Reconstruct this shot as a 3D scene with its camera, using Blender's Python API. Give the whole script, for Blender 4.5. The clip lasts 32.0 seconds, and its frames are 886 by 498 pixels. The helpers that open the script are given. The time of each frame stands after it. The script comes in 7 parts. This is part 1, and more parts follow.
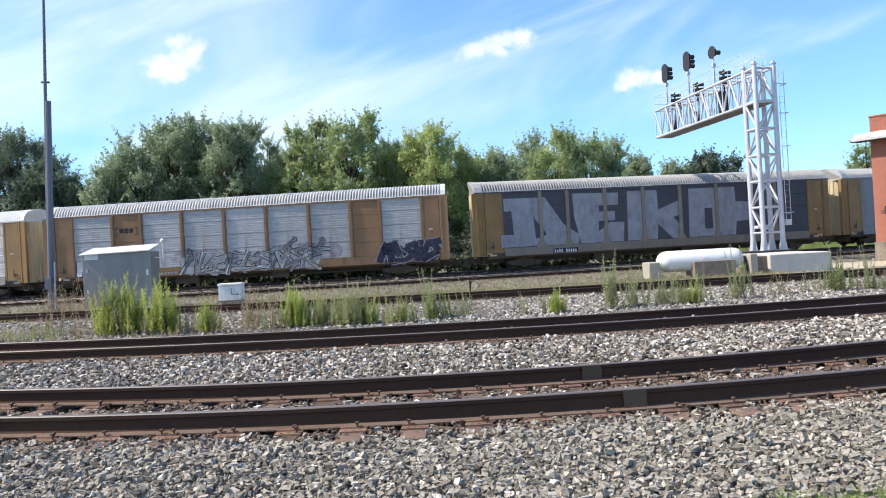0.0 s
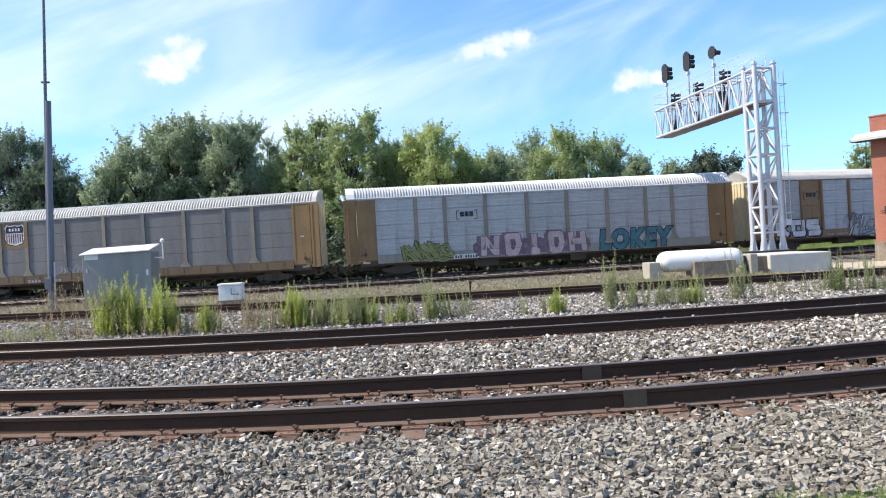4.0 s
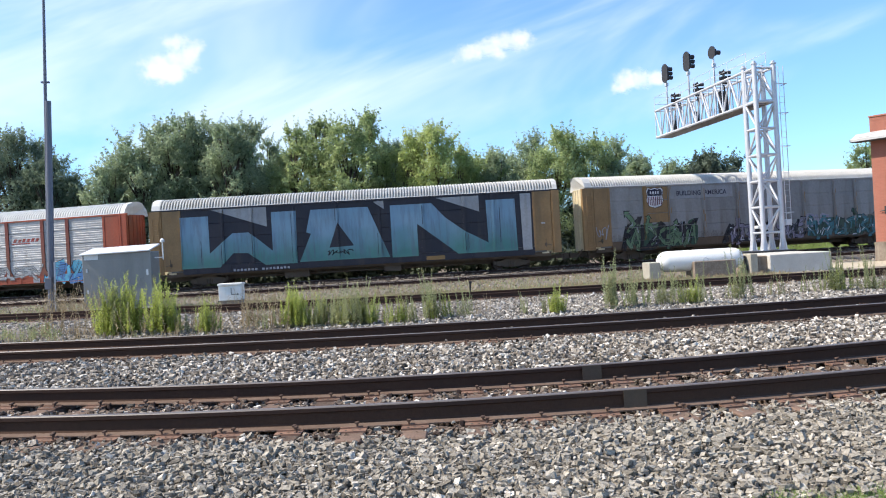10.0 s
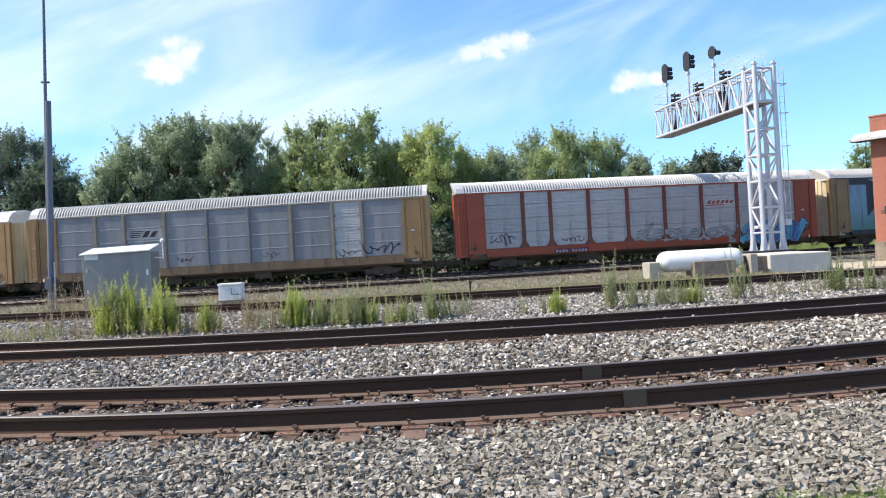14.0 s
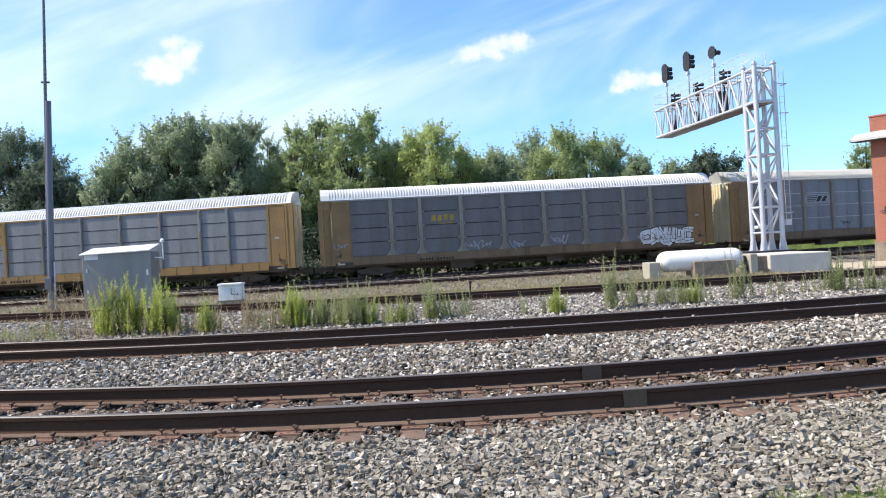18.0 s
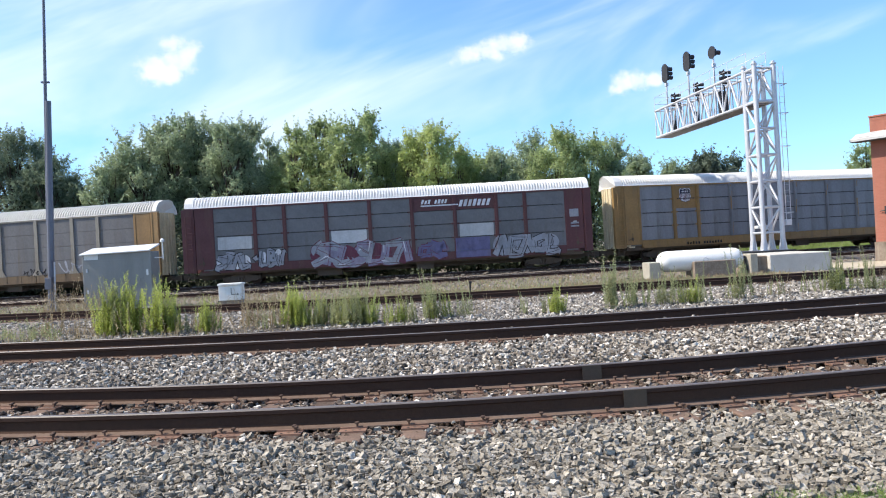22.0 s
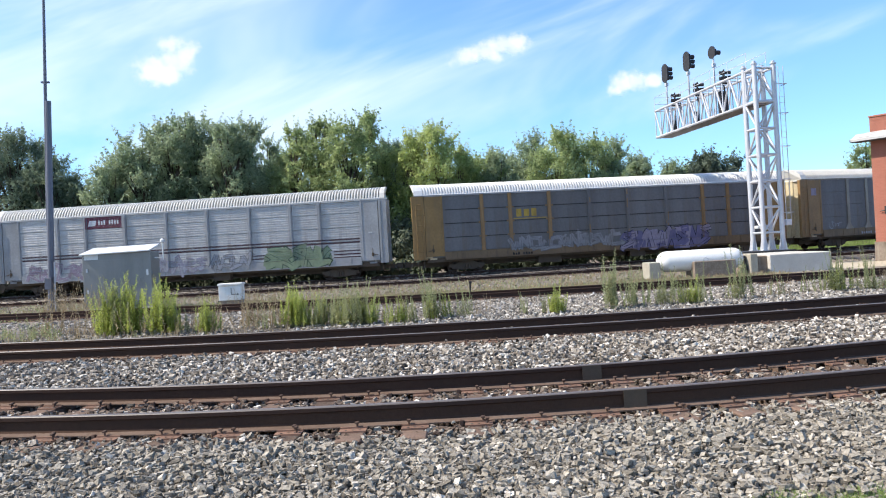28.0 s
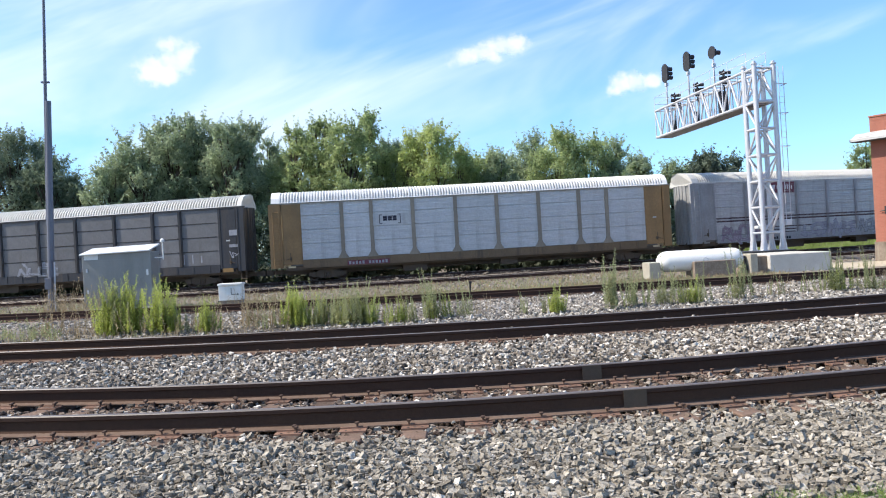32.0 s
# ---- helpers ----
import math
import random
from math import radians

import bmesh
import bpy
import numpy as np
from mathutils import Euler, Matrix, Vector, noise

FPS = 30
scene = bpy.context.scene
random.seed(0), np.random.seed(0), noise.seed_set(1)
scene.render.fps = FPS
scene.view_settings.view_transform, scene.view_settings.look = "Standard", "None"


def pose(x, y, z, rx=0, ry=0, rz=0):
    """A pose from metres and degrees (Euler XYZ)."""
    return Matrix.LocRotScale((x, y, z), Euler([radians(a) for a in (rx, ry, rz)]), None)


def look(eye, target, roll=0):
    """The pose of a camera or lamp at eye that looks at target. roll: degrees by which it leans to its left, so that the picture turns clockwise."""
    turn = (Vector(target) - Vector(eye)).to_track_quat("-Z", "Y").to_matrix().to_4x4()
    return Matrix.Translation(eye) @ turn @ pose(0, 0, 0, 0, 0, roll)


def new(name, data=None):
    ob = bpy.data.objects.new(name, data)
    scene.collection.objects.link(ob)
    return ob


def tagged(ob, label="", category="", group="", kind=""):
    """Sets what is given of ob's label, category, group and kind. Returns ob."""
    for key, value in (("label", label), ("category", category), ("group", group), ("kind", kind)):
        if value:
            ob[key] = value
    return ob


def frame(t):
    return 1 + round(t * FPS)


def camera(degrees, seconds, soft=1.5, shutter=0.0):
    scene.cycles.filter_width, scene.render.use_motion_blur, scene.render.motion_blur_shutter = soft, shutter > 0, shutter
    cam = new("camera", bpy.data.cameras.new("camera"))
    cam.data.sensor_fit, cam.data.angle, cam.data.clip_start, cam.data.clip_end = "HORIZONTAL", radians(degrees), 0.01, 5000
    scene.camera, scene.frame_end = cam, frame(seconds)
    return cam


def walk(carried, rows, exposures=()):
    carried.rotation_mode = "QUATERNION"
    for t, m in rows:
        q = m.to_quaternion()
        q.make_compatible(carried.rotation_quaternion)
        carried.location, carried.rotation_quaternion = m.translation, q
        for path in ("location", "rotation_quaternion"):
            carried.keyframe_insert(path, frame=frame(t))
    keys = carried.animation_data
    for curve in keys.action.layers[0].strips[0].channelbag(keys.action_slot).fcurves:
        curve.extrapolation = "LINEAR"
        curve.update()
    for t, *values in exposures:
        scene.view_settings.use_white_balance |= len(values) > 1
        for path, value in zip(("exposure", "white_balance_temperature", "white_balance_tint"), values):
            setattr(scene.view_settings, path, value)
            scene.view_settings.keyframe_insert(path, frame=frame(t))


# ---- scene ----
cam = camera(58.49, 32.0, 1.06)
EYE = (0.0, 0.0, 1.34)
CAM_POSE = look(EYE, (0.0, 10.0, 1.34), -3.3)
walk(cam, [(0.0, CAM_POSE), (32.0, CAM_POSE)], [(0.0, 0.56), (32.0, 0.56)])

# ---- light ----
SUN_ELEV, SUN_AZ = 48.0, -95.0          # degrees; azimuth from +y, positive towards +x
sun_dir = Vector((math.sin(radians(SUN_AZ)) * math.cos(radians(SUN_ELEV)),
                  math.cos(radians(SUN_AZ)) * math.cos(radians(SUN_ELEV)), math.sin(radians(SUN_ELEV))))
world = bpy.data.worlds.new("sky")
scene.world = world
world.use_nodes = True
wn, wl = world.node_tree.nodes, world.node_tree.links
sky = wn.new("ShaderNodeTexSky")
sky.sky_type, sky.sun_disc = "NISHITA", False
sky.sun_elevation, sky.sun_rotation = radians(SUN_ELEV), radians(SUN_AZ)
sky.air_density, sky.dust_density, sky.ozone_density = 1.0, 0.15, 2.4
wn["Background"].inputs[1].default_value = 0.13


def sky_node(kind, **values):
    node = wn.new("ShaderNode" + kind)
    for key, value in values.items():
        node.inputs[key].default_value = value
    return node


# thin cirrus streaks over the whole sky, lying along one wind direction
coord = wn.new("ShaderNodeTexCoord")
wind = sky_node("Mapping", Rotation=(0.0, radians(-17), 0.0), Scale=(0.75, 0.75, 0.19))
wind.vector_type = "TEXTURE"
wl.new(coord.outputs["Generated"], wind.inputs[0])
veil = sky_node("TexNoise", Scale=1.5, Detail=5.0, Roughness=0.52, Distortion=0.6)
wl.new(wind.outputs[0], veil.inputs["Vector"])
cut = wn.new("ShaderNodeMapRange")
cut.interpolation_type = "SMOOTHSTEP"
cut.inputs[1].default_value, cut.inputs[2].default_value, cut.inputs[4].default_value = 0.393, 0.753, 0.72
# the veil thickens towards the sun's side
side = wn.new("ShaderNodeSeparateXYZ")
wl.new(coord.outputs["Generated"], side.inputs[0])
drift = wn.new("ShaderNodeMath")
drift.operation = "MULTIPLY_ADD"
drift.inputs[1].default_value = -0.16
wl.new(side.outputs[0], drift.inputs[0])
wl.new(veil.outputs["Fac"], drift.inputs[2])
wl.new(drift.outputs[0], cut.inputs[0])
blend = wn.new("ShaderNodeMix")
blend.data_type = "RGBA"
blend.inputs[7].default_value = (5.75, 6.45, 7.2, 1)
tint = wn.new("ShaderNodeMix")
tint.data_type, tint.blend_type = "RGBA", "MULTIPLY"
tint.inputs[0].default_value = 1.0
# clear dry air: the blue holds down to the horizon
low_air = wn.new("ShaderNodeMix")
low_air.data_type = "RGBA"
low_air.inputs[6].default_value, low_air.inputs[7].default_value = (0.66, 0.93, 1.26, 1), (0.83, 1.06, 1.30, 1)
height = wn.new("ShaderNodeMapRange")
height.inputs[1].default_value, height.inputs[2].default_value = 0.06, 0.26
wl.new(side.outputs[2], height.inputs[0])
wl.new(height.outputs[0], low_air.inputs[0])
wl.new(low_air.outputs[2], tint.inputs[7])
wl.new(sky.outputs[0], tint.inputs[6])
wl.new(cut.outputs[0], blend.inputs[0])
wl.new(tint.outputs[2], blend.inputs[6])
wl.new(blend.outputs[2], wn["Background"].inputs[0])
sun = new("sun", bpy.data.lights.new("sun", "SUN"))
sun.data.energy, sun.data.angle, sun.data.color = 4.8, radians(0.55), (1.0, 0.90, 0.77)
sun.matrix_world = look(sun_dir * 100, (0, 0, 0))


# ---- small fair-weather clouds, far beyond everything, drifting slowly ----
CLOUDS = []


def cloud_mat(seed):
    """Soft-edged vapour: each lobe fades from its middle, torn by noise."""
    m = bpy.data.materials.new("cloud_vapour")
    m.use_nodes = True
    n, l = m.node_tree.nodes, m.node_tree.links
    n.remove(n["Principled BSDF"])
    tc, mp, nz, uv, ln, ad, mr, em, tr, ms = (n.new("ShaderNode" + k) for k in ("TexCoord", "Mapping", "TexNoise", "VectorMath", "VectorMath", "Math", "MapRange", "Emission", "BsdfTransparent", "MixShader"))
    mp.inputs["Location"].default_value = (seed, seed * 2, 0)
    l.new(tc.outputs["Object"], mp.inputs[0])
    l.new(mp.outputs[0], nz.inputs["Vector"])
    nz.inputs["Scale"].default_value, nz.inputs["Detail"].default_value, nz.inputs["Roughness"].default_value = 0.05, 6, 0.6
    uv.operation = "MULTIPLY_ADD"
    uv.inputs[1].default_value, uv.inputs[2].default_value = (2, 2, 0), (-1, -1, 0)
    l.new(tc.outputs["UV"], uv.inputs[0])
    ln.operation = "LENGTH"
    l.new(uv.outputs[0], ln.inputs[0])
    ad.operation = "MULTIPLY_ADD"
    ad.inputs[1].default_value = 1.45
    neg = n.new("ShaderNodeMath")
    neg.operation = "SUBTRACT"
    neg.inputs[0].default_value = 0.17
    l.new(ln.outputs["Value"], neg.inputs[1])
    l.new(nz.outputs["Fac"], ad.inputs[0])
    l.new(neg.outputs[0], ad.inputs[2])
    mr.interpolation_type = "SMOOTHSTEP"
    mr.inputs[1].default_value, mr.inputs[2].default_value, mr.inputs[4].default_value = 0.05, 0.75, 0.66
    l.new(ad.outputs[0], mr.inputs[0])
    em.inputs[0].default_value, em.inputs[1].default_value = (0.97, 0.99, 1.0, 1), 0.80
    l.new(mr.outputs[0], ms.inputs[0])
    l.new(tr.outputs[0], ms.inputs[1])
    l.new(em.outputs[0], ms.inputs[2])
    l.new(ms.outputs[0], n["Material Output"].inputs[0])
    return m


def build_clouds():
    # middle, drift, and lobes: x, z, half width, half height
    kinds = (
        (-323, 261, -11, -3, ((-16, -8, 30, 20), (8, -2, 26, 22), (-26, -16, 20, 12), (2, 24, 24, 11), (22, 12, 16, 20), (-2, -18, 16, 12))),
        (84, 256, -8, -7, ((-34, -8, 24, 12), (-10, -3, 28, 13), (20, 6, 28, 15), (34, 8, 17, 13), (2, -10, 18, 8))),
        (262, 201, -9, -4, ((-18, -3, 22, 16), (4, 0, 26, 14), (24, 3, 16, 11), (-26, -8, 12, 8))),
    )
    for k, (x, z, dx, dz, lobes) in enumerate(kinds):
        verts, faces = [], []
        for i, (cx, cz, w, h) in enumerate(lobes):
            faces.append(tuple(range(len(verts), len(verts) + 4)))
            verts += [(cx + a * w * 1.35, i * 0.8, cz + b * h * 1.35) for a, b in ((-1, -1), (1, -1), (1, 1), (-1, 1))]
        me = bpy.data.meshes.new("cloud")
        me.from_pydata(verts, [], faces)
        layer = me.uv_layers.new(name="lobe")
        for i in range(len(faces)):
            for j, c in enumerate(((0, 0), (1, 0), (1, 1), (0, 1))):
                layer.data[i * 4 + j].uv = c
        me.materials.append(cloud_mat(3.7 + 5.3 * k))
        ob = new("cloud", me)
        tagged(ob, "small white fair-weather cloud in the blue sky", "cloud", "drifting clouds", "structure")
        CLOUDS.append((ob, x, z, dx, dz))


build_clouds()

# ---- materials ----
def mat(name, col, rough=0.7, metal=0.0, col2=None, scale=3.0, fine=40.0, amount=0.5, bump=0.0, bump_scale=60.0,
        island=0.0, obj=0.0, spec=0.4, streak=0.0, dirt=None, dirt_amt=0.0):
    """Principled surface: two tones mixed by noise at two scales, optional dirt streaks, random tint and bump."""
    m = bpy.data.materials.new(name)
    m.use_nodes = True
    n, l = m.node_tree.nodes, m.node_tree.links
    b = n["Principled BSDF"]
    b.inputs["Roughness"].default_value, b.inputs["Metallic"].default_value = rough, metal
    b.inputs["Specular IOR Level"].default_value = spec
    tc = n.new("ShaderNodeTexCoord")
    mp = n.new("ShaderNodeMapping")
    l.new(tc.outputs["Object"], mp.inputs[0])
    if streak:
        mp.inputs["Scale"].default_value = (1, 1, streak)

    def noise_tex(s, detail, src):
        t = n.new("ShaderNodeTexNoise")
        t.inputs["Scale"].default_value, t.inputs["Detail"].default_value, t.inputs["Roughness"].default_value = s, detail, 0.65
        l.new(src, t.inputs["Vector"])
        return t.outputs["Fac"]

    def ramp(src, a, z):
        r = n.new("ShaderNodeMapRange")
        r.inputs[1].default_value, r.inputs[2].default_value = a, z
        l.new(src, r.inputs[0])
        return r.outputs[0]

    def mix(f, a, c, kind="MIX"):
        x = n.new("ShaderNodeMix")
        x.data_type, x.blend_type = "RGBA", kind
        for sock, v in ((x.inputs[0], f), (x.inputs[6], a), (x.inputs[7], c)):
            if isinstance(v, (int, float)):
                sock.default_value = v
            elif isinstance(v, tuple):
                sock.default_value = (*v[:3], 1)
            else:
                l.new(v, sock)
        return x.outputs[2]

    def math_node(op, a, c):
        x = n.new("ShaderNodeMath")
        x.operation = op
        for sock, v in ((x.inputs[0], a), (x.inputs[1], c)):
            if isinstance(v, (int, float)):
                sock.default_value = v
            else:
                l.new(v, sock)
        return x.outputs[0]

    c2 = col2 or tuple(v * 0.6 for v in col)
    big = ramp(noise_tex(scale, 5, mp.outputs[0]), 0.35, 0.7)
    c = mix(math_node("MULTIPLY", big, amount), tuple(col), tuple(c2))
    small = ramp(noise_tex(fine, 3, tc.outputs["Object"]), 0.3, 0.75)
    c = mix(math_node("MULTIPLY", small, amount * 0.5), c, tuple(v * 0.7 for v in c2))
    if dirt_amt:
        mp2 = n.new("ShaderNodeMapping")
        mp2.inputs["Scale"].default_value = (1, 1, 0.12)
        l.new(tc.outputs["Object"], mp2.inputs[0])
        d = ramp(noise_tex(2.2, 6, mp2.outputs[0]), 0.5, 0.72)
        c = mix(math_node("MULTIPLY", d, dirt_amt), c, tuple(dirt or (0.12, 0.08, 0.05)))
    for kind, amt in (("g", island), ("o", obj)):
        if amt:
            src = n.new("ShaderNodeNewGeometry").outputs["Random Per Island"] if kind == "g" else n.new("ShaderNodeObjectInfo").outputs["Random"]
            v = n.new("ShaderNodeMapRange")
            v.inputs[3].default_value, v.inputs[4].default_value = 1 - amt, 1 + amt
            l.new(src, v.inputs[0])
            h = n.new("ShaderNodeHueSaturation")
            l.new(v.outputs[0], h.inputs["Value"])
            l.new(c, h.inputs["Color"])
            c = h.outputs[0]
    l.new(c, b.inputs["Base Color"])
    if bump:
        bn = n.new("ShaderNodeBump")
        bn.inputs["Strength"].default_value, bn.inputs["Distance"].default_value = bump, 0.02
        l.new(noise_tex(bump_scale, 4, tc.outputs["Object"]), bn.inputs["Height"])
        l.new(bn.outputs[0], b.inputs["Normal"])
    return m


M_GROUND = mat("gravel_soil", (0.25, 0.215, 0.175), 0.95, col2=(0.13, 0.11, 0.088), scale=0.5, fine=14, amount=0.8, bump=1.0, bump_scale=9)


def lawn_soil(m):
    """South of the ballast shoulder the gravel gives way to soil under grass."""
    n, l = m.node_tree.nodes, m.node_tree.links
    sock = n["Principled BSDF"].inputs["Base Color"]
    old = sock.links[0].from_socket
    tc, sep, nz, ad, mr, mx = (n.new("ShaderNode" + k) for k in ("TexCoord", "SeparateXYZ", "TexNoise", "Math", "MapRange", "Mix"))
    l.new(tc.outputs["Object"], sep.inputs[0])
    l.new(tc.outputs["Object"], nz.inputs["Vector"])
    nz.inputs["Scale"].default_value, nz.inputs["Detail"].default_value = 0.8, 5
    ad.operation = "MULTIPLY_ADD"
    ad.inputs[1].default_value = 0.6
    l.new(nz.outputs["Fac"], ad.inputs[0])
    tilt = n.new("ShaderNodeMath")
    tilt.operation = "MULTIPLY_ADD"
    tilt.inputs[1].default_value = -0.11
    l.new(sep.outputs[0], tilt.inputs[0])
    l.new(sep.outputs[1], tilt.inputs[2])
    l.new(tilt.outputs[0], ad.inputs[2])
    mr.inputs[1].default_value, mr.inputs[2].default_value = 5.02, 4.84
    l.new(ad.outputs[0], mr.inputs[0])
    mx.data_type = "RGBA"
    mx.inputs[7].default_value = (0.075, 0.095, 0.03, 1)
    l.new(mr.outputs[0], mx.inputs[0])
    # under the ballast of the main tracks, shade between stones is painted into the ground
    lo, gap_shade = n.new("ShaderNodeMapRange"), n.new("ShaderNodeMix")
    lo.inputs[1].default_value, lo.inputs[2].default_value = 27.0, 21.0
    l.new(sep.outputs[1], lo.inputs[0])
    gap_shade.data_type = "RGBA"
    gap_shade.inputs[7].default_value = (0.062, 0.053, 0.046, 1)
    l.new(lo.outputs[0], gap_shade.inputs[0])
    l.new(old, gap_shade.inputs[6])
    l.new(gap_shade.outputs[2], mx.inputs[6])
    l.new(mx.outputs[2], sock)


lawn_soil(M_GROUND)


def stone_mat(name, tones, seed):
    """Crushed stone: each stone takes one of several tones, with grain and dust."""
    m = mat(name, (0.4, 0.4, 0.4), 0.9, bump=0.7, bump_scale=50, spec=0.25)
    n, l = m.node_tree.nodes, m.node_tree.links
    b = n["Principled BSDF"]
    geo, ramp, tc, nz, mx = (n.new("ShaderNode" + k) for k in ("NewGeometry", "ValToRGB", "TexCoord", "TexNoise", "Mix"))
    l.new(geo.outputs["Random Per Island"], ramp.inputs[0])
    ramp.color_ramp.elements[0].position, ramp.color_ramp.elements[0].color = tones[0][0], (*tones[0][1], 1)
    ramp.color_ramp.elements[1].position, ramp.color_ramp.elements[1].color = tones[-1][0], (*tones[-1][1], 1)
    for p, c in tones[1:-1]:
        e = ramp.color_ramp.elements.new(p)
        e.color = (*c, 1)
    l.new(tc.outputs["Object"], nz.inputs["Vector"])
    nz.inputs["Scale"].default_value, nz.inputs["Detail"].default_value = 38.0 + seed, 5
    mx.data_type, mx.blend_type = "RGBA", "MULTIPLY"
    mx.inputs[0].default_value = 0.75
    g = n.new("ShaderNodeMapRange")
    g.inputs[1].default_value, g.inputs[2].default_value, g.inputs[3].default_value, g.inputs[4].default_value = 0.3, 0.7, 0.55, 1.15
    l.new(nz.outputs["Fac"], g.inputs[0])
    cc = n.new("ShaderNodeCombineColor")
    for i in range(3):
        l.new(g.outputs[0], cc.inputs[i])
    l.new(ramp.outputs[0], mx.inputs[6])
    l.new(cc.outputs[0], mx.inputs[7])
    l.new(mx.outputs[2], b.inputs["Base Color"])
    return m


M_STONE = stone_mat("ballast_stone", [(0.0, (0.085, 0.071, 0.057)), (0.26, (0.195, 0.168, 0.138)), (0.52, (0.315, 0.278, 0.232)), (0.74, (0.43, 0.385, 0.326)), (0.87, (0.60, 0.55, 0.475)), (1.0, (0.86, 0.80, 0.71))], 0)
M_STONE_GREY = stone_mat("grey_shoulder_stone", [(0.0, (0.13, 0.113, 0.090)), (0.25, (0.255, 0.228, 0.186)), (0.6, (0.36, 0.325, 0.270)), (0.88, (0.445, 0.406, 0.342)), (0.97, (0.56, 0.515, 0.44)), (1.0, (0.80, 0.74, 0.655))], 2)
M_STONE_RUST = stone_mat("rust_stained_stone", [(0.0, (0.075, 0.053, 0.042)), (0.4, (0.15, 0.108, 0.082)), (0.8, (0.225, 0.175, 0.138)), (1.0, (0.37, 0.325, 0.28))], 3)
M_STONE_DARK = stone_mat("dark_track_stone", [(0.0, (0.06, 0.048, 0.04)), (0.5, (0.12, 0.10, 0.082)), (1.0, (0.25, 0.215, 0.18))], 5)
M_STONE_FAR = stone_mat("ballast_stone_pale", [(0.0, (0.10, 0.088, 0.074)), (0.35, (0.25, 0.227, 0.196)), (0.75, (0.40, 0.37, 0.325)), (0.93, (0.55, 0.515, 0.46)), (1.0, (0.78, 0.74, 0.68))], 7)
M_STONE_EARTH = stone_mat("earthy_gravel_stone", [(0.0, (0.12, 0.105, 0.083)), (0.5, (0.235, 0.212, 0.17)), (0.9, (0.335, 0.305, 0.25)), (1.0, (0.5, 0.465, 0.40))], 9)
M_RAIL = mat("rail_steel", (0.058, 0.038, 0.032), 0.9, 0.0, spec=0.07, col2=(0.074, 0.045, 0.034), scale=1.2, fine=30, amount=0.7, bump=0.3, bump_scale=40)
M_RAIL_WEB = mat("rail_web_rust", (0.082, 0.049, 0.034), 0.92, 0.0, spec=0.06, col2=(0.056, 0.036, 0.029), scale=0.9, fine=26, amount=0.8, bump=0.3, bump_scale=40)
M_RAIL_TOP = mat("rail_running_band", (0.135, 0.115, 0.108), 0.5, 0.0, col2=(0.085, 0.068, 0.06), scale=2, fine=30, amount=0.6, spec=0.4)
M_RAIL_SHINY = mat("polished_rail_band", (0.34, 0.31, 0.29), 0.55, 0.2, col2=(0.24, 0.21, 0.19), scale=2, amount=0.5)
# rust brown, lightened so that the foot's sunlit edge is in the colour
M_RAIL_FOOT = mat("rusty_lit_rail_foot", (0.185, 0.135, 0.108), 0.92, 0.0, col2=(0.125, 0.085, 0.064), scale=2.5, fine=35, amount=0.8, bump=0.4, bump_scale=40, spec=0.1)
M_TIE = mat("tie_timber", (0.17, 0.11, 0.08), 0.9, col2=(0.09, 0.065, 0.05), scale=3, fine=50, amount=0.8, bump=0.8, bump_scale=25, obj=0.35)
M_PLATE = mat("rusty_tie_plate", (0.225, 0.128, 0.088), 0.88, col2=(0.13, 0.08, 0.058), scale=6, fine=50, amount=0.7, obj=0.25)
M_SPIKE = mat("spike_steel", (0.11, 0.068, 0.05), 0.85, 0.0)
M_CONC = mat("concrete", (0.60, 0.575, 0.525), 0.9, col2=(0.43, 0.40, 0.355), scale=1.5, fine=25, amount=0.7, bump=0.5, bump_scale=30)
M_GALV = mat("galvanised_steel", (0.62, 0.63, 0.66), 0.5, 0.35, col2=(0.48, 0.49, 0.53), scale=2, fine=30, amount=0.5)
M_WHITE = mat("white_paint", (0.82, 0.82, 0.80), 0.45, col2=(0.68, 0.67, 0.64), scale=2, fine=25, amount=0.5)
M_ALU = mat("aluminium_sheet", (0.44, 0.45, 0.46), 0.55, 0.3, col2=(0.36, 0.37, 0.38), scale=1.2, fine=20, amount=0.6, dirt=(0.25, 0.23, 0.2), dirt_amt=0.35)
M_BLACK = mat("black_paint", (0.025, 0.025, 0.028), 0.5, col2=(0.05, 0.045, 0.04), scale=3, amount=0.6)
M_BARK = mat("bark", (0.10, 0.075, 0.055), 0.95, col2=(0.05, 0.04, 0.03), scale=2, fine=20, amount=0.8, bump=0.8, bump_scale=14)

# ---- builders ----
def box(bm, x0, y0, z0, x1, y1, z1, m=None):
    v = [Vector((x, y, z)) for x in (x0, x1) for y in (y0, y1) for z in (z0, z1)]
    if m is not None:
        v = [m @ p for p in v]
    v = [bm.verts.new(p) for p in v]
    for f in ((0, 1, 3, 2), (4, 6, 7, 5), (0, 4, 5, 1), (2, 3, 7, 6), (0, 2, 6, 4), (1, 5, 7, 3)):
        bm.faces.new([v[i] for i in f])
    return bm


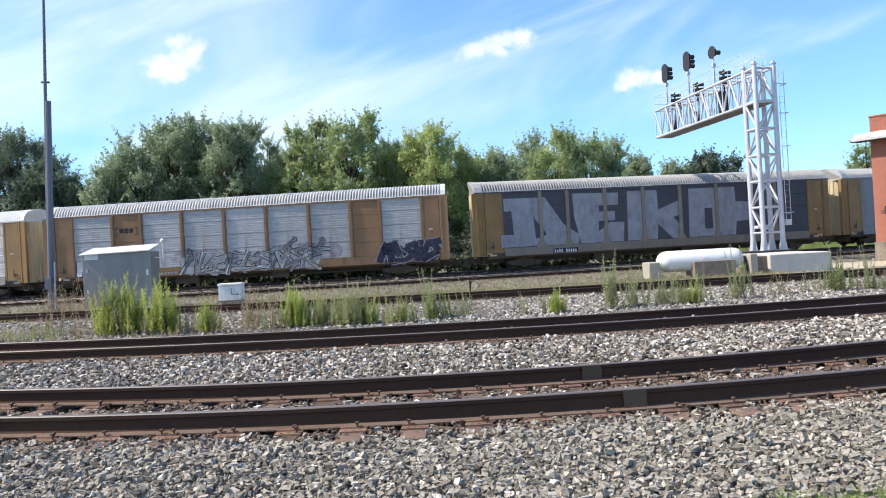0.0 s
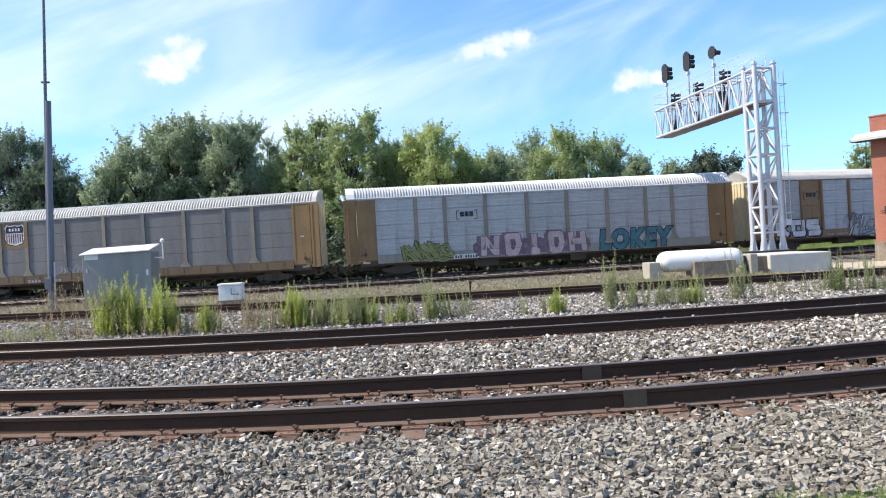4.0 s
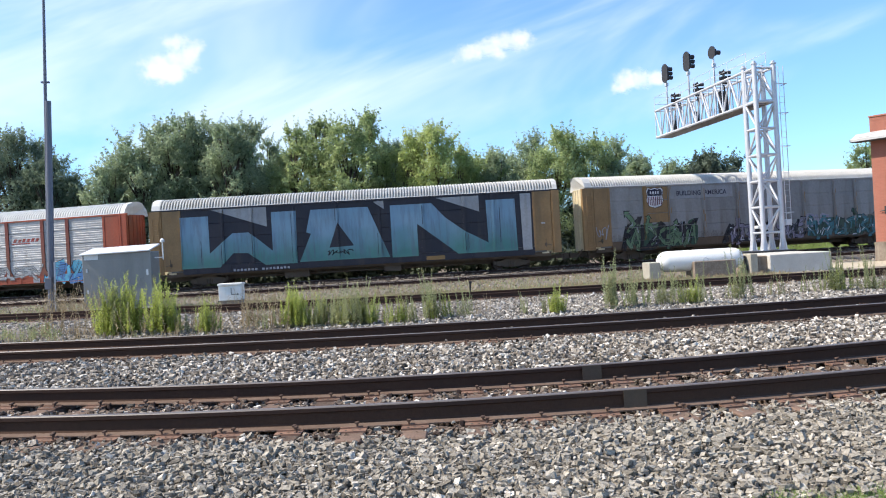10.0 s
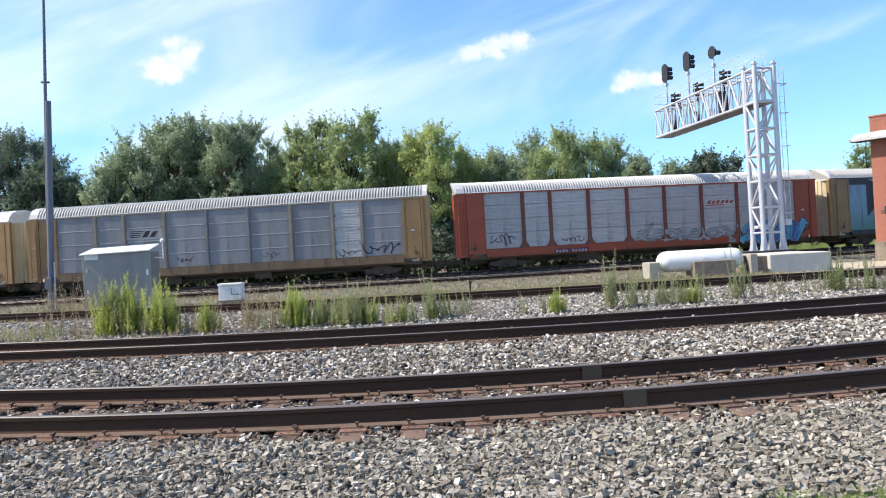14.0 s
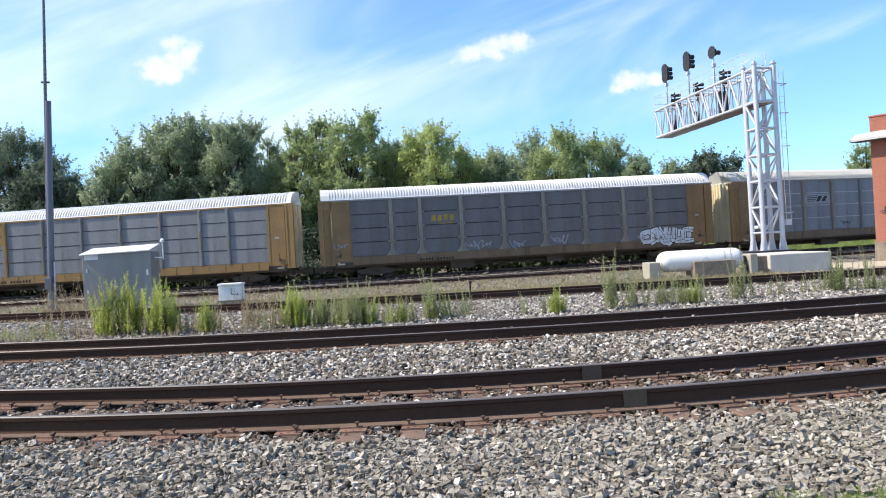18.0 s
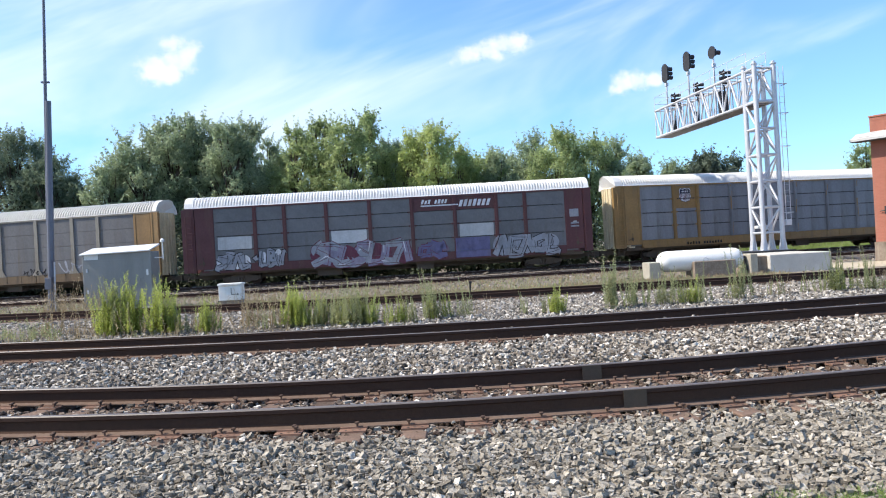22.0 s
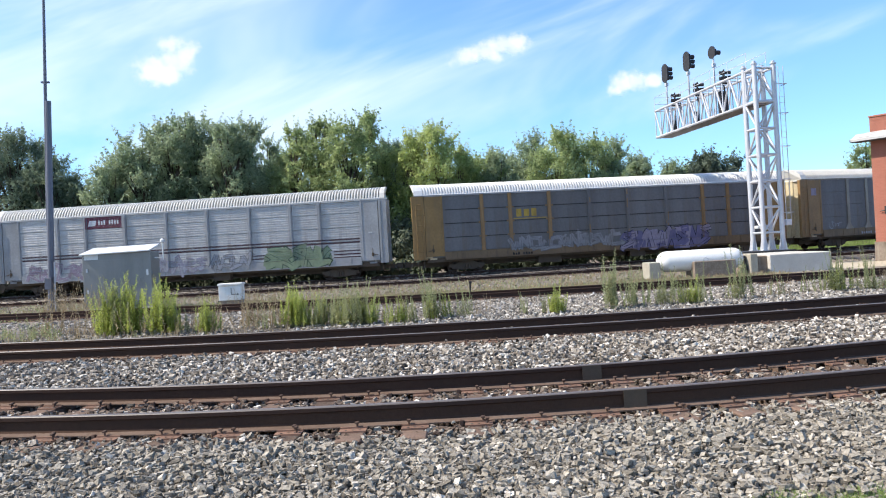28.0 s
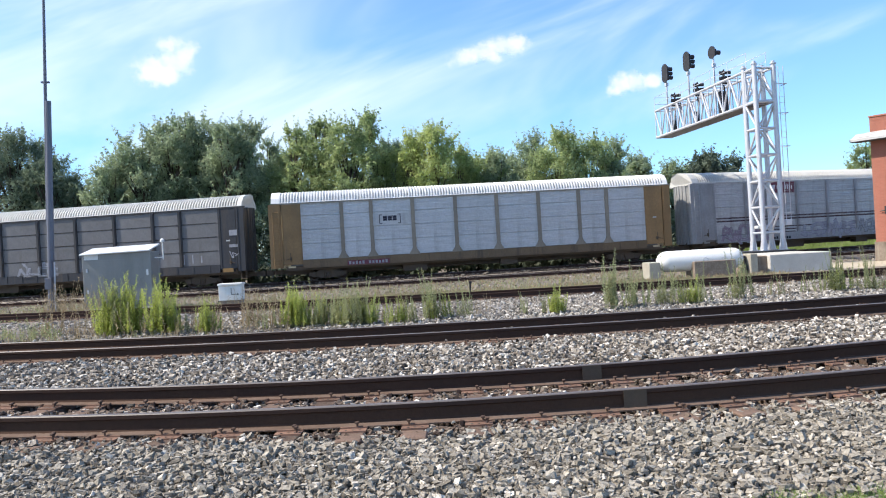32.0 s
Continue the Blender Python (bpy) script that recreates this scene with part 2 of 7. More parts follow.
def bar(bm, a, b, r, seg=6, r2=None):
    """A round bar from a to b."""
    a, b = Vector(a), Vector(b)
    d = b - a
    q = d.to_track_quat("Z", "Y").to_matrix()
    rings = []
    for p, rr in ((a, r), (b, r if r2 is None else r2)):
        rings.append([bm.verts.new(p + q @ Vector((rr * math.cos(2 * math.pi * i / seg), rr * math.sin(2 * math.pi * i / seg), 0))) for i in range(seg)])
    for i in range(seg):
        j = (i + 1) % seg
        bm.faces.new((rings[0][i], rings[0][j], rings[1][j], rings[1][i]))
    bm.faces.new(rings[0][::-1])
    bm.faces.new(rings[1])
    return bm


def lathe(bm, prof, seg=20, m=None, caps=True):
    """Turn a profile of (radius, height) about z."""
    m = m or Matrix()
    rings = [[bm.verts.new(m @ Vector((r * math.cos(2 * math.pi * i / seg), r * math.sin(2 * math.pi * i / seg), z))) for i in range(seg)] for r, z in prof]
    for a, b in zip(rings, rings[1:]):
        for i in range(seg):
            j = (i + 1) % seg
            bm.faces.new((a[i], a[j], b[j], b[i]))
    if caps:
        bm.faces.new(rings[0][::-1])
        bm.faces.new(rings[-1])
    return bm


def prism(bm, pts, y0, y1):
    """An outline of (x, z) points given a thickness from y0 to y1."""
    a = [bm.verts.new((x, y0, z)) for x, z in pts]
    b = [bm.verts.new((x, y1, z)) for x, z in pts]
    n = len(pts)
    bm.faces.new(a)
    bm.faces.new(b[::-1])
    for i in range(n):
        j = (i + 1) % n
        bm.faces.new((a[j], a[i], b[i], b[j]))
    return bm


def mesh_of(name, bm, *materials, smooth=False, bevel=0.0):
    if bevel:
        bmesh.ops.bevel(bm, geom=bm.edges[:], offset=bevel, segments=1, affect="EDGES", clamp_overlap=True)
    bmesh.ops.recalc_face_normals(bm, faces=bm.faces)
    me = bpy.data.meshes.new(name)
    bm.to_mesh(me)
    bm.free()
    for m in materials:
        me.materials.append(m)
    if smooth:
        me.polygons.foreach_set("use_smooth", [True] * len(me.polygons))
    return me


def part(name, bm, material, parent, label="", smooth=False, bevel=0.0, at=None):
    me = bm if isinstance(bm, bpy.types.Mesh) else mesh_of(name, bm, material, smooth=smooth, bevel=bevel)
    ob = new(name, me)
    ob.parent = parent
    if at is not None:
        ob.matrix_basis = at
    if label:
        ob["label"] = label
    return ob


def thing(name, at, label, category, group="", kind=""):
    ob = new(name)
    ob.matrix_basis = at
    return tagged(ob, label, category, group, kind)


def bm_new():
    return bmesh.new()


def mesh_np(name, verts, faces, material):
    """A mesh from arrays: verts (n, 3), faces (m, k) of one size k."""
    me = bpy.data.meshes.new(name)
    k = faces.shape[1]
    me.vertices.add(len(verts))
    me.loops.add(faces.size)
    me.polygons.add(len(faces))
    me.vertices.foreach_set("co", verts.astype(np.float32).ravel())
    me.loops.foreach_set("vertex_index", faces.astype(np.int32).ravel())
    me.polygons.foreach_set("loop_start", np.arange(0, faces.size, k, dtype=np.int32))
    me.polygons.foreach_set("use_smooth", np.zeros(len(faces), dtype=bool))
    me.materials.append(material)
    me.update(calc_edges=True)
    return me


# ---- plan of the tracks: near rail y at x, with straight continuations ----
def bend(x, y0, slope, curve, reach):
    """y and its slope on a track that bends gently within reach and runs straight beyond."""
    if abs(x) <= reach:
        return y0 + slope * x + curve * x * x, slope + 2 * curve * x
    e = math.copysign(reach, x)
    y, s = y0 + slope * e + curve * e * e, slope + 2 * curve * e
    return y + s * (x - e), s


GAUGE = 1.505
TRACKS = {  # y at x = 0 of the near rail, slope, bend, reach, height of the rail's top
    "track_1": (7.02, -0.003, 0.024, 4.6, 0.0),
    "track_2": (12.85, -0.015, 0.0125, 9.0, 0.0),
    "track_3": (27.9, -0.08, 0.0052, 17.0, -0.30),
    "track_4": (50.7, 0.085, 0.0050, 33.0, -0.20),
    "track_5": (46.6, 0.085, 0.0050, 33.0, -0.42),
}


def track_xy(name, x, across):
    """A point at x along a track, a distance beyond its near rail."""
    y0, s0, c, reach, z = TRACKS[name]
    y, s = bend(x, y0, s0, c, reach)
    n = math.hypot(1, s)
    return x - across * s / n, y + across / n, z, math.atan(s)

# ---- ground: one sheet to the horizon ----
def ground_z(x, y):
    def sm(a, b, v):
        t = min(1, max(0, (v - a) / (b - a)))
        return t * t * (3 - 2 * t)
    z = -0.275 - 0.295 * sm(16.2, 19.5, y) + 0.05 * sm(24.5, 27.0, y) - 0.14 * sm(30.5, 33.0, y)
    d = y - bend(x, *TRACKS["track_4"][:4])[0] if abs(x) < 90 else -9.0
    z += 0.03 * sm(47, 50, y) + 0.20 * sm(-2.2, -1.0, d) + 0.75 * sm(56, 60, y - 0.12 * x - 0.004 * x * x if abs(x) < 60 else y - 0.4 * abs(x))
    return z - 0.36 * min(1.0, max(0.0, (5.95 - y) / 3.0)) ** 1.2


def build_ground():
    xs = np.concatenate([np.array([-2500, -1200, -600, -300, -150]), np.linspace(-90, 90, 121), np.array([150, 300, 600, 1200, 2500])])
    ys = np.concatenate([np.array([-2500, -1000, -300, -100, -30, -8]), np.linspace(0, 34, 86), np.linspace(35, 62, 55), np.linspace(64, 100, 19), np.array([150, 300, 800, 1600, 3000])])
    verts = np.array([(x, y, ground_z(x, y) + (0.03 * noise.noise((x * 0.7, y * 0.7, 0)) if abs(x) < 90 and 0 < y < 100 else 0)) for y in ys for x in xs])
    w = len(xs)
    faces = np.array([(j * w + i, j * w + i + 1, (j + 1) * w + i + 1, (j + 1) * w + i) for j in range(len(ys) - 1) for i in range(w - 1)])
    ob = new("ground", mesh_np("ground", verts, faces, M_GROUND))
    tagged(ob, "grey gravel and soil ground of the railway yard", "ground", kind="structure")


build_ground()


# ---- rails and ties ----
RAIL = [(-0.076, -0.186), (0.076, -0.186), (0.076, -0.176), (0.02, -0.158), (0.009, -0.14), (0.009, -0.055), (0.034, -0.042), (0.037, -0.008),
        (0.030, 0.0), (-0.030, 0.0), (-0.037, -0.008), (-0.034, -0.042), (-0.009, -0.055), (-0.009, -0.14), (-0.02, -0.158), (-0.076, -0.176)]


def build_rail(track, across, x0, x1, step, parent):
    xs = np.arange(x0, x1 + step, step)
    n = len(RAIL)
    verts, faces, tops = [], [], []
    for i, x in enumerate(xs):
        px, py, pz, a = track_xy(track, x, across)
        for o, z in RAIL:
            verts.append((px - o * math.sin(a), py + o * math.cos(a), pz + z))
        if i:
            for k in range(n):
                q = (k + 1) % n
                faces.append(((i - 1) * n + k, i * n + k, i * n + q, (i - 1) * n + q))
                tops.append(1 if k in (7, 8, 9) else 0 if track not in ("track_1", "track_2") else 2 if k in (1, 2, 14, 15) else 3 if k in (3, 4, 12, 13) else 0)
    me = mesh_np("rail", np.array(verts), np.array(faces), M_RAIL)
    me.materials.append({"track_3": M_RAIL, "track_4": M_RAIL_SHINY, "track_5": M_RAIL_SHINY}.get(track, M_RAIL_TOP))
    me.materials.append(M_RAIL_FOOT)
    me.materials.append(M_RAIL_WEB)
    me.polygons.foreach_set("material_index", tops)
    ob = new("rail", me)
    ob.parent = parent
    return ob


def build_track(track, x0, x1, step, label, ties=None, plates=True):
    top = thing(track, Matrix(), label, "railway track", kind="structure")
    for across in (0.0, GAUGE):
        build_rail(track, across, x0, x1, step, top)
    if not ties:
        return
    bm = box(bm_new(), -0.115, -0.48, -0.20, 0.115, 2.0, 0)
    tie = mesh_of("tie", bm, M_TIE, bevel=0.012)
    bm = box(bm_new(), -0.12, -0.20, 0, 0.12, 0.19, 0.016)
    box(bm, -0.12, -0.10, 0.016, 0.12, -0.08, 0.030)
    box(bm, -0.12, 0.08, 0.016, 0.12, 0.10, 0.030)
    plate = mesh_of("tie_plate", bm, M_PLATE)
    bm = bm_new()
    for sx, sy in ((0.062, -0.16), (-0.058, -0.165), (0.0, -0.155), (0.06, 0.15), (-0.05, 0.155)):
        box(bm, sx - 0.009, sy - 0.009, 0.0155, sx + 0.009, sy + 0.009, 0.0185)
    holes = mesh_of("spike_holes", bm, M_BLACK)
    spike_sets = []
    for places in (((-0.05, -0.088), (0.055, 0.088)), ((0.05, -0.09), (-0.05, 0.088), (0.085, -0.15)), ((-0.07, -0.088), (0.045, -0.088), (0.0, 0.09)), ((0.02, -0.09), (0.05, 0.088))):
        bm = bm_new()
        for sx, sy in places:
            bar(bm, (sx, sy, -0.02), (sx, sy, 0.045), 0.010, 5)
            box(bm, sx - 0.017, sy - 0.022, 0.038, sx + 0.017, sy + 0.020, 0.058)
        spike_sets.append(mesh_of("spikes", bm, M_SPIKE, bevel=0.004))
    anchors = []
    for sg in (-1, 1):
        bm = box(bm_new(), sg * 0.15 - 0.014, -0.10, -0.03, sg * 0.15 + 0.014, 0.10, 0.012)
        box(bm, sg * 0.15 - 0.018, -0.108, -0.02, sg * 0.15 + 0.018, -0.07, 0.042)
        anchors.append(mesh_of("rail_anchor", bm, M_SPIKE, bevel=0.004))
    rng = random.Random(track)
    x, end, pitch = ties
    while x < end:
        xx = x + rng.uniform(-0.05, 0.05)
        px, py, pz, a = track_xy(track, xx, 0)
        t = new("tie", tie)
        t.parent = top
        t.matrix_basis = pose(px, py, pz - 0.204, 0, 0, math.degrees(a) + rng.uniform(-1.2, 1.2))
        if plates:
            for across in (0, GAUGE):
                part("tie_plate", plate, None, t, at=pose(0, across, 0))
                part("spikes", rng.choice(spike_sets), None, t, at=pose(rng.uniform(-0.015, 0.015), across, 0.008 + rng.uniform(0, 0.012)))
                part("spike_holes", holes, None, t, at=pose(0, across, 0.0))
                if rng.random() < 0.6:
                    part("rail_anchor", rng.choice(anchors), None, t, at=pose(0, across, 0.0))
        x += pitch


build_track("track_1", -30, 30, 0.4, "rusty steel rails on weathered timber ties in grey ballast", (-6.5, 6.5, 0.56))
build_track("track_2", -40, 40, 0.5, "rusty steel rails on weathered timber ties in grey ballast", (-10.98, 11, 0.56))
build_track("track_3", -60, 60, 0.8, "dark old rails half sunk in gravel and weeds", (-24, 24, 0.6), False)
build_track("track_5", -120, 120, 1.0, "dark empty rails of a second track before the train", (-38, 40, 0.6), False)
build_track("track_4", -480, 200, 1.0, "dark rails carrying the passing freight train", (-40, 42, 0.6), False)


def build_rail_patches():
    """Grey painted patches on both rails of the near track."""
    M_PATCH = mat("grey_joint_paint", (0.125, 0.096, 0.072), 0.95, spec=0.03, col2=(0.09, 0.068, 0.05), scale=6, amount=0.6)
    top = bpy.data.objects["track_1"]
    for x, across in ((1.63, 0.0), (1.64, GAUGE)):
        px, py, pz, a = track_xy("track_1", x, across)
        bm = prism(bm_new(), [(-0.105, -0.172), (0.105, -0.172), (0.105, -0.006), (-0.105, -0.006)], -0.0405, -0.0375)
        part("joint_patch", bm, M_PATCH, top, "grey painted patch on the rail", at=pose(px, py, pz, 0, 0, math.degrees(a)))


build_rail_patches()

# ---- signal gantry over the far tracks ----
# galvanised steel darkened, with the shade of the deck's underside in its colour
M_GALV_SHADE = mat("shaded_deck_steel", (0.30, 0.295, 0.29), 0.7, 0.2, col2=(0.17, 0.165, 0.16), scale=3, fine=30, amount=0.7)
M_SIGNAL = mat("signal_black", (0.02, 0.02, 0.024), 0.6, col2=(0.04, 0.04, 0.045), scale=4, amount=0.5)


def build_gantry():
    g = thing("signal_gantry", pose(16.79, 41.4, -0.555, 0, 0, 8), "white galvanised steel cantilever signal gantry on a concrete base", "signal gantry")
    g.scale = (1.03, 1.03, 1.03)
    w, d, top, z0 = 1.04, 1.04, 10.3, 0.84
    legs = [(0, 0), (w, 0), (w, d), (0, d)]
    for x, y in legs:
        bm = bar(bm_new(), (x, y, z0), (x, y, top), 0.125, 14)
        bar(bm, (x, y, top), (x, y, top + 0.05), 0.165, 14)
        bar(bm, (x, y, top + 0.05), (x, y, top + 0.16), 0.09, 10)
        leg = part("leg", bm, M_GALV, g)
        part("foot_plate", box(bm_new(), x - 0.2, y - 0.2, z0 - 0.04, x + 0.2, y + 0.2, z0), M_GALV, leg)
        for a in range(4):
            fin = prism(bm_new(), [(0.1, z0), (0.21, z0), (0.115, z0 + 0.62), (0.1, z0 + 0.62)], -0.012, 0.012)
            bmesh.ops.transform(fin, matrix=Matrix.Translation((x, y, 0)) @ Matrix.Rotation(radians(45 + 90 * a), 4, "Z"), verts=fin.verts)
            part("stiffener", fin, M_GALV, leg)
    levels = [1.72, 3.03, 4.36, 5.70, 7.04, 8.39, 10.1]
    for n, z in enumerate(levels):
        bm = bm_new()
        for (ax, ay), (bx, by) in zip(legs, legs[1:] + legs[:1]):
            bar(bm, (ax, ay, z), (bx, by, z), 0.062, 10)
        part("cross_tie", bm, M_GALV, g)
        if n:
            bm = bm_new()
            low = levels[n - 1]
            for k, ((ax, ay), (bx, by)) in enumerate(zip(legs, legs[1:] + legs[:1])):
                if (k + n) % 2:
                    bar(bm, (ax, ay, low), (bx, by, z), 0.055, 8)
                else:
                    bar(bm, (ax, ay, z), (bx, by, low), 0.055, 8)
            part("diagonal_brace", bm, M_GALV, g)
    # cantilever truss along +y
    arm, zb, zt = 12.4, 8.39, 10.13
    part("platform", box(bm_new(), 0.02, 0.02, 8.44, w + 0.1, d, 8.5), M_GALV, g)
    for x in (0.0, w):
        for z in (zb, zt):
            part("chord", bar(bm_new(), (x, 1.0, z), (x, arm, z), 0.075, 10), M_GALV, g)
    n = 14
    step = (arm - 0.9) / n
    for i in range(n + 1):
        y = 0.9 + i * step
        bm = bm_new()
        for x in (0.0, w):
            bar(bm, (x, y, zb), (x, y, zt), 0.036, 6)
        bar(bm, (0, y, zb), (w, y, zb), 0.03, 6)
        bar(bm, (0, y, zt), (w, y, zt), 0.03, 6)
        part("truss_frame", bm, M_GALV, g)
        if i < n:
            bm = bm_new()
            for x in (0.0, w):
                a, b = ((x, y, zb), (x, y + step, zt)) if i % 2 else ((x, y, zt), (x, y + step, zb))
                bar(bm, a, b, 0.05, 7)
            part("truss_diagonal", bm, M_GALV, g)
    deck = bm_new()
    for i in range(30):
        y = 0.95 + i * (arm - 0.95) / 30
        box(deck, 0.03, y, zb + 0.05, w - 0.03, y + 0.34, zb + 0.08)
    part("walkway", deck, M_GALV, g)
    part("deck_plate", box(bm_new(), 0.02, 0.9, zb - 0.06, w - 0.02, arm, zb - 0.03), M_GALV_SHADE, g)
    rail = bm_new()
    for x in (-0.03, w + 0.03):
        for z in (zt + 0.45, zt + 0.9):
            bar(rail, (x, 0.6, z), (x, arm, z), 0.014, 5)
        for i in range(7):
            y = 0.7 + i * (arm - 0.7) / 6
            bar(rail, (x, y, zt), (x, y, zt + 0.9), 0.014, 5)
    for z in (zt + 0.45, zt + 0.9):
        bar(rail, (0, arm, z), (w, arm, z), 0.014, 5)
    part("handrail", rail, M_GALV, g)
    # ladder on the tower's side
    lad = bm_new()
    for x in (w + 0.35, w + 0.62):
        bar(lad, (x, 0.15, z0 + 1.3), (x, 0.15, top - 0.1), 0.018, 5)
    z = z0 + 1.5
    while z < top - 0.2:
        bar(lad, (w + 0.35, 0.15, z), (w + 0.62, 0.15, z), 0.007, 5)
        z += 0.3
    part("ladder", lad, M_GALV, g)
    for z in (2.7, 4.4, 6.1, 7.8, 9.3):
        bm = bar(bm_new(), (w, 0.1, z), (w + 0.75, 0.1, z), 0.022, 6)
        bar(bm, (w + 0.75, 0.1, z), (w + 0.75, 0.6, z), 0.022, 6)
        part("ladder_bracket", bm, M_GALV, g)
    part("lock_box", box(bm_new(), w + 0.2, -0.1, 2.05, w + 0.5, 0.2, 2.35), M_GALV, g, bevel=0.02)
    part("equipment_box", box(bm_new(), -0.2, 0.2, 1.95, 0.1, 0.5, 2.1), M_WHITE, g, bevel=0.02)
    # signals on masts along the truss
    for y, head in ((11.57, 1.98), (8.39, 1.99), (5.15, 1.72)):
        s = part("signal_mast", bar(bm_new(), (w / 2, y, zb + 0.05), (w / 2, y, zt + head), 0.055, 10), M_GALV, g)
        tall = 1.22 if y > 6 else 0.72
        zc = zt + head + 0.35
        outline = []
        for i in range(24):
            a = 2 * math.pi * i / 24
            outline.append((0.33 * math.cos(a), (tall / 2 - 0.33) * (1 if math.sin(a) > 0 else -1) + 0.33 * math.sin(a)))
        bm = bm_new()
        prism(bm, outline, -0.02, 0.02)
        bmesh.ops.transform(bm, matrix=Matrix.Translation((w / 2 - 0.08, y, zc)) @ Matrix.Rotation(radians(99), 4, "Z"), verts=bm.verts)
        part("target_board", bm, M_SIGNAL, s)
        lamps = (0.28, 0.0, -0.28) if y > 6 else (0.0,)
        for dz in lamps:
            m = Matrix.Translation((w / 2 - 0.06, y, zc + dz)) @ Matrix.Rotation(radians(9), 4, "Z") @ Matrix.Rotation(radians(90), 4, "Y")
            part("lamp_hood", lathe(bm_new(), [(0.125, 0.0), (0.135, 0.15), (0.13, 0.50), (0.11, 0.50), (0.09, 0.1)], 14, m), M_SIGNAL, s)
        part("lamp_case", box(bm_new(), w / 2 - 0.06, y - 0.13, zc - tall / 2 + 0.16, w / 2 + 0.16, y + 0.13, zc + tall / 2 - 0.16), M_SIGNAL, s, bevel=0.03)
        part("junction_box", box(bm_new(), w / 2 - 0.1, y - 0.1, zt + head - 0.5, w / 2 + 0.1, y + 0.1, zt + head - 0.28), M_GALV, s, bevel=0.015)
        # maintenance ladder and a second head hung lower, beside the mast
        bm = bm_new()
        for dx in (-0.17, 0.17):
            bar(bm, (w * 0.5 + dx, y - 0.3, zb + 0.1), (w * 0.5 + dx, y - 0.3, zt + 0.95), 0.022, 6)
        for i in range(8):
            bar(bm, (w * 0.5 - 0.17, y - 0.3, zb + 0.35 + 0.3 * i), (w * 0.5 + 0.17, y - 0.3, zb + 0.35 + 0.3 * i), 0.014, 5)
        part("mast_ladder", bm, M_GALV, s)
        zc2 = zt + 0.42
        m = Matrix.Translation((w * 0.66, y - 0.75, 0)) @ Matrix.Rotation(radians(-16), 4, "Z")
        bm = box(bm_new(), -0.03, -0.2, zc2 - 0.42, 0.02, 0.2, zc2 + 0.46, m)
        bar(bm, (w * 0.66, y - 0.75, zb + 0.1), (w * 0.66, y - 0.75, zc2), 0.04, 8)
        for dz in (-0.28, 0.02, 0.3):
            lathe(bm, [(0.09, 0.0), (0.105, 0.36), (0.09, 0.36), (0.075, 0.05)], 10, m @ Matrix.Translation((0.02, 0, zc2 + dz)) @ Matrix.Rotation(radians(90), 4, "Y"))
        part("lower_signal_head", bm, M_SIGNAL, s)
        bm = bm_new()
        for dz in (-0.3, 0.0, 0.3):
            box(bm, -0.24, -0.11, zc2 + dz - 0.09, -0.03, 0.11, zc2 + dz + 0.09, m)
        part("lamp_housing", bm, M_SIGNAL, s, bevel=0.015)
        big = y < 6
        bm = box(bm_new(), w * 0.5 - (0.2 if big else 0.1), y - 0.95, zb + 0.1, w * 0.5 + (0.26 if big else 0.08), y - 0.62, zb + (1.4 if big else 0.85))
        part("relay_case", bm, M_SIGNAL, s, bevel=0.02)


build_gantry()


# brown concrete; the mottled shadows on the tank's front cradle are painted into it
M_CONC_OLD = mat("brown_mottled_concrete", (0.30, 0.25, 0.20), 0.95, col2=(0.16, 0.12, 0.09), scale=2.5, fine=20, amount=0.9, bump=0.5, bump_scale=30, dirt=(0.5, 0.46, 0.4), dirt_amt=0.5)


def build_gantry_base():
    g = thing("concrete_base", pose(15.28, 37.6, -0.5, 0, 0, 3), "pale weathered concrete block under the gantry", "concrete block")
    part("slab", box(bm_new(), -0.2, -0.85, -0.3, 2.75, 6.2, 0.7), M_CONC, g, bevel=0.03)
    part("base_plate", box(bm_new(), -0.9, 2.9, 0.705, 3.0, 5.6, 0.79), M_BLACK, g, "dark steel plate")
    part("footing", box(bm_new(), -0.95, -0.6, -0.3, -0.21, 6.0, 0.66), M_CONC_OLD, g, "dark brown concrete", bevel=0.03)


build_gantry_base()


M_CONC_WORN = mat("worn_concrete", (0.44, 0.41, 0.34), 0.95, col2=(0.30, 0.27, 0.22), scale=2, fine=20, amount=0.8, bump=0.5, bump_scale=30)


def build_sand_patch():
    """Pale sandy gravel trodden out between the gantry's base and the brick building."""
    sand = mat("pale_sandy_gravel", (0.56, 0.50, 0.385), 0.95, col2=(0.36, 0.31, 0.225), scale=1.6, fine=16, amount=0.8, bump=0.8, bump_scale=14)
    xs, ys = np.linspace(17.0, 30.0, 53), np.linspace(36.5, 44.0, 31)
    verts = [(x, y, ground_z(x, y) + 0.055 + 0.012 * noise.noise((x * 1.7, y * 1.7, 2)) - 0.14 * max(0.0, math.hypot((x - 23.5) / 6.4, (y - 40.2) / 3.6) + 0.35 * noise.noise((x * 0.6, y * 0.6, 5)) - 0.72)) for y in ys for x in xs]
    w = len(xs)
    faces = [(j * w + i, j * w + i + 1, (j + 1) * w + i + 1, (j + 1) * w + i) for j in range(len(ys) - 1) for i in range(w - 1)]
    ob = new("pavement", mesh_np("pavement", np.array(verts), np.array(faces), sand))
    tagged(ob, "pale sandy gravel beside the concrete gantry base", "gravel", kind="structure")


build_sand_patch()


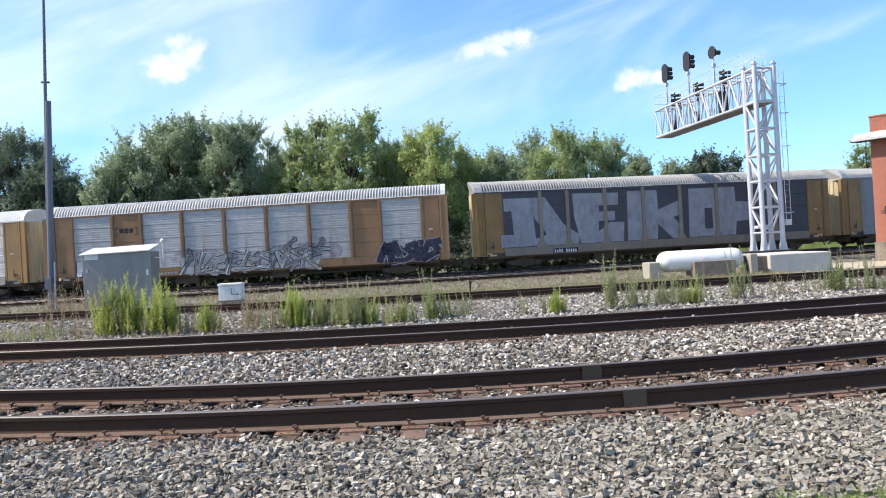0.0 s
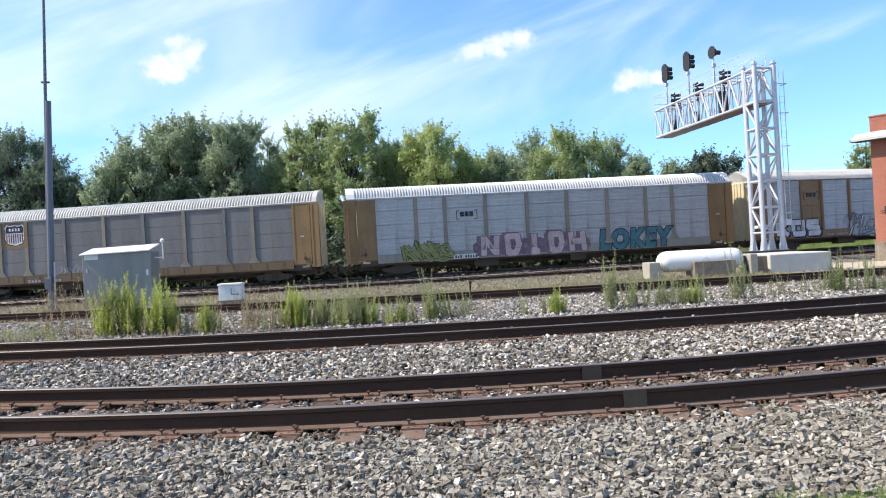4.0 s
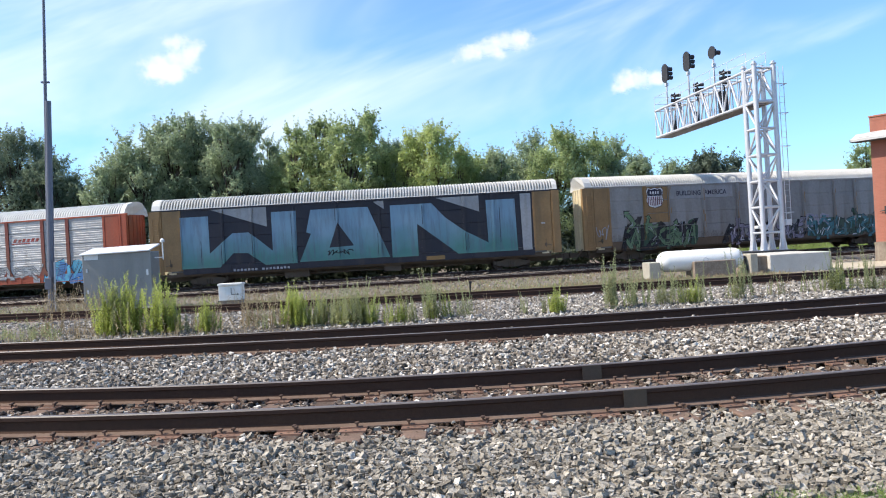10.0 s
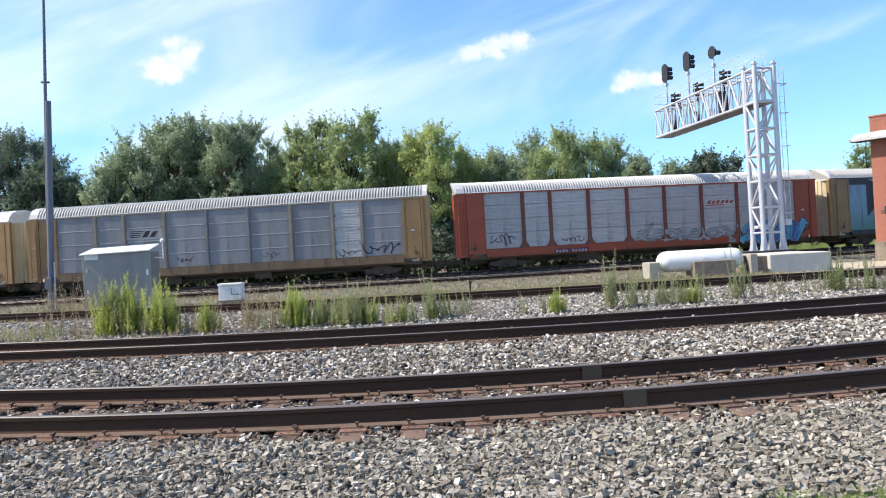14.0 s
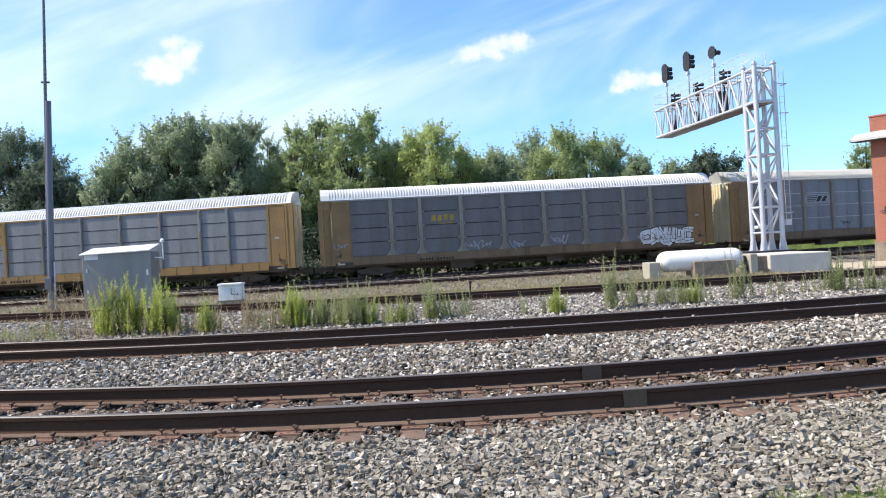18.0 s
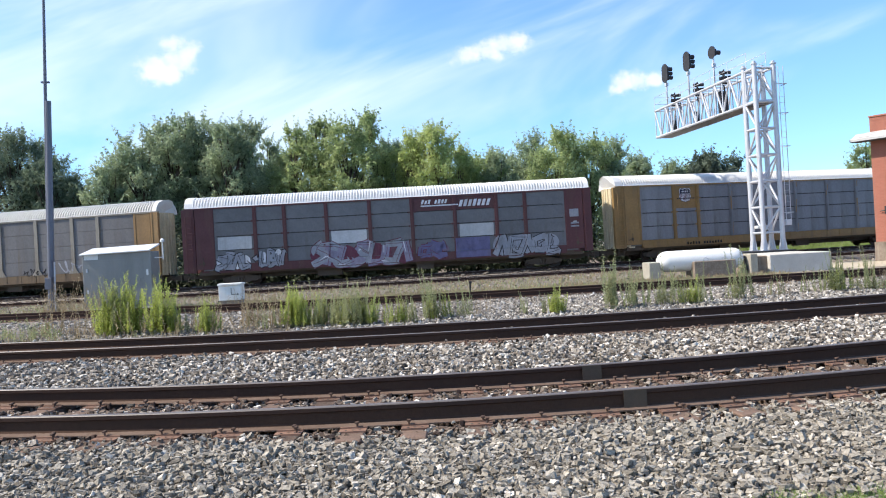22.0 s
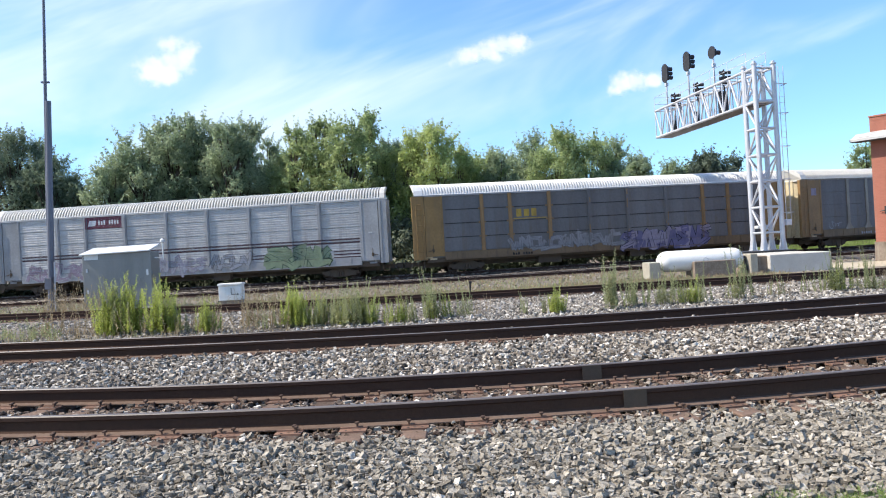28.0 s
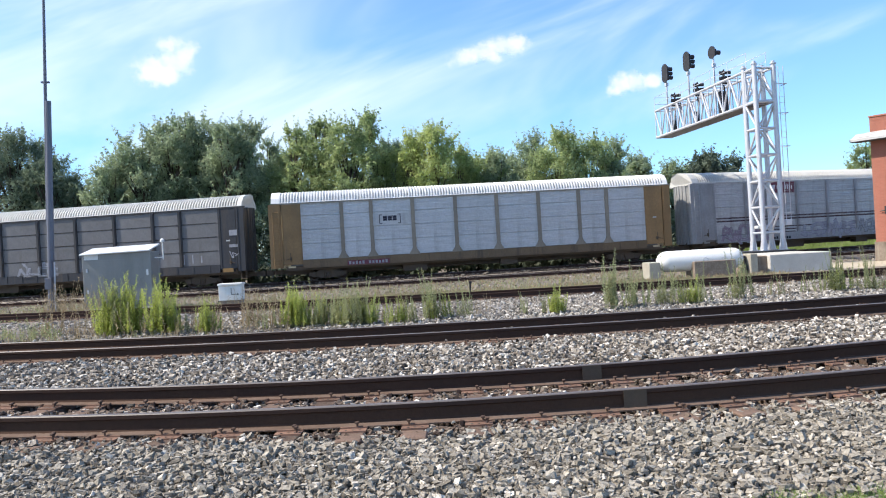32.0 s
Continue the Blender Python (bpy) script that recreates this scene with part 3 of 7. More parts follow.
# ---- gas tank on concrete cradles ----
def build_tank():
    t = thing("gas_tank", pose(11.95, 37.0, -0.48, 0, 0, 2), "white horizontal steel gas tank resting on concrete cradles", "gas tank")
    prof = [(0.0, -2.02), (0.2, -2.0), (0.36, -1.9), (0.46, -1.72), (0.49, -1.55), (0.49, 1.55), (0.46, 1.72), (0.36, 1.9), (0.2, 2.0), (0.0, 2.02)]
    m = Matrix.Translation((0, 0, 0.62)) @ Matrix.Rotation(radians(90), 4, "Y")
    part("shell", lathe(bm_new(), prof, 28, m, caps=False), M_WHITE, t, smooth=True)
    for x in (0.05, 0.95):
        loop = bm_new()
        for k in range(8):
            a, b = math.pi * k / 8, math.pi * (k + 1) / 8
            bar(loop, (x + 0.14 * math.cos(a), -0.64, 0.57 + 0.16 * math.sin(a)), (x + 0.14 * math.cos(b), -0.64, 0.57 + 0.16 * math.sin(b)), 0.014, 5)
        part("lifting_loop", loop, M_GALV, t)
    for x0, x1, y0, top in ((-2.58, -2.06, -0.62, 0.64), (-0.52, 1.42, -0.72, 0.72), (2.15, 2.5, -0.6, 0.78)):
        part("cradle", box(bm_new(), x0, y0, -0.2, x1, 0.5, top if x0 != -0.52 else 0.58), M_CONC_OLD if -1 < x0 < 2 else M_CONC_WORN, t, bevel=0.03)
    bm = bm_new()
    bar(bm, (2.0, -0.1, 0.62), (2.12, -0.1, 0.62), 0.08, 10)
    bar(bm, (2.08, -0.1, 0.62), (2.12, -0.3, 0.1), 0.03, 8)
    bar(bm, (2.12, -0.3, 0.1), (2.1, -0.3, -0.1), 0.03, 8)
    bar(bm, (1.75, -0.05, 1.02), (1.95, -0.15, 0.75), 0.03, 8)
    part("valve_pipe", bm, M_BLACK, t)


build_tank()


# ---- mast ----
def build_mast():
    M_MAST = mat("mast_grey_paint", (0.17, 0.18, 0.22), 0.5, 0.2, col2=(0.12, 0.12, 0.15), scale=1.5, amount=0.6, dirt_amt=0.2)
    g = thing("radio_mast", pose(-18.62, 37.4, -0.5, 0, 2.2, 0), "tall grey steel mast with a thin top section", "mast")
    bm = lathe(bm_new(), [(0.15, 0), (0.15, 4.5), (0.135, 9.9)], 14)
    part("lower_pole", bm, M_MAST, g, smooth=False)
    bm = lathe(bm_new(), [(0.075, 4.0), (0.075, 11.0), (0.05, 17.5)], 10, Matrix.Translation((-0.11, -0.02, 0)))
    part("upper_pole", bm, M_MAST, g)
    part("clamp", box(bm_new(), -0.3, -0.06, 10.75, 0.08, 0.06, 10.83), M_MAST, g)
    bm = box(bm_new(), -0.26, -0.26, -0.1, 0.26, 0.26, 0.05)
    part("foot_plate", bm, M_MAST, g)
    part("conduit", bar(bm_new(), (0.2, -0.08, 0), (0.2, -0.08, 2.3), 0.04, 8), M_GALV, g)
    part("switch_box", box(bm_new(), -0.2, -0.26, 1.0, 0.12, -0.12, 1.55), M_MAST, g, bevel=0.015)


build_mast()


# ---- equipment cabinet and small box ----
def build_cabinet():
    M_CAB = mat("cabinet_aluminium", (0.30, 0.295, 0.285), 0.42, 0.35, col2=(0.19, 0.186, 0.18), scale=0.8, fine=20, amount=0.6, streak=0.2, dirt=(0.3, 0.28, 0.26), dirt_amt=0.3)
    M_CABT = mat("cabinet_roof", (0.74, 0.75, 0.75), 0.35, 0.2, col2=(0.62, 0.62, 0.62), scale=1.5, amount=0.4)
    g = thing("signal_cabinet", pose(-16.07, 35.2, -0.5, 0, 0, 0), "silver-grey metal trackside equipment cabinet with a white lid", "equipment cabinet")
    part("body", box(bm_new(), 0, 0, 0.05, 3.06, 1.08, 2.5), M_CAB, g, bevel=0.02)
    part("plinth", box(bm_new(), -0.05, -0.05, -0.22, 3.11, 1.13, 0.06), M_CONC, g)
    bm = bm_new()
    v = [bm.verts.new(p) for p in ((-0.06, -0.14, 2.46), (3.08, -0.14, 2.51), (3.10, 1.12, 2.79), (0.02, 1.12, 2.73), (-0.06, -0.14, 2.52), (3.08, -0.14, 2.57), (3.10, 1.12, 2.85), (0.02, 1.12, 2.79))]
    for f in ((0, 1, 2, 3), (4, 5, 6, 7), (0, 1, 5, 4), (1, 2, 6, 5), (2, 3, 7, 6), (3, 0, 4, 7)):
        bm.faces.new([v[i] for i in f])
    part("lid", bm, M_CABT, g, bevel=0.01)
    part("notice", box(bm_new(), 0.1, -0.014, 2.25, 0.72, -0.003, 2.47), M_WHITE, g, "small white notice plate")
    dd = part("door", box(bm_new(), 0.3, -0.012, 0.25, 2.7, -0.002, 2.2), M_CAB, g, bevel=0.004)
    part("handle", box(bm_new(), 2.5, -0.05, 1.15, 2.56, -0.012, 1.35), M_CAB, dd)
    for z in (0.75, 1.7):
        part("hinge", box(bm_new(), 0.17, -0.045, z, 0.24, -0.004, z + 0.16), M_GALV, g)
    part("tag_plate", box(bm_new(), 2.84, -0.014, 1.45, 2.93, -0.003, 1.7), M_WHITE, g, "small white tag")
    bm = bar(bm_new(), (3.44, 0.5, 2.1), (3.44, 0.5, 2.90), 0.03, 8)
    lathe(bm, [(0.04, 2.86), (0.1, 2.90), (0.1, 2.98), (0.03, 3.05)], 12, Matrix.Translation((3.44, 0.5, 0)))
    bar(bm, (3.05, 0.5, 2.2), (3.44, 0.5, 2.2), 0.025, 6)
    part("vent_pipe", bm, M_WHITE, g)

    M_BOX = mat("box_white_plastic", (0.80, 0.80, 0.78), 0.4, col2=(0.66, 0.66, 0.63), scale=2, amount=0.5, dirt=(0.4, 0.38, 0.33), dirt_amt=0.3)
    b = thing("junction_box", pose(-9.78, 33.9, -0.5, 0, 0, 0), "small white trackside junction box with a dark hasp", "junction box")
    part("body", box(bm_new(), 0.07, 0, 0.16, 1.04, 0.6, 0.80), M_BOX, b, bevel=0.02)
    part("lid", box(bm_new(), 0.04, -0.03, 0.80, 1.07, 0.63, 0.9), M_BOX, b, bevel=0.02)
    part("foot", box(bm_new(), 0.12, 0.05, -0.1, 1.0, 0.55, 0.16), M_CONC_OLD, b)
    bm = bar(bm_new(), (0.62, -0.015, 0.4), (0.62, -0.015, 0.7), 0.012, 6)
    bar(bm, (0.62, -0.015, 0.42), (0.9, -0.015, 0.42), 0.012, 6)
    bar(bm, (0.9, -0.015, 0.38), (0.9, -0.015, 0.46), 0.02, 6)
    part("hasp", bm, M_BLACK, b)
    part("conduit", bar(bm_new(), (-0.1, 0.2, -0.1), (0.1, 0.2, 0.35), 0.03, 6), M_BLACK, b)


build_cabinet()


# ---- brick building ----
def build_brick_house():
    M_BRICK = mat("red_brick", (0.40, 0.16, 0.112), 0.9, col2=(0.33, 0.127, 0.09), scale=1.2, fine=30, amount=0.6, bump=0.2, bump_scale=30, obj=0.05, island=0.05)
    M_MORT = mat("mortar", (0.39, 0.175, 0.125), 0.95, col2=(0.28, 0.15, 0.11), scale=4, amount=0.6)
    M_EAVE = mat("eave_slates", (0.56, 0.56, 0.55), 0.6, col2=(0.40, 0.40, 0.40), scale=3, amount=0.7)
    M_SOFFIT = mat("eave_soffit", (0.10, 0.09, 0.085), 0.8, scale=2, amount=0.5)
    g = thing("brick_building", pose(22.75, 41.6, -0.5, 0, 0, 35), "red brick railway building with a pale overhanging eave and parapet", "building")
    part("wall_core", box(bm_new(), 0.007, -9.0, 0.9, 9.0, -0.007, 7.45), M_MORT, g)
    part("plinth", box(bm_new(), -0.08, -9.1, -0.3, 9.1, 0.05, 0.9), M_CONC_OLD, g, bevel=0.03)
    out, low, high = 0.72, 6.28, 6.66
    # rows of slates on the skirt roof, along the front and round the end
    for k in range(4):
        a, b = k / 4, (k + 1) / 4
        x0, x1 = -out * (1 - a), -out * (1 - b) + 0.02
        z0, z1 = low + (high - low) * a + 0.02, low + (high - low) * b + 0.02
        row = bm_new()
        y = -10.0
        while y < out * (1 - a) - 0.05:
            e = min(y + 0.28, out * (1 - a))
            v = [row.verts.new(p) for p in ((x0, y, z0), (x0, e, z0), (x1, e, z1), (x1, y, z1), (x0, y, z0 + 0.035), (x0, e, z0 + 0.035), (x1, e, z1 + 0.012), (x1, y, z1 + 0.012))]
            for f in ((0, 1, 2, 3), (4, 5, 6, 7), (0, 1, 5, 4), (1, 2, 6, 5), (2, 3, 7, 6), (3, 0, 4, 7)):
                row.faces.new([v[i] for i in f])
            y += 0.29
        tagged(part("slate_row", row, M_EAVE, g, "pale grey slates of the skirt roof"), kind="stuff")
    sof = bm_new()
    v = [sof.verts.new(p) for p in ((-out, -10, low - 0.06), (-out, out, low - 0.06), (0.0, out, low - 0.06), (0.0, -10, low - 0.06), (-out, -10, low + 0.015), (-out, out, low + 0.015), (0.0, out, high), (0.0, -10, high))]
    for f in ((0, 1, 2, 3), (4, 5, 6, 7), (0, 1, 5, 4), (1, 2, 6, 5), (2, 3, 7, 6), (3, 0, 4, 7)):
        sof.faces.new([v[i] for i in f])
    part("eave", sof, M_EAVE, g)
    part("soffit", box(bm_new(), -out + 0.03, -10, low - 0.09, 0.0, out - 0.03, low - 0.063), M_SOFFIT, g, "dark underside of the eave")
    part("coping", box(bm_new(), -0.04, -9.05, 7.45, 9.05, 0.02, 7.52), M_BRICK, g)
    rng = random.Random(5)
    brick = mesh_of("brick", box(bm_new(), 0, -0.205, 0, 0.1, 0, 0.065), M_BRICK)
    bm = bm_new()
    row, z, made = 0, 0.92, 0
    while z < 7.4:
        for i in range(20):
            y = -0.01 - i * 0.213 - (0.107 if row % 2 else 0)
            if i < 3 and made < 240 and z < 6.0:
                part("brick", brick, None, g, at=pose(rng.uniform(-0.003, 0.003), y, z))
                made += 1
            else:
                box(bm, rng.uniform(-0.003, 0.003), y - 0.205, z, 0.1, y, z + 0.065)
        z += 0.073
        row += 1
    tagged(part("brickwork", bm, M_BRICK, g), kind="stuff")
    # black bars and box added in the shape of a mast's shadow on the brick
    part("downpipe", bar(bm_new(), (-0.08, -0.75, 0.1), (-0.08, -0.75, 2.9), 0.05, 8), M_BLACK, g)
    bm = box(bm_new(), -0.14, -0.9, 2.35, -0.02, -0.6, 2.75)
    bar(bm, (-0.08, -0.35, 2.5), (-0.08, -1.1, 2.6), 0.03, 6)
    part("junction_box", bm, M_BLACK, g, "dark cross standing in for a pole's shadow on the wall")


build_brick_house()

# ---- leaves ----
def leaf_mat(name, col, col2, trans=0.35, rough=0.6):
    m = bpy.data.materials.new(name)
    m.use_nodes = True
    n, l = m.node_tree.nodes, m.node_tree.links
    b = n["Principled BSDF"]
    b.inputs["Roughness"].default_value = rough
    b.inputs["Specular IOR Level"].default_value = 0.3
    geo = n.new("ShaderNodeNewGeometry")
    tc = n.new("ShaderNodeTexCoord")
    nz = n.new("ShaderNodeTexNoise")
    nz.inputs["Scale"].default_value = 0.55
    l.new(tc.outputs["Object"], nz.inputs["Vector"])
    add = n.new("ShaderNodeMath")
    add.operation = "MULTIPLY_ADD"
    l.new(geo.outputs["Random Per Island"], add.inputs[0])
    add.inputs[1].default_value = 0.6
    sub = n.new("ShaderNodeMath")
    sub.operation = "MULTIPLY_ADD"
    l.new(nz.outputs["Fac"], sub.inputs[0])
    sub.inputs[1].default_value, sub.inputs[2].default_value = 1.6, -0.6
    l.new(sub.outputs[0], add.inputs[2])
    mx = n.new("ShaderNodeMix")
    mx.data_type = "RGBA"
    mx.inputs[6].default_value, mx.inputs[7].default_value = (*col, 1), (*col2, 1)
    l.new(add.outputs[0], mx.inputs[0])
    l.new(mx.outputs[2], b.inputs["Base Color"])
    t = n.new("ShaderNodeBsdfTranslucent")
    l.new(mx.outputs[2], t.inputs["Color"])
    ms = n.new("ShaderNodeMixShader")
    ms.inputs[0].default_value = trans
    l.new(b.outputs[0], ms.inputs[1])
    l.new(t.outputs[0], ms.inputs[2])
    l.new(ms.outputs[0], n["Material Output"].inputs[0])
    return m


M_LEAF_DARK = leaf_mat("leaf_dark", (0.185, 0.245, 0.16), (0.48, 0.565, 0.36), 0.62)
M_LEAF_MID = leaf_mat("leaf_mid", (0.20, 0.265, 0.12), (0.50, 0.58, 0.28), 0.6)
M_LEAF_LIGHT = leaf_mat("leaf_light", (0.26, 0.33, 0.125), (0.60, 0.67, 0.29), 0.6)
M_LEAF_DEEP = leaf_mat("leaf_deep", (0.12, 0.165, 0.115), (0.30, 0.37, 0.25), 0.55)
M_PINE = leaf_mat("leaf_pine", (0.07, 0.098, 0.075), (0.14, 0.18, 0.125), 0.25)
# undergrowth leaves darkened: the shade below trees and cars is in their colour
M_BUSH = leaf_mat("leaf_undergrowth_shaded", (0.045, 0.062, 0.04), (0.10, 0.125, 0.075), 0.2)
M_WEED = leaf_mat("weed_green", (0.28, 0.34, 0.08), (0.58, 0.64, 0.19), 0.55)
M_WEED2 = leaf_mat("weed_grey_green", (0.23, 0.26, 0.13), (0.44, 0.46, 0.25), 0.5)
M_DRY = leaf_mat("weed_dry", (0.26, 0.20, 0.13), (0.46, 0.38, 0.24), 0.35)
M_STRAW = leaf_mat("straw_grass", (0.36, 0.36, 0.15), (0.52, 0.50, 0.26), 0.4)
M_GRASS = leaf_mat("grass_blade", (0.19, 0.27, 0.07), (0.37, 0.47, 0.17), 0.4)


def leaf_cloud(rng, centres, radii, count, size, squash=0.85, shell=0.7):
    """Pointed leaves spread through and on lobes; returns verts and faces."""
    c, r = np.array(centres), np.array(radii)
    pick = rng.choice(len(c), count, p=r ** 2 / np.sum(r ** 2))
    d = rng.normal(size=(count, 3))
    d /= np.linalg.norm(d, axis=1)[:, None]
    rad = r[pick] * (shell + (1 - shell) * rng.random(count)) * (0.8 + 0.35 * rng.random(count))
    p = c[pick] + d * rad[:, None] * np.array([1, 1, squash])
    nrm = d * 0.9 + rng.normal(size=(count, 3)) * 0.5 + np.array([0, 0, 0.45])
    nrm /= np.linalg.norm(nrm, axis=1)[:, None]
    up = rng.normal(size=(count, 3)) + np.array([0, 0, -0.3])
    a = np.cross(nrm, up)
    a /= np.linalg.norm(a, axis=1)[:, None] + 1e-9
    b = np.cross(nrm, a)
    s = size * (0.55 + 0.9 * rng.random(count))[:, None]
    v = np.stack([p - a * s * 0.8 - b * s * 0.42, p - a * s * 0.7 + b * s * 0.45, p + a * s * 1.1], 1).reshape(-1, 3)
    return v, np.arange(count * 3).reshape(-1, 3)


def build_tree(x, y, height, width, material, seed, label, leaves=4200, size=0.2, base=0.18, sparse=False):
    rng = np.random.default_rng(seed)
    z0 = ground_z(x, y) - 0.1
    t = thing("tree", pose(x, y, z0), label, "tree", "trees behind the railway")
    lobes, radii, limbs = [], [], []
    trunk_top = height * 0.72
    n = 62 if not sparse else 22
    low = height * base
    for i in range(n):
        k = (i + 0.5) / n
        env = width * math.sqrt(max(0.03, 1 - ((k - 0.42) / 0.62) ** 2)) * (0.85 + 0.3 * rng.random())
        rr = min(width * 0.42, env * 0.6) * (0.45 + 0.6 * rng.random())
        ang = rng.random() * 6.283 + i * 2.4
        off = max(0.0, env * 1.15 - rr * 0.7) * rng.random() ** 0.35
        p = (off * math.cos(ang), off * math.sin(ang), min(low + k * (height - low), height - rr * 0.72))
        lobes.append(p)
        radii.append(rr)
        limbs.append(p)
    # leafy shoots stand out from the lobes and break the outline
    tips, tip_r = [], []
    for i in range(150 if not sparse else 60):
        j = int(rng.integers(n // 4, n))
        d = rng.normal(size=3)
        d[2] = abs(d[2]) * 0.8 + 0.25
        d /= np.linalg.norm(d)
        at = np.array(lobes[j]) + d * radii[j] * 0.85
        reach = 0.14 + 0.24 * rng.random()
        for k in range(4):
            tips.append(tuple(at + d * reach * k + np.array([0, 0, 0.10 * k])))
            tip_r.append(0.34 - 0.06 * k)
    v, f = leaf_cloud(rng, lobes, radii, int(leaves * 2.0), size * 0.66, 0.85, 0.62)
    v2, f2 = leaf_cloud(rng, tips, tip_r, int(leaves * 1.0), size * 0.55, 1.2, 0.1)
    v, f = np.concatenate([v, v2]), np.concatenate([f, f2 + len(v)])
    me = mesh_np("crown", v, f, material)
    ob = new("crown", me)
    ob.parent = t
    bm = bm_new()
    r0 = 0.02 * height
    pts = [(0, 0, 0), (0.1, 0.05, height * 0.25), (-0.05, 0.1, height * 0.5), (0.05, 0, trunk_top)]
    for i in range(3):
        bar(bm, pts[i], pts[i + 1], r0 * (1 - 0.27 * i), 8, r0 * (1 - 0.27 * (i + 1)))
    part("trunk", bm, M_BARK, t)
    bm = bm_new()
    for p in limbs:
        a = Vector((0, 0, max(height * 0.15, p[2] * 0.62)))
        mid = a.lerp(Vector(p), 0.55) + Vector((0, 0, -0.2))
        bar(bm, a, mid, r0 * 0.4, 5, r0 * 0.25)
        bar(bm, mid, p, r0 * 0.25, 5, r0 * 0.08)
    tagged(part("branchwork", bm, M_BARK, t), kind="stuff")
    return t


DARK, MID, LIGHT = "dense dark green broadleaf tree with an uneven crown", "green leafy tree with sunlit patches", "yellow-green leafy tree in full leaf"
WOOD_WEST = [  # x, y, height, half width, leaves
    (-43.5, 77, 14.9, 2.6, M_LEAF_DEEP), (-41.0, 76, 15.2, 3.4, M_LEAF_DEEP), (-38.4, 78, 14.6, 2.7, M_LEAF_DEEP), (-36.6, 74, 12.4, 2.0, M_LEAF_DEEP), (-34.8, 75, 10.9, 1.6, M_LEAF_DEEP),
    (-31.9, 80, 12.8, 2.2, M_LEAF_DARK), (-29.8, 72, 11.1, 2.1, M_LEAF_DARK),
    (-27.8, 74, 14.2, 2.9, M_LEAF_DARK), (-26.4, 79, 14.6, 2.3, M_LEAF_DARK), (-25.2, 75, 15.2, 3.4, M_LEAF_DARK),
    (-23.1, 76, 15.9, 3.0, M_LEAF_DARK), (-20.9, 77, 14.9, 2.3, M_LEAF_DARK), (-19.3, 73, 14.5, 2.7, M_LEAF_DARK),
]
WOOD_MIDDLE = [  # x, y, height, half width, leaves
    (-18.0, 75, 14.9, 2.4, M_LEAF_DARK), (-17.2, 80, 13.8, 1.7, M_LEAF_DARK), (-16.4, 82, 12.7, 1.9, M_LEAF_DARK),
    (-13.5, 74, 14.0, 2.1, M_LEAF_MID), (-11.3, 75, 14.6, 2.7, M_LEAF_MID), (-8.4, 73, 13.9, 2.6, M_LEAF_MID),
    (-6.2, 76, 15.3, 2.1, M_LEAF_MID), (-4.5, 78, 12.8, 1.9, M_LEAF_DARK), (-4.3, 82, 12.6, 2.2, M_LEAF_MID),
    (-2.5, 75, 12.8, 1.8, M_LEAF_LIGHT), (-0.3, 74, 13.3, 2.6, M_LEAF_LIGHT), (1.7, 76, 11.5, 2.0, M_LEAF_LIGHT),
]
WOOD_EAST = [  # x, y, height, half width, leaves
    (3.2, 82, 10.7, 1.9, M_LEAF_DARK), (4.2, 78, 10.5, 2.2, M_LEAF_MID), (5.8, 77, 11.1, 1.8, M_LEAF_DARK),
    (7.6, 82, 11.1, 2.0, M_LEAF_DARK), (9.3, 80, 12.9, 1.7, M_LEAF_DARK), (11.1, 75, 12.1, 3.2, M_LEAF_MID),
    (14.5, 76, 11.5, 2.7, M_LEAF_MID), (17.1, 78, 11.4, 1.6, M_LEAF_DARK), (19.9, 84, 9.7, 1.7, M_LEAF_DARK),
    (20.8, 82, 10.4, 1.5, M_LEAF_DARK), (24.6, 84, 9.5, 1.6, M_LEAF_DARK), (26.9, 86, 9.3, 1.5, M_LEAF_MID),
    (51.3, 95, 11.4, 1.8, M_LEAF_MID),
]
LEAF_LABEL = {M_LEAF_DARK.name: DARK, M_LEAF_DEEP.name: DARK, M_LEAF_MID.name: MID, M_LEAF_LIGHT.name: LIGHT}
for n, (x, y, h, w, m) in enumerate(WOOD_WEST + WOOD_MIDDLE + WOOD_EAST):
    lab = LEAF_LABEL[m.name]
    build_tree(x, y, h - 0.95, w * 1.12, m, 100 + n, lab, leaves=int(3900 + 600 * w * w), base=0.05)
build_tree(28.6, 84, 9.3, 2.5, M_PINE, 77, "dark spreading pine with a flat top", leaves=3600, size=0.26, base=0.45)
build_tree(32.2, 86, 9.3, 1.5, M_PINE, 78, "dark spreading pine with a flat top", leaves=1500, size=0.26, base=0.4, sparse=True)


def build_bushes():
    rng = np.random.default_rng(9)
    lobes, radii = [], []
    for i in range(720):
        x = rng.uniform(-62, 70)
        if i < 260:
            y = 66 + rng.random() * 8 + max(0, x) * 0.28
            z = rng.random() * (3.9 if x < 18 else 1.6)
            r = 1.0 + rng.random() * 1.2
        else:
            # dark strip added behind the train to close the bright view under its cars
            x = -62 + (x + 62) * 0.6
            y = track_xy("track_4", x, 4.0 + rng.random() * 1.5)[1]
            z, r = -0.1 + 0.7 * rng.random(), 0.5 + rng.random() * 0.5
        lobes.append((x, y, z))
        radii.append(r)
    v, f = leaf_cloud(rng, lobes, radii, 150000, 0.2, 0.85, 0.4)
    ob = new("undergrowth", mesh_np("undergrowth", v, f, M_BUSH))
    tagged(ob, "dense green undergrowth below the trees and behind the train, darkened for shade", "bushes", kind="stuff")


build_bushes()


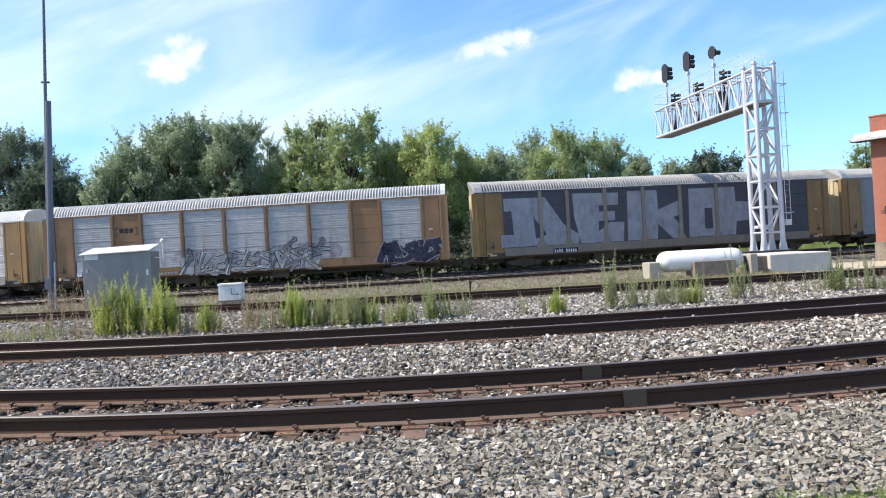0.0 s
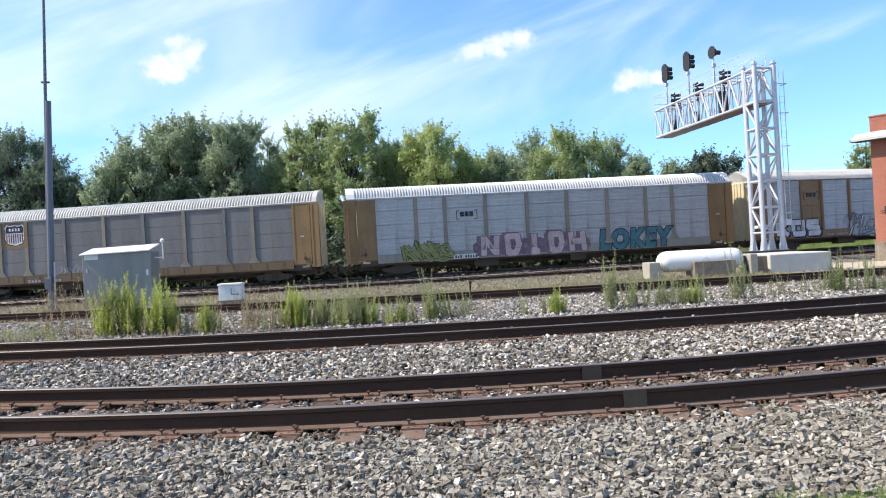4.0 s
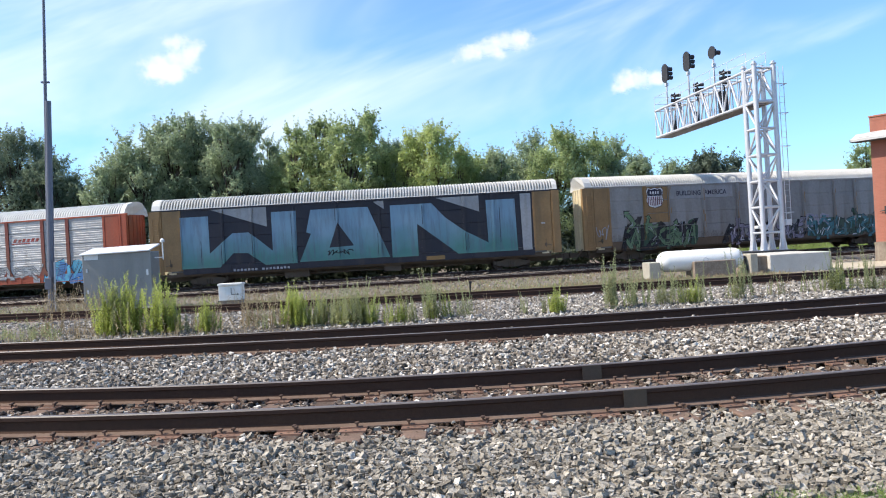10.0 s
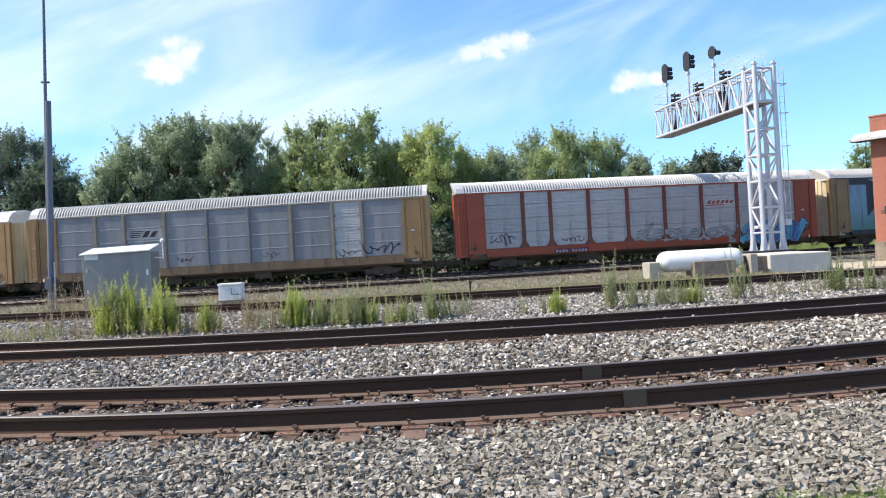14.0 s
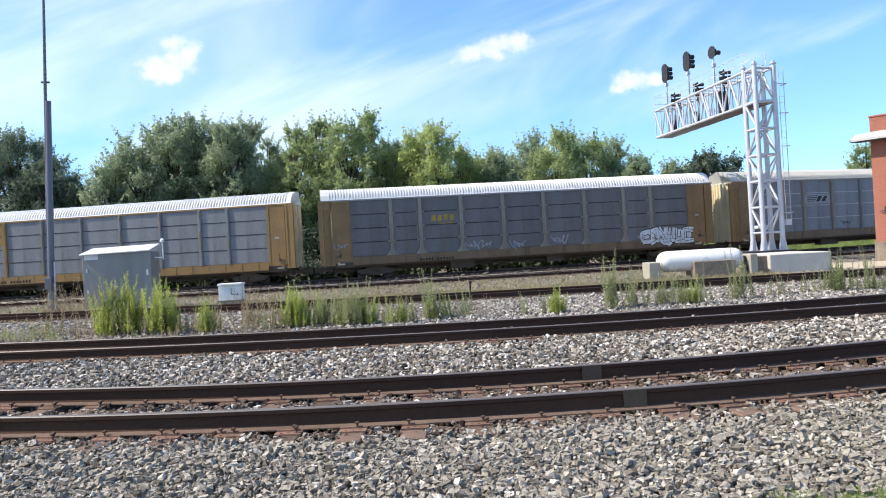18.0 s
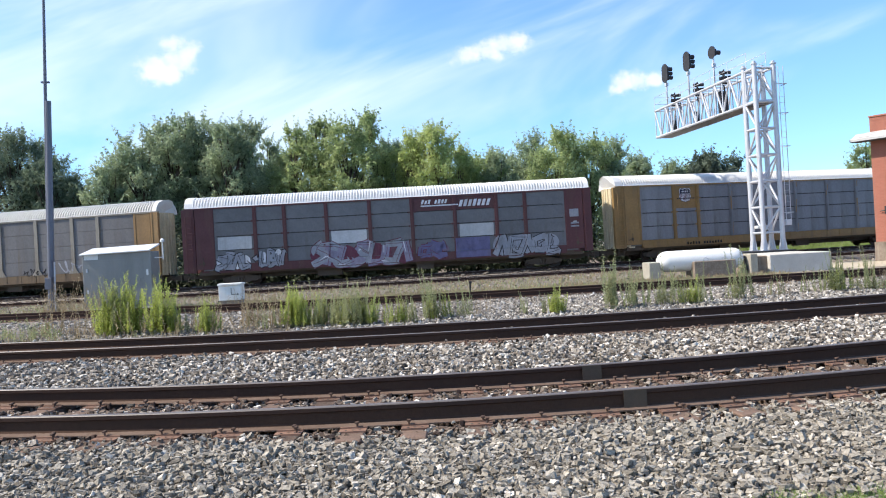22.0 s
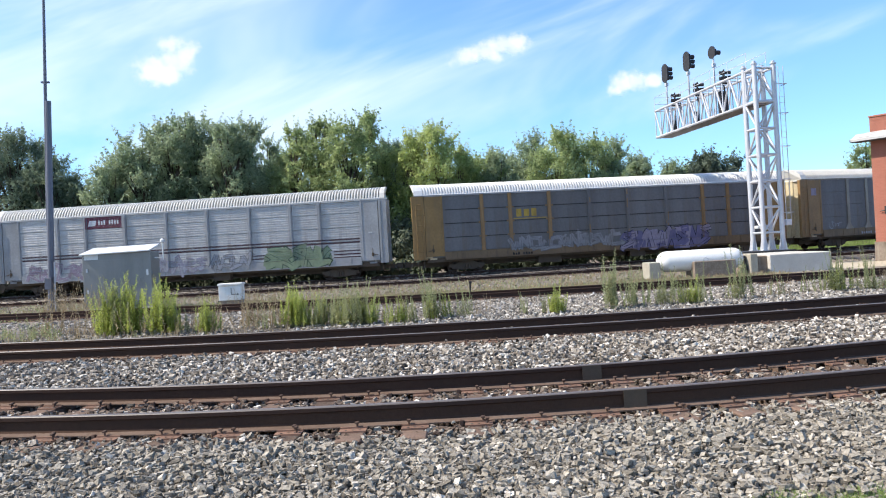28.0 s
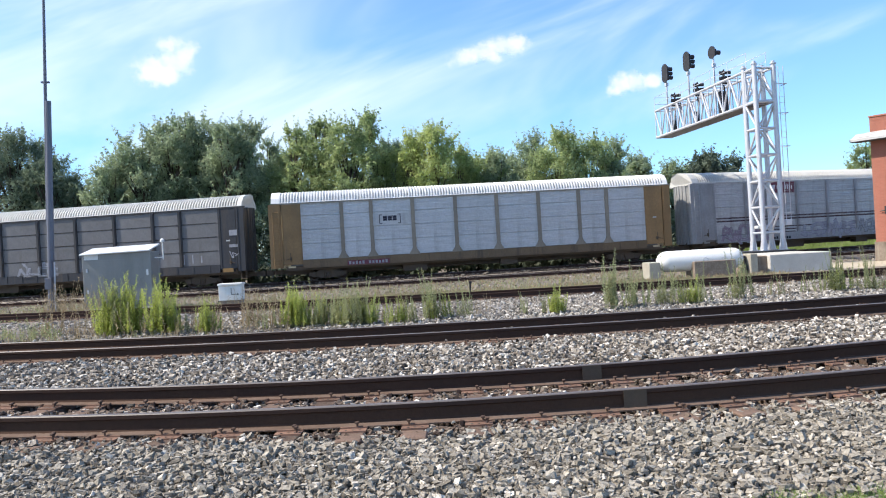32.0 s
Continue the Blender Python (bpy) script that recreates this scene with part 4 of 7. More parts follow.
# ---- tall weeds between the tracks ----
def weed_meshes(seed, height, leafm, stems, leaves, leaf_len, spread=0.16):
    rng = np.random.default_rng(seed)
    bm = bm_new()
    vs, fs = [], []
    for s in range(stems):
        bx, by = rng.normal(0, spread, 2)
        h = height * (0.55 + 0.45 * rng.random()) * (1 - 0.32 * min(1.0, math.hypot(bx, by) / (2.4 * spread)))
        lean = rng.normal(0, 0.12, 2)
        top = (bx + lean[0] * h, by + lean[1] * h, h)
        bar(bm, (bx, by, 0), top, 0.008, 4, 0.003)
        for i in range(leaves):
            k = 0.12 + 0.88 * (i + rng.random()) / leaves
            p = np.array([bx + lean[0] * h * k, by + lean[1] * h * k, h * k])
            ang = i * 2.4 + rng.random()
            ll = leaf_len * (1.15 - 0.6 * k) * (0.6 + 0.7 * rng.random())
            d = np.array([math.cos(ang), math.sin(ang), 1.5 - 0.9 * rng.random()])
            d = d / np.linalg.norm(d) * ll
            side = np.cross(d, [0, 0, 1])
            side = side / (np.linalg.norm(side) + 1e-9) * ll * 0.17
            b = len(vs)
            vs += [p, p + d * 0.45 + side, p + d + np.array([0, 0, -0.15 * ll]), p + d * 0.45 - side]
            fs.append((b, b + 1, b + 2, b + 3))
    return mesh_of("stalk", bm, M_DRY if leafm is M_DRY else M_WEED2), mesh_np("foliage", np.array(vs), np.array(fs), leafm)


WEEDS = {
    "bush": [weed_meshes(s, 1.5, m, 38, 62, 0.12, 0.17) for s, m in ((1, M_WEED), (2, M_WEED), (12, M_WEED2))],
    "tall": [weed_meshes(s, 1.5, M_WEED2, 5, 60, 0.105, 0.10) for s in (3, 4, 5)],
    "green": [weed_meshes(s, 1.15, M_WEED, 9, 46, 0.11, 0.12) for s in (6, 7)],
    "dry": [weed_meshes(s, 1.15, M_DRY, 4, 18, 0.11, 0.2) for s in (8, 9)],
    "small": [weed_meshes(s, 0.45, M_WEED2, 6, 9, 0.12, 0.12) for s in (10, 11)],
}
WEED_LABEL = {"bush": "dense bright green clump of tall weeds in gravel", "tall": "tall thin grey-green weed stalk beside the track",
              "green": "bright green leafy weed growing in the ballast", "dry": "dry brown weed stalks standing in gravel", "small": "small grey-green weed in the gravel"}


def plant(kind, x, y, scale, rng):
    stems, leaves = rng.choice(WEEDS[kind])
    t = thing("weed", pose(x, y, ground_z(x, y) - 0.03, 0, 0, rng.uniform(0, 360)), WEED_LABEL[kind], "weed", "weeds between the tracks")
    t.scale = (scale, scale, scale * rng.uniform(0.9, 1.1))
    tagged(part("stalk", stems, None, t), kind="stuff")
    tagged(part("foliage", leaves, None, t), kind="stuff")


WEEDS_CABINET = [  # kind, x, y, scale, count, spread
    ("dry", -16.4, 33.8, 1.7, 9, 0.35), ("dry", -14.8, 33.5, 1.3, 5, 0.5), ("small", -13.0, 24.0, 1.2, 9, 1.2), ("small", -12.5, 22.5, 1.0, 6, 1.0), ("tall", -11.8, 23.0, 0.6, 4, 0.7),
    ("dry", -11.3, 23.8, 1.2, 4, 0.4), ("small", -10.5, 21.5, 0.9, 5, 1.3), ("dry", -10.4, 23.4, 0.9, 4, 0.4), ("bush", -9.52, 22.3, 1.18, 2, 0.09),
    ("tall", -9.4, 22.6, 1.0, 3, 0.25), ("green", -9.3, 22.0, 0.7, 2, 0.2), ("bush", -9.05, 22.4, 1.27, 2, 0.09),
]
WEEDS_BOX = [  # kind, x, y, scale, count, spread
    ("dry", -8.6, 22.4, 0.9, 6, 0.8), ("dry", -8.0, 33.4, 0.9, 5, 0.8), ("green", -7.9, 22.0, 1.1, 3, 0.25), ("tall", -7.7, 22.2, 0.9, 4, 0.3),
    ("small", -7.0, 21.5, 0.8, 4, 1.2), ("dry", -6.9, 23.0, 1.0, 4, 0.5), ("green", -6.5, 21.6, 1.05, 4, 0.12), ("tall", -6.5, 21.7, 0.6, 2, 0.2),
    ("dry", -6.2, 21.8, 0.8, 6, 0.7), ("dry", -5.7, 22.6, 1.2, 3, 0.3), ("tall", -5.2, 22.2, 0.7, 4, 0.6), ("dry", -4.9, 21.9, 1.2, 4, 0.3),
]
WEEDS_MIDDLE = [  # kind, x, y, scale, count, spread
    ("bush", -4.15, 22.0, 0.95, 2, 0.12), ("bush", -3.45, 22.0, 0.8, 1, 0.1), ("bush", -7.95, 22.1, 1.25, 1, 0.05), ("dry", -3.9, 22.6, 0.9, 5, 0.7), ("green", -3.7, 21.9, 1.0, 4, 0.3), ("tall", -3.1, 21.6, 0.95, 6, 0.4),
    ("green", -3.0, 21.5, 0.8, 2, 0.3), ("dry", -2.7, 22.4, 1.1, 3, 0.5), ("tall", -2.45, 21.3, 1.1, 7, 0.3), ("green", -2.35, 21.4, 1.2, 2, 0.15), ("green", -2.2, 21.2, 0.8, 3, 0.25),
    ("dry", -1.6, 22.2, 0.7, 5, 0.7), ("green", -1.3, 21.2, 0.7, 2, 0.15), ("tall", -1.1, 21.2, 0.7, 4, 0.25),
]
WEEDS_TANK = [  # kind, x, y, scale, count, spread
    ("tall", -0.3, 21.9, 1.15, 5, 0.22), ("green", -0.2, 21.8, 0.8, 2, 0.2), ("tall", 0.2, 21.8, 0.9, 3, 0.2), ("dry", 1.2, 22.6, 0.6, 2, 0.5),
    ("tall", 2.15, 21.6, 0.6, 2, 0.1), ("tall", 2.6, 21.6, 0.5, 2, 0.1), ("green", 3.0, 21.4, 0.85, 3, 0.12), ("bush", 3.0, 21.5, 0.5, 1, 0.05),
    ("tall", 4.75, 21.7, 1.25, 4, 0.18), ("tall", 5.4, 22.1, 0.95, 4, 0.25), ("tall", 5.9, 22.0, 0.7, 3, 0.3), ("green", 6.5, 21.8, 0.85, 3, 0.2),
]
WEEDS_GANTRY = [  # kind, x, y, scale, count, spread
    ("tall", 6.6, 21.8, 1.0, 4, 0.25), ("tall", 7.3, 22.4, 0.7, 3, 0.4), ("tall", 8.0, 22.6, 0.5, 2, 0.2), ("tall", 8.3, 22.6, 1.15, 3, 0.15),
    ("dry", 9.6, 23.0, 0.7, 2, 0.3), ("tall", 9.8, 23.2, 0.6, 3, 0.6), ("tall", 11.1, 23.4, 0.8, 2, 0.2), ("tall", 11.4, 23.2, 1.1, 3, 0.15),
    ("green", 11.6, 23.2, 1.0, 2, 0.1), ("tall", 12.4, 23.4, 1.0, 3, 0.3), ("small", 12.6, 23.3, 1.2, 4, 0.3), ("dry", 12.9, 23.3, 0.7, 6, 0.15),
]


def build_weeds():
    for kind, x, y, sc, n, sp in WEEDS_CABINET + WEEDS_BOX + WEEDS_MIDDLE + WEEDS_TANK + WEEDS_GANTRY:
        rng = random.Random(int(1000 * (x + 50) + 7 * y))
        for _ in range(n):
            plant(kind, x + rng.gauss(0, sp), y + rng.gauss(0, sp * 0.7), sc * rng.uniform(0.76, 1.08), rng)


build_weeds()


def blade_field(name, label, material, seed, count, place, length, width):
    rng = np.random.default_rng(seed)
    x, y = place(rng, count)
    z = np.array([ground_z(a, b) for a, b in zip(x, y)]) - 0.02
    h = length * (0.4 + 0.8 * rng.random(count))
    a = rng.random(count) * 6.283
    w = width * (0.6 + 0.8 * rng.random(count))
    lean = rng.normal(0, 0.35, (count, 2))
    p = np.stack([x, y, z], 1)
    s = np.stack([np.cos(a) * w, np.sin(a) * w, np.zeros(count)], 1)
    top = p + np.stack([lean[:, 0] * h, lean[:, 1] * h, h], 1)
    mid = p + np.stack([lean[:, 0] * h * 0.3, lean[:, 1] * h * 0.3, h * 0.6], 1)
    v = np.stack([p - s, p + s, mid + s * 0.7, top, mid - s * 0.7], 1).reshape(-1, 3)
    ob = new(name, mesh_np(name, v, np.arange(count * 5).reshape(-1, 5), material))
    tagged(ob, label, "grass", kind="stuff")


def near_corner(rng, n):
    x = rng.uniform(0.6, 4.4, n)
    return x, lawn_line(x) - np.abs(rng.normal(0, 0.32, n)) + rng.normal(0, 0.045, n)


def lawn_line(x):
    """The lawn's edge against the ballast shoulder."""
    return np.clip(4.90 + 0.11 * (x - 1.74), 4.2, 5.7) + 0.07 * np.sin(x * 5.3) * np.sin(x * 2.1 + 1)


def lawn(rng, n):
    x = rng.normal(0, 7.5, n)
    return x, lawn_line(x) - 0.15 - np.abs(rng.normal(0, 4.5, n))


def grass_strip(rng, n):
    x = np.where(rng.random(n) < 0.55, rng.normal(3.0, 6.0, n), rng.normal(-17.0, 6.0, n))
    return x, 30.1 + np.abs(rng.normal(0, 2.0, n)) + np.where(x < -8, 5.0 * rng.random(n), 0)


def far_strip(rng, n):
    x = rng.uniform(-34, 15.2, n)
    return x, 31.2 + rng.random(n) * 5.5 + np.where(rng.random(n) < 0.4, 12 * rng.random(n), 0)


def behind_train(rng, n):
    x = rng.uniform(-42, 46, n)
    return x, 56.5 + 0.15 * x + 0.0055 * x * x + rng.random(n) * 7


def behind_east(rng, n):
    x = rng.uniform(14, 44, n)
    return x, 55.0 + 0.085 * x + 0.005 * x * x + rng.random(n) * 6


def mid_left(rng, n):
    x = rng.normal(-10, 3.5, n)
    return x, 17.5 + rng.random(n) * 8


blade_field("lawn_edge", "bright green grass at the edge of the ballast", M_GRASS, 1, 24000, near_corner, 0.085, 0.0032)
blade_field("dry_grass", "thin dry yellowish grass beyond the old siding", M_DRY, 2, 12000, far_strip, 0.22, 0.018)
blade_field("far_grass", "rough green grass beyond the train", M_WEED2, 3, 3000, behind_train, 0.5, 0.05)
blade_field("sunlit_grass", "sunlit green grass beyond the train", M_GRASS, 9, 14000, behind_east, 0.35, 0.03)
blade_field("thin_grass", "thin dry grass growing through gravel", M_DRY, 4, 2200, mid_left, 0.2, 0.01)
blade_field("yellow_grass", "short yellow-green grass beyond the old siding", M_STRAW, 6, 30000, grass_strip, 0.11, 0.03)
blade_field("low_grass", "thin grey-green grass in the gravel before the train", M_WEED2, 7, 18000, far_strip, 0.15, 0.02)
blade_field("lawn", "mown green lawn where the ballast ends", M_GRASS, 8, 16000, lawn, 0.13, 0.011)


def build_stake():
    t = thing("track_stake", pose(0.95, 30.6, -0.5, 4, 3, 0), "short dark stake standing beside the old siding", "stake")
    part("shaft", bar(bm_new(), (0, 0, -0.1), (0, 0, 0.5), 0.035, 8), M_BLACK, t)
    part("cap", box(bm_new(), -0.06, -0.06, 0.46, 0.06, 0.06, 0.54), M_BLACK, t)


build_stake()

# ---- the freight train ----
PITCH, SPEED = 27.058, 11.470
CAR_Z = -0.41
RAIL_LIFT = TRACKS["track_4"][4] - CAR_Z
PATH = []


def make_path():
    s, x = 0.0, -480.0
    prev = None
    while x <= 200:
        px, py, pz, a = track_xy("track_4", x, GAUGE / 2)
        if prev:
            s += math.hypot(px - prev[0], py - prev[1])
        prev = (px, py)
        PATH.append((s, px, py))
        x += 0.5


make_path()
PATH_S = np.array([p[0] for p in PATH])
PATH_X = np.array([p[1] for p in PATH])
PATH_Y = np.array([p[2] for p in PATH])
S0 = float(np.interp(0.0, PATH_X, PATH_S))


def car_pose(s):
    """Pose of a car whose middle lies s metres along the track past the plan's axis; its trucks stand on the track."""
    (xa, ya), (xb, yb) = [(np.interp(S0 + s + d, PATH_S, PATH_X), np.interp(S0 + s + d, PATH_S, PATH_Y)) for d in (-9.65, 9.65)]
    return pose((xa + xb) / 2, (ya + yb) / 2, CAR_Z, 0, 0, math.degrees(math.atan2(yb - ya, xb - xa)))


HALF = 13.25
POSTS = (-8.8, -6.9, -4.2, -1.4, 1.35, 4.15, 6.88, 8.78)
Z_SILL, Z_PAN, Z_EAVE = 1.05, 1.58, 5.1
M_UNDER = mat("underframe_grime", (0.085, 0.068, 0.053), 0.9, col2=(0.12, 0.088, 0.063), scale=2, amount=0.7)
M_WHEEL = mat("wheel_steel", (0.10, 0.07, 0.055), 0.6, 0.4, col2=(0.05, 0.035, 0.03), scale=4, amount=0.6)


def paint_mat(name, col, rough=0.55, metal=0.0, dirt=(0.14, 0.10, 0.065), amt=0.58, fade=0.72, streak=0.0):
    return mat(name, col, rough, metal, col2=tuple(v * fade for v in col), scale=0.7, fine=9, amount=0.9, streak=streak, dirt=dirt, dirt_amt=amt, obj=0.10)


P_TAN = paint_mat("tan_yellow_paint", (0.315, 0.192, 0.084), amt=0.5)
P_YELLOW = paint_mat("yellow_ochre_paint", (0.32, 0.195, 0.072), amt=0.55)
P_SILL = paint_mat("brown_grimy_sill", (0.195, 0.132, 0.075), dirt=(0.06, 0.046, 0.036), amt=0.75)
P_BROWN = paint_mat("orange_brown_paint", (0.31, 0.178, 0.088))
P_RED = paint_mat("orange_red_paint", (0.36, 0.08, 0.04))
# the car's red made darker, so the posts hold their shade as colour
P_REDPOST = paint_mat("shaded_red_post_paint", (0.20, 0.05, 0.035))
P_MAROON = paint_mat("dark_red_paint", (0.115, 0.040, 0.044), amt=0.3)
P_POST = paint_mat("greyish_tan_post_paint", (0.285, 0.25, 0.20), dirt=(0.19, 0.16, 0.13))
P_POST_GREY = paint_mat("beige_grey_post_paint", (0.30, 0.28, 0.24))
P_SILVER = paint_mat("silver_galvanised_panel", (0.48, 0.485, 0.492), 0.5, 0.15, dirt=(0.19, 0.18, 0.172), amt=0.55, fade=0.70, streak=8)
P_BRIGHT = paint_mat("bright_galvanised_panel", (0.56, 0.57, 0.59), 0.5, 0.15, dirt=(0.28, 0.27, 0.265), amt=0.4, fade=0.74, streak=8)
P_GREY = paint_mat("weathered_grey_panel", (0.208, 0.204, 0.207), 0.65, 0.1, dirt=(0.15, 0.125, 0.105), amt=0.6, fade=0.68, streak=0.2)
P_DARK = paint_mat("dark_grey_panel", (0.178, 0.176, 0.183), 0.65, 0.1, dirt=(0.13, 0.11, 0.09), amt=0.7, fade=0.66, streak=0.2)
P_BLUEGREY = paint_mat("blue_grey_panel", (0.258, 0.27, 0.29), 0.6, 0.15, dirt=(0.11, 0.10, 0.092), amt=0.55, fade=0.74, streak=0.25)
P_WORN = paint_mat("rust_worn_grey_panel", (0.305, 0.302, 0.298), 0.65, 0.1, dirt=(0.15, 0.12, 0.10), amt=0.6, fade=0.68, streak=0.3)
P_SLATE = paint_mat("slate_spray_paint", (0.075, 0.08, 0.10), 0.6, amt=0.2)
P_NIGHT = paint_mat("blue_black_spray_paint", (0.022, 0.022, 0.035), 0.55, amt=0.15)
P_BLACKCAR = paint_mat("black_car_paint", (0.04, 0.042, 0.05), 0.55, amt=0.35)
P_SMOKE = paint_mat("smoky_grey_panel", (0.185, 0.186, 0.195), 0.65, 0.1, dirt=(0.12, 0.11, 0.10), amt=0.45)
P_OFFWHITE = paint_mat("off_white_panel", (0.56, 0.57, 0.58), 0.55, amt=0.25)
P_PALE = paint_mat("pale_grey_paint", (0.36, 0.37, 0.385), 0.55, amt=0.3)
R_WHITE = paint_mat("white_roof_paint", (0.74, 0.74, 0.73), 0.5, dirt=(0.5, 0.48, 0.45), amt=0.2, fade=0.93)
R_DULL = paint_mat("dulled_white_roof_paint", (0.60, 0.60, 0.59), 0.55, dirt=(0.36, 0.35, 0.33), amt=0.35, fade=0.88)
R_CREAM = paint_mat("cream_roof_paint", (0.58, 0.575, 0.55), 0.55, dirt=(0.38, 0.36, 0.33), amt=0.3, fade=0.9)
R_GREY = paint_mat("weathered_roof_metal", (0.47, 0.47, 0.465), 0.5, 0.1, dirt=(0.33, 0.31, 0.28), amt=0.4, fade=0.86)
# cream end doors, lightened to carry the sun that strikes them
P_DOOR = paint_mat("sunlit_cream_door_paint", (0.72, 0.62, 0.42), 0.6, amt=0.35)
S_DARK = mat("panel_seam", (0.042, 0.040, 0.040), 0.8)
S_LIGHT = mat("pale_panel_seam", (0.5, 0.5, 0.5), 0.6)


def spray(name, col, amt=0.55):
    """Sprayed paint, worn thin in places so that the panel shows through."""
    m = mat("spray_" + name, col, 0.55, col2=tuple(v * 0.6 for v in col), scale=1.6, fine=12, amount=amt, dirt=(0.16, 0.14, 0.12), dirt_amt=0.35)
    n, l = m.node_tree.nodes, m.node_tree.links
    tc, mp, nz, mr, tr, ms = (n.new("ShaderNode" + k) for k in ("TexCoord", "Mapping", "TexNoise", "MapRange", "BsdfTransparent", "MixShader"))
    mp.inputs["Scale"].default_value = (1, 1, 0.5)
    l.new(tc.outputs["Object"], mp.inputs[0])
    l.new(mp.outputs[0], nz.inputs["Vector"])
    nz.inputs["Scale"].default_value, nz.inputs["Detail"].default_value, nz.inputs["Roughness"].default_value = 2.6, 7, 0.72
    mr.inputs[1].default_value, mr.inputs[2].default_value, mr.inputs[3].default_value, mr.inputs[4].default_value = 0.45, 0.75, 0.0, 0.35
    l.new(nz.outputs["Fac"], mr.inputs[0])
    l.new(mr.outputs[0], ms.inputs[0])
    l.new(n["Principled BSDF"].outputs[0], ms.inputs[1])
    l.new(tr.outputs[0], ms.inputs[2])
    l.new(ms.outputs[0], n["Material Output"].inputs[0])
    return m


G_WHITE, G_BLACK, G_NAVY = spray("white", (0.80, 0.81, 0.84)), spray("black", (0.015, 0.015, 0.02)), spray("navy", (0.022, 0.024, 0.055))
G_TEAL, G_CYAN, G_BLUE = spray("teal", (0.06, 0.21, 0.25)), spray("cyan", (0.11, 0.41, 0.60)), spray("blue", (0.08, 0.22, 0.48))
G_GREEN, G_LIME, G_MINT = spray("green", (0.035, 0.085, 0.055)), spray("yellow_green", (0.30, 0.32, 0.10)), spray("mint", (0.15, 0.25, 0.14))
G_VIOLET, G_PINK, G_MAUVE = spray("violet", (0.15, 0.14, 0.27)), spray("pink", (0.62, 0.47, 0.47)), spray("mauve", (0.20, 0.135, 0.185))
G_SILVER, G_PALE, G_WINE = spray("silver", (0.42, 0.445, 0.455)), spray("pale_grey", (0.35, 0.365, 0.41)), spray("wine", (0.17, 0.04, 0.07))
G_RED, G_YELLOW, G_LILAC = spray("red", (0.38, 0.07, 0.05)), spray("yellow", (0.46, 0.31, 0.05)), spray("lilac", (0.30, 0.27, 0.36))
G_HAZE, G_GREY = spray("faded_lilac", (0.32, 0.26, 0.33)), spray("grey", (0.2, 0.21, 0.23))
G_PLUM = spray("plum", (0.068, 0.034, 0.046))
G_HAZEGREY = spray("faded_grey", (0.27, 0.27, 0.29))


def mist(name, col):
    """A thin, soft cloud of overspray."""
    m = spray(name, col)
    ramp = [x for x in m.node_tree.nodes if x.type == "MAP_RANGE"][-1]
    ramp.inputs[1].default_value, ramp.inputs[2].default_value, ramp.inputs[3].default_value, ramp.inputs[4].default_value = 0.3, 0.62, 0.5, 1.0
    return m


M_HAZE, M_RUSTMIST = mist("overspray_violet", (0.34, 0.22, 0.35)), mist("rust_bloom", (0.24, 0.14, 0.08))
G_SAGE = spray("sage", (0.24, 0.31, 0.195))
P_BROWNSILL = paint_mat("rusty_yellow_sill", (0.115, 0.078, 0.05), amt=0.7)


def fade_paint(name, low, high, z0, z1):
    """Spray paint that fades from one colour to another with height."""
    m = mat(name, high, 0.5, dirt=(0.2, 0.2, 0.2), dirt_amt=0.15)
    n, l = m.node_tree.nodes, m.node_tree.links
    tc, sep, mr, mx, nz = (n.new("ShaderNode" + k) for k in ("TexCoord", "SeparateXYZ", "MapRange", "Mix", "TexNoise"))
    nz.inputs["Scale"].default_value = 0.8
    l.new(tc.outputs["Object"], nz.inputs["Vector"])
    l.new(tc.outputs["Object"], sep.inputs[0])
    ad = n.new("ShaderNodeMath")
    ad.operation = "MULTIPLY_ADD"
    ad.inputs[1].default_value = 1.6
    l.new(nz.outputs["Fac"], ad.inputs[0])
    l.new(sep.outputs[2], ad.inputs[2])
    mr.inputs[1].default_value, mr.inputs[2].default_value = z0 + 0.8, z1 + 0.8
    l.new(ad.outputs[0], mr.inputs[0])
    mx.data_type = "RGBA"
    mx.inputs[6].default_value, mx.inputs[7].default_value = (*low, 1), (*high, 1)
    l.new(mr.outputs[0], mx.inputs[0])
    mp, nw, sh, wear = (n.new("ShaderNode" + k) for k in ("Mapping", "TexNoise", "MapRange", "Mix"))
    mp.inputs["Scale"].default_value = (2.5, 1, 0.25)
    nw.inputs["Scale"].default_value, nw.inputs["Detail"].default_value, nw.inputs["Roughness"].default_value = 1.6, 7, 0.7
    l.new(tc.outputs["Object"], mp.inputs[0])
    l.new(mp.outputs[0], nw.inputs["Vector"])
    sh.inputs[1].default_value, sh.inputs[2].default_value, sh.inputs[4].default_value = 0.46, 0.75, 0.8
    l.new(nw.outputs["Fac"], sh.inputs[0])
    wear.data_type = "RGBA"
    wear.inputs[7].default_value = (0.10, 0.115, 0.16, 1)
    l.new(sh.outputs[0], wear.inputs[0])
    l.new(mx.outputs[2], wear.inputs[6])
    l.new(wear.outputs[2], n["Principled BSDF"].inputs["Base Color"])
    return m


G_SEA = fade_paint("spray_sea_fade", (0.07, 0.20, 0.185), (0.17, 0.29, 0.39), 1.7, 3.5)


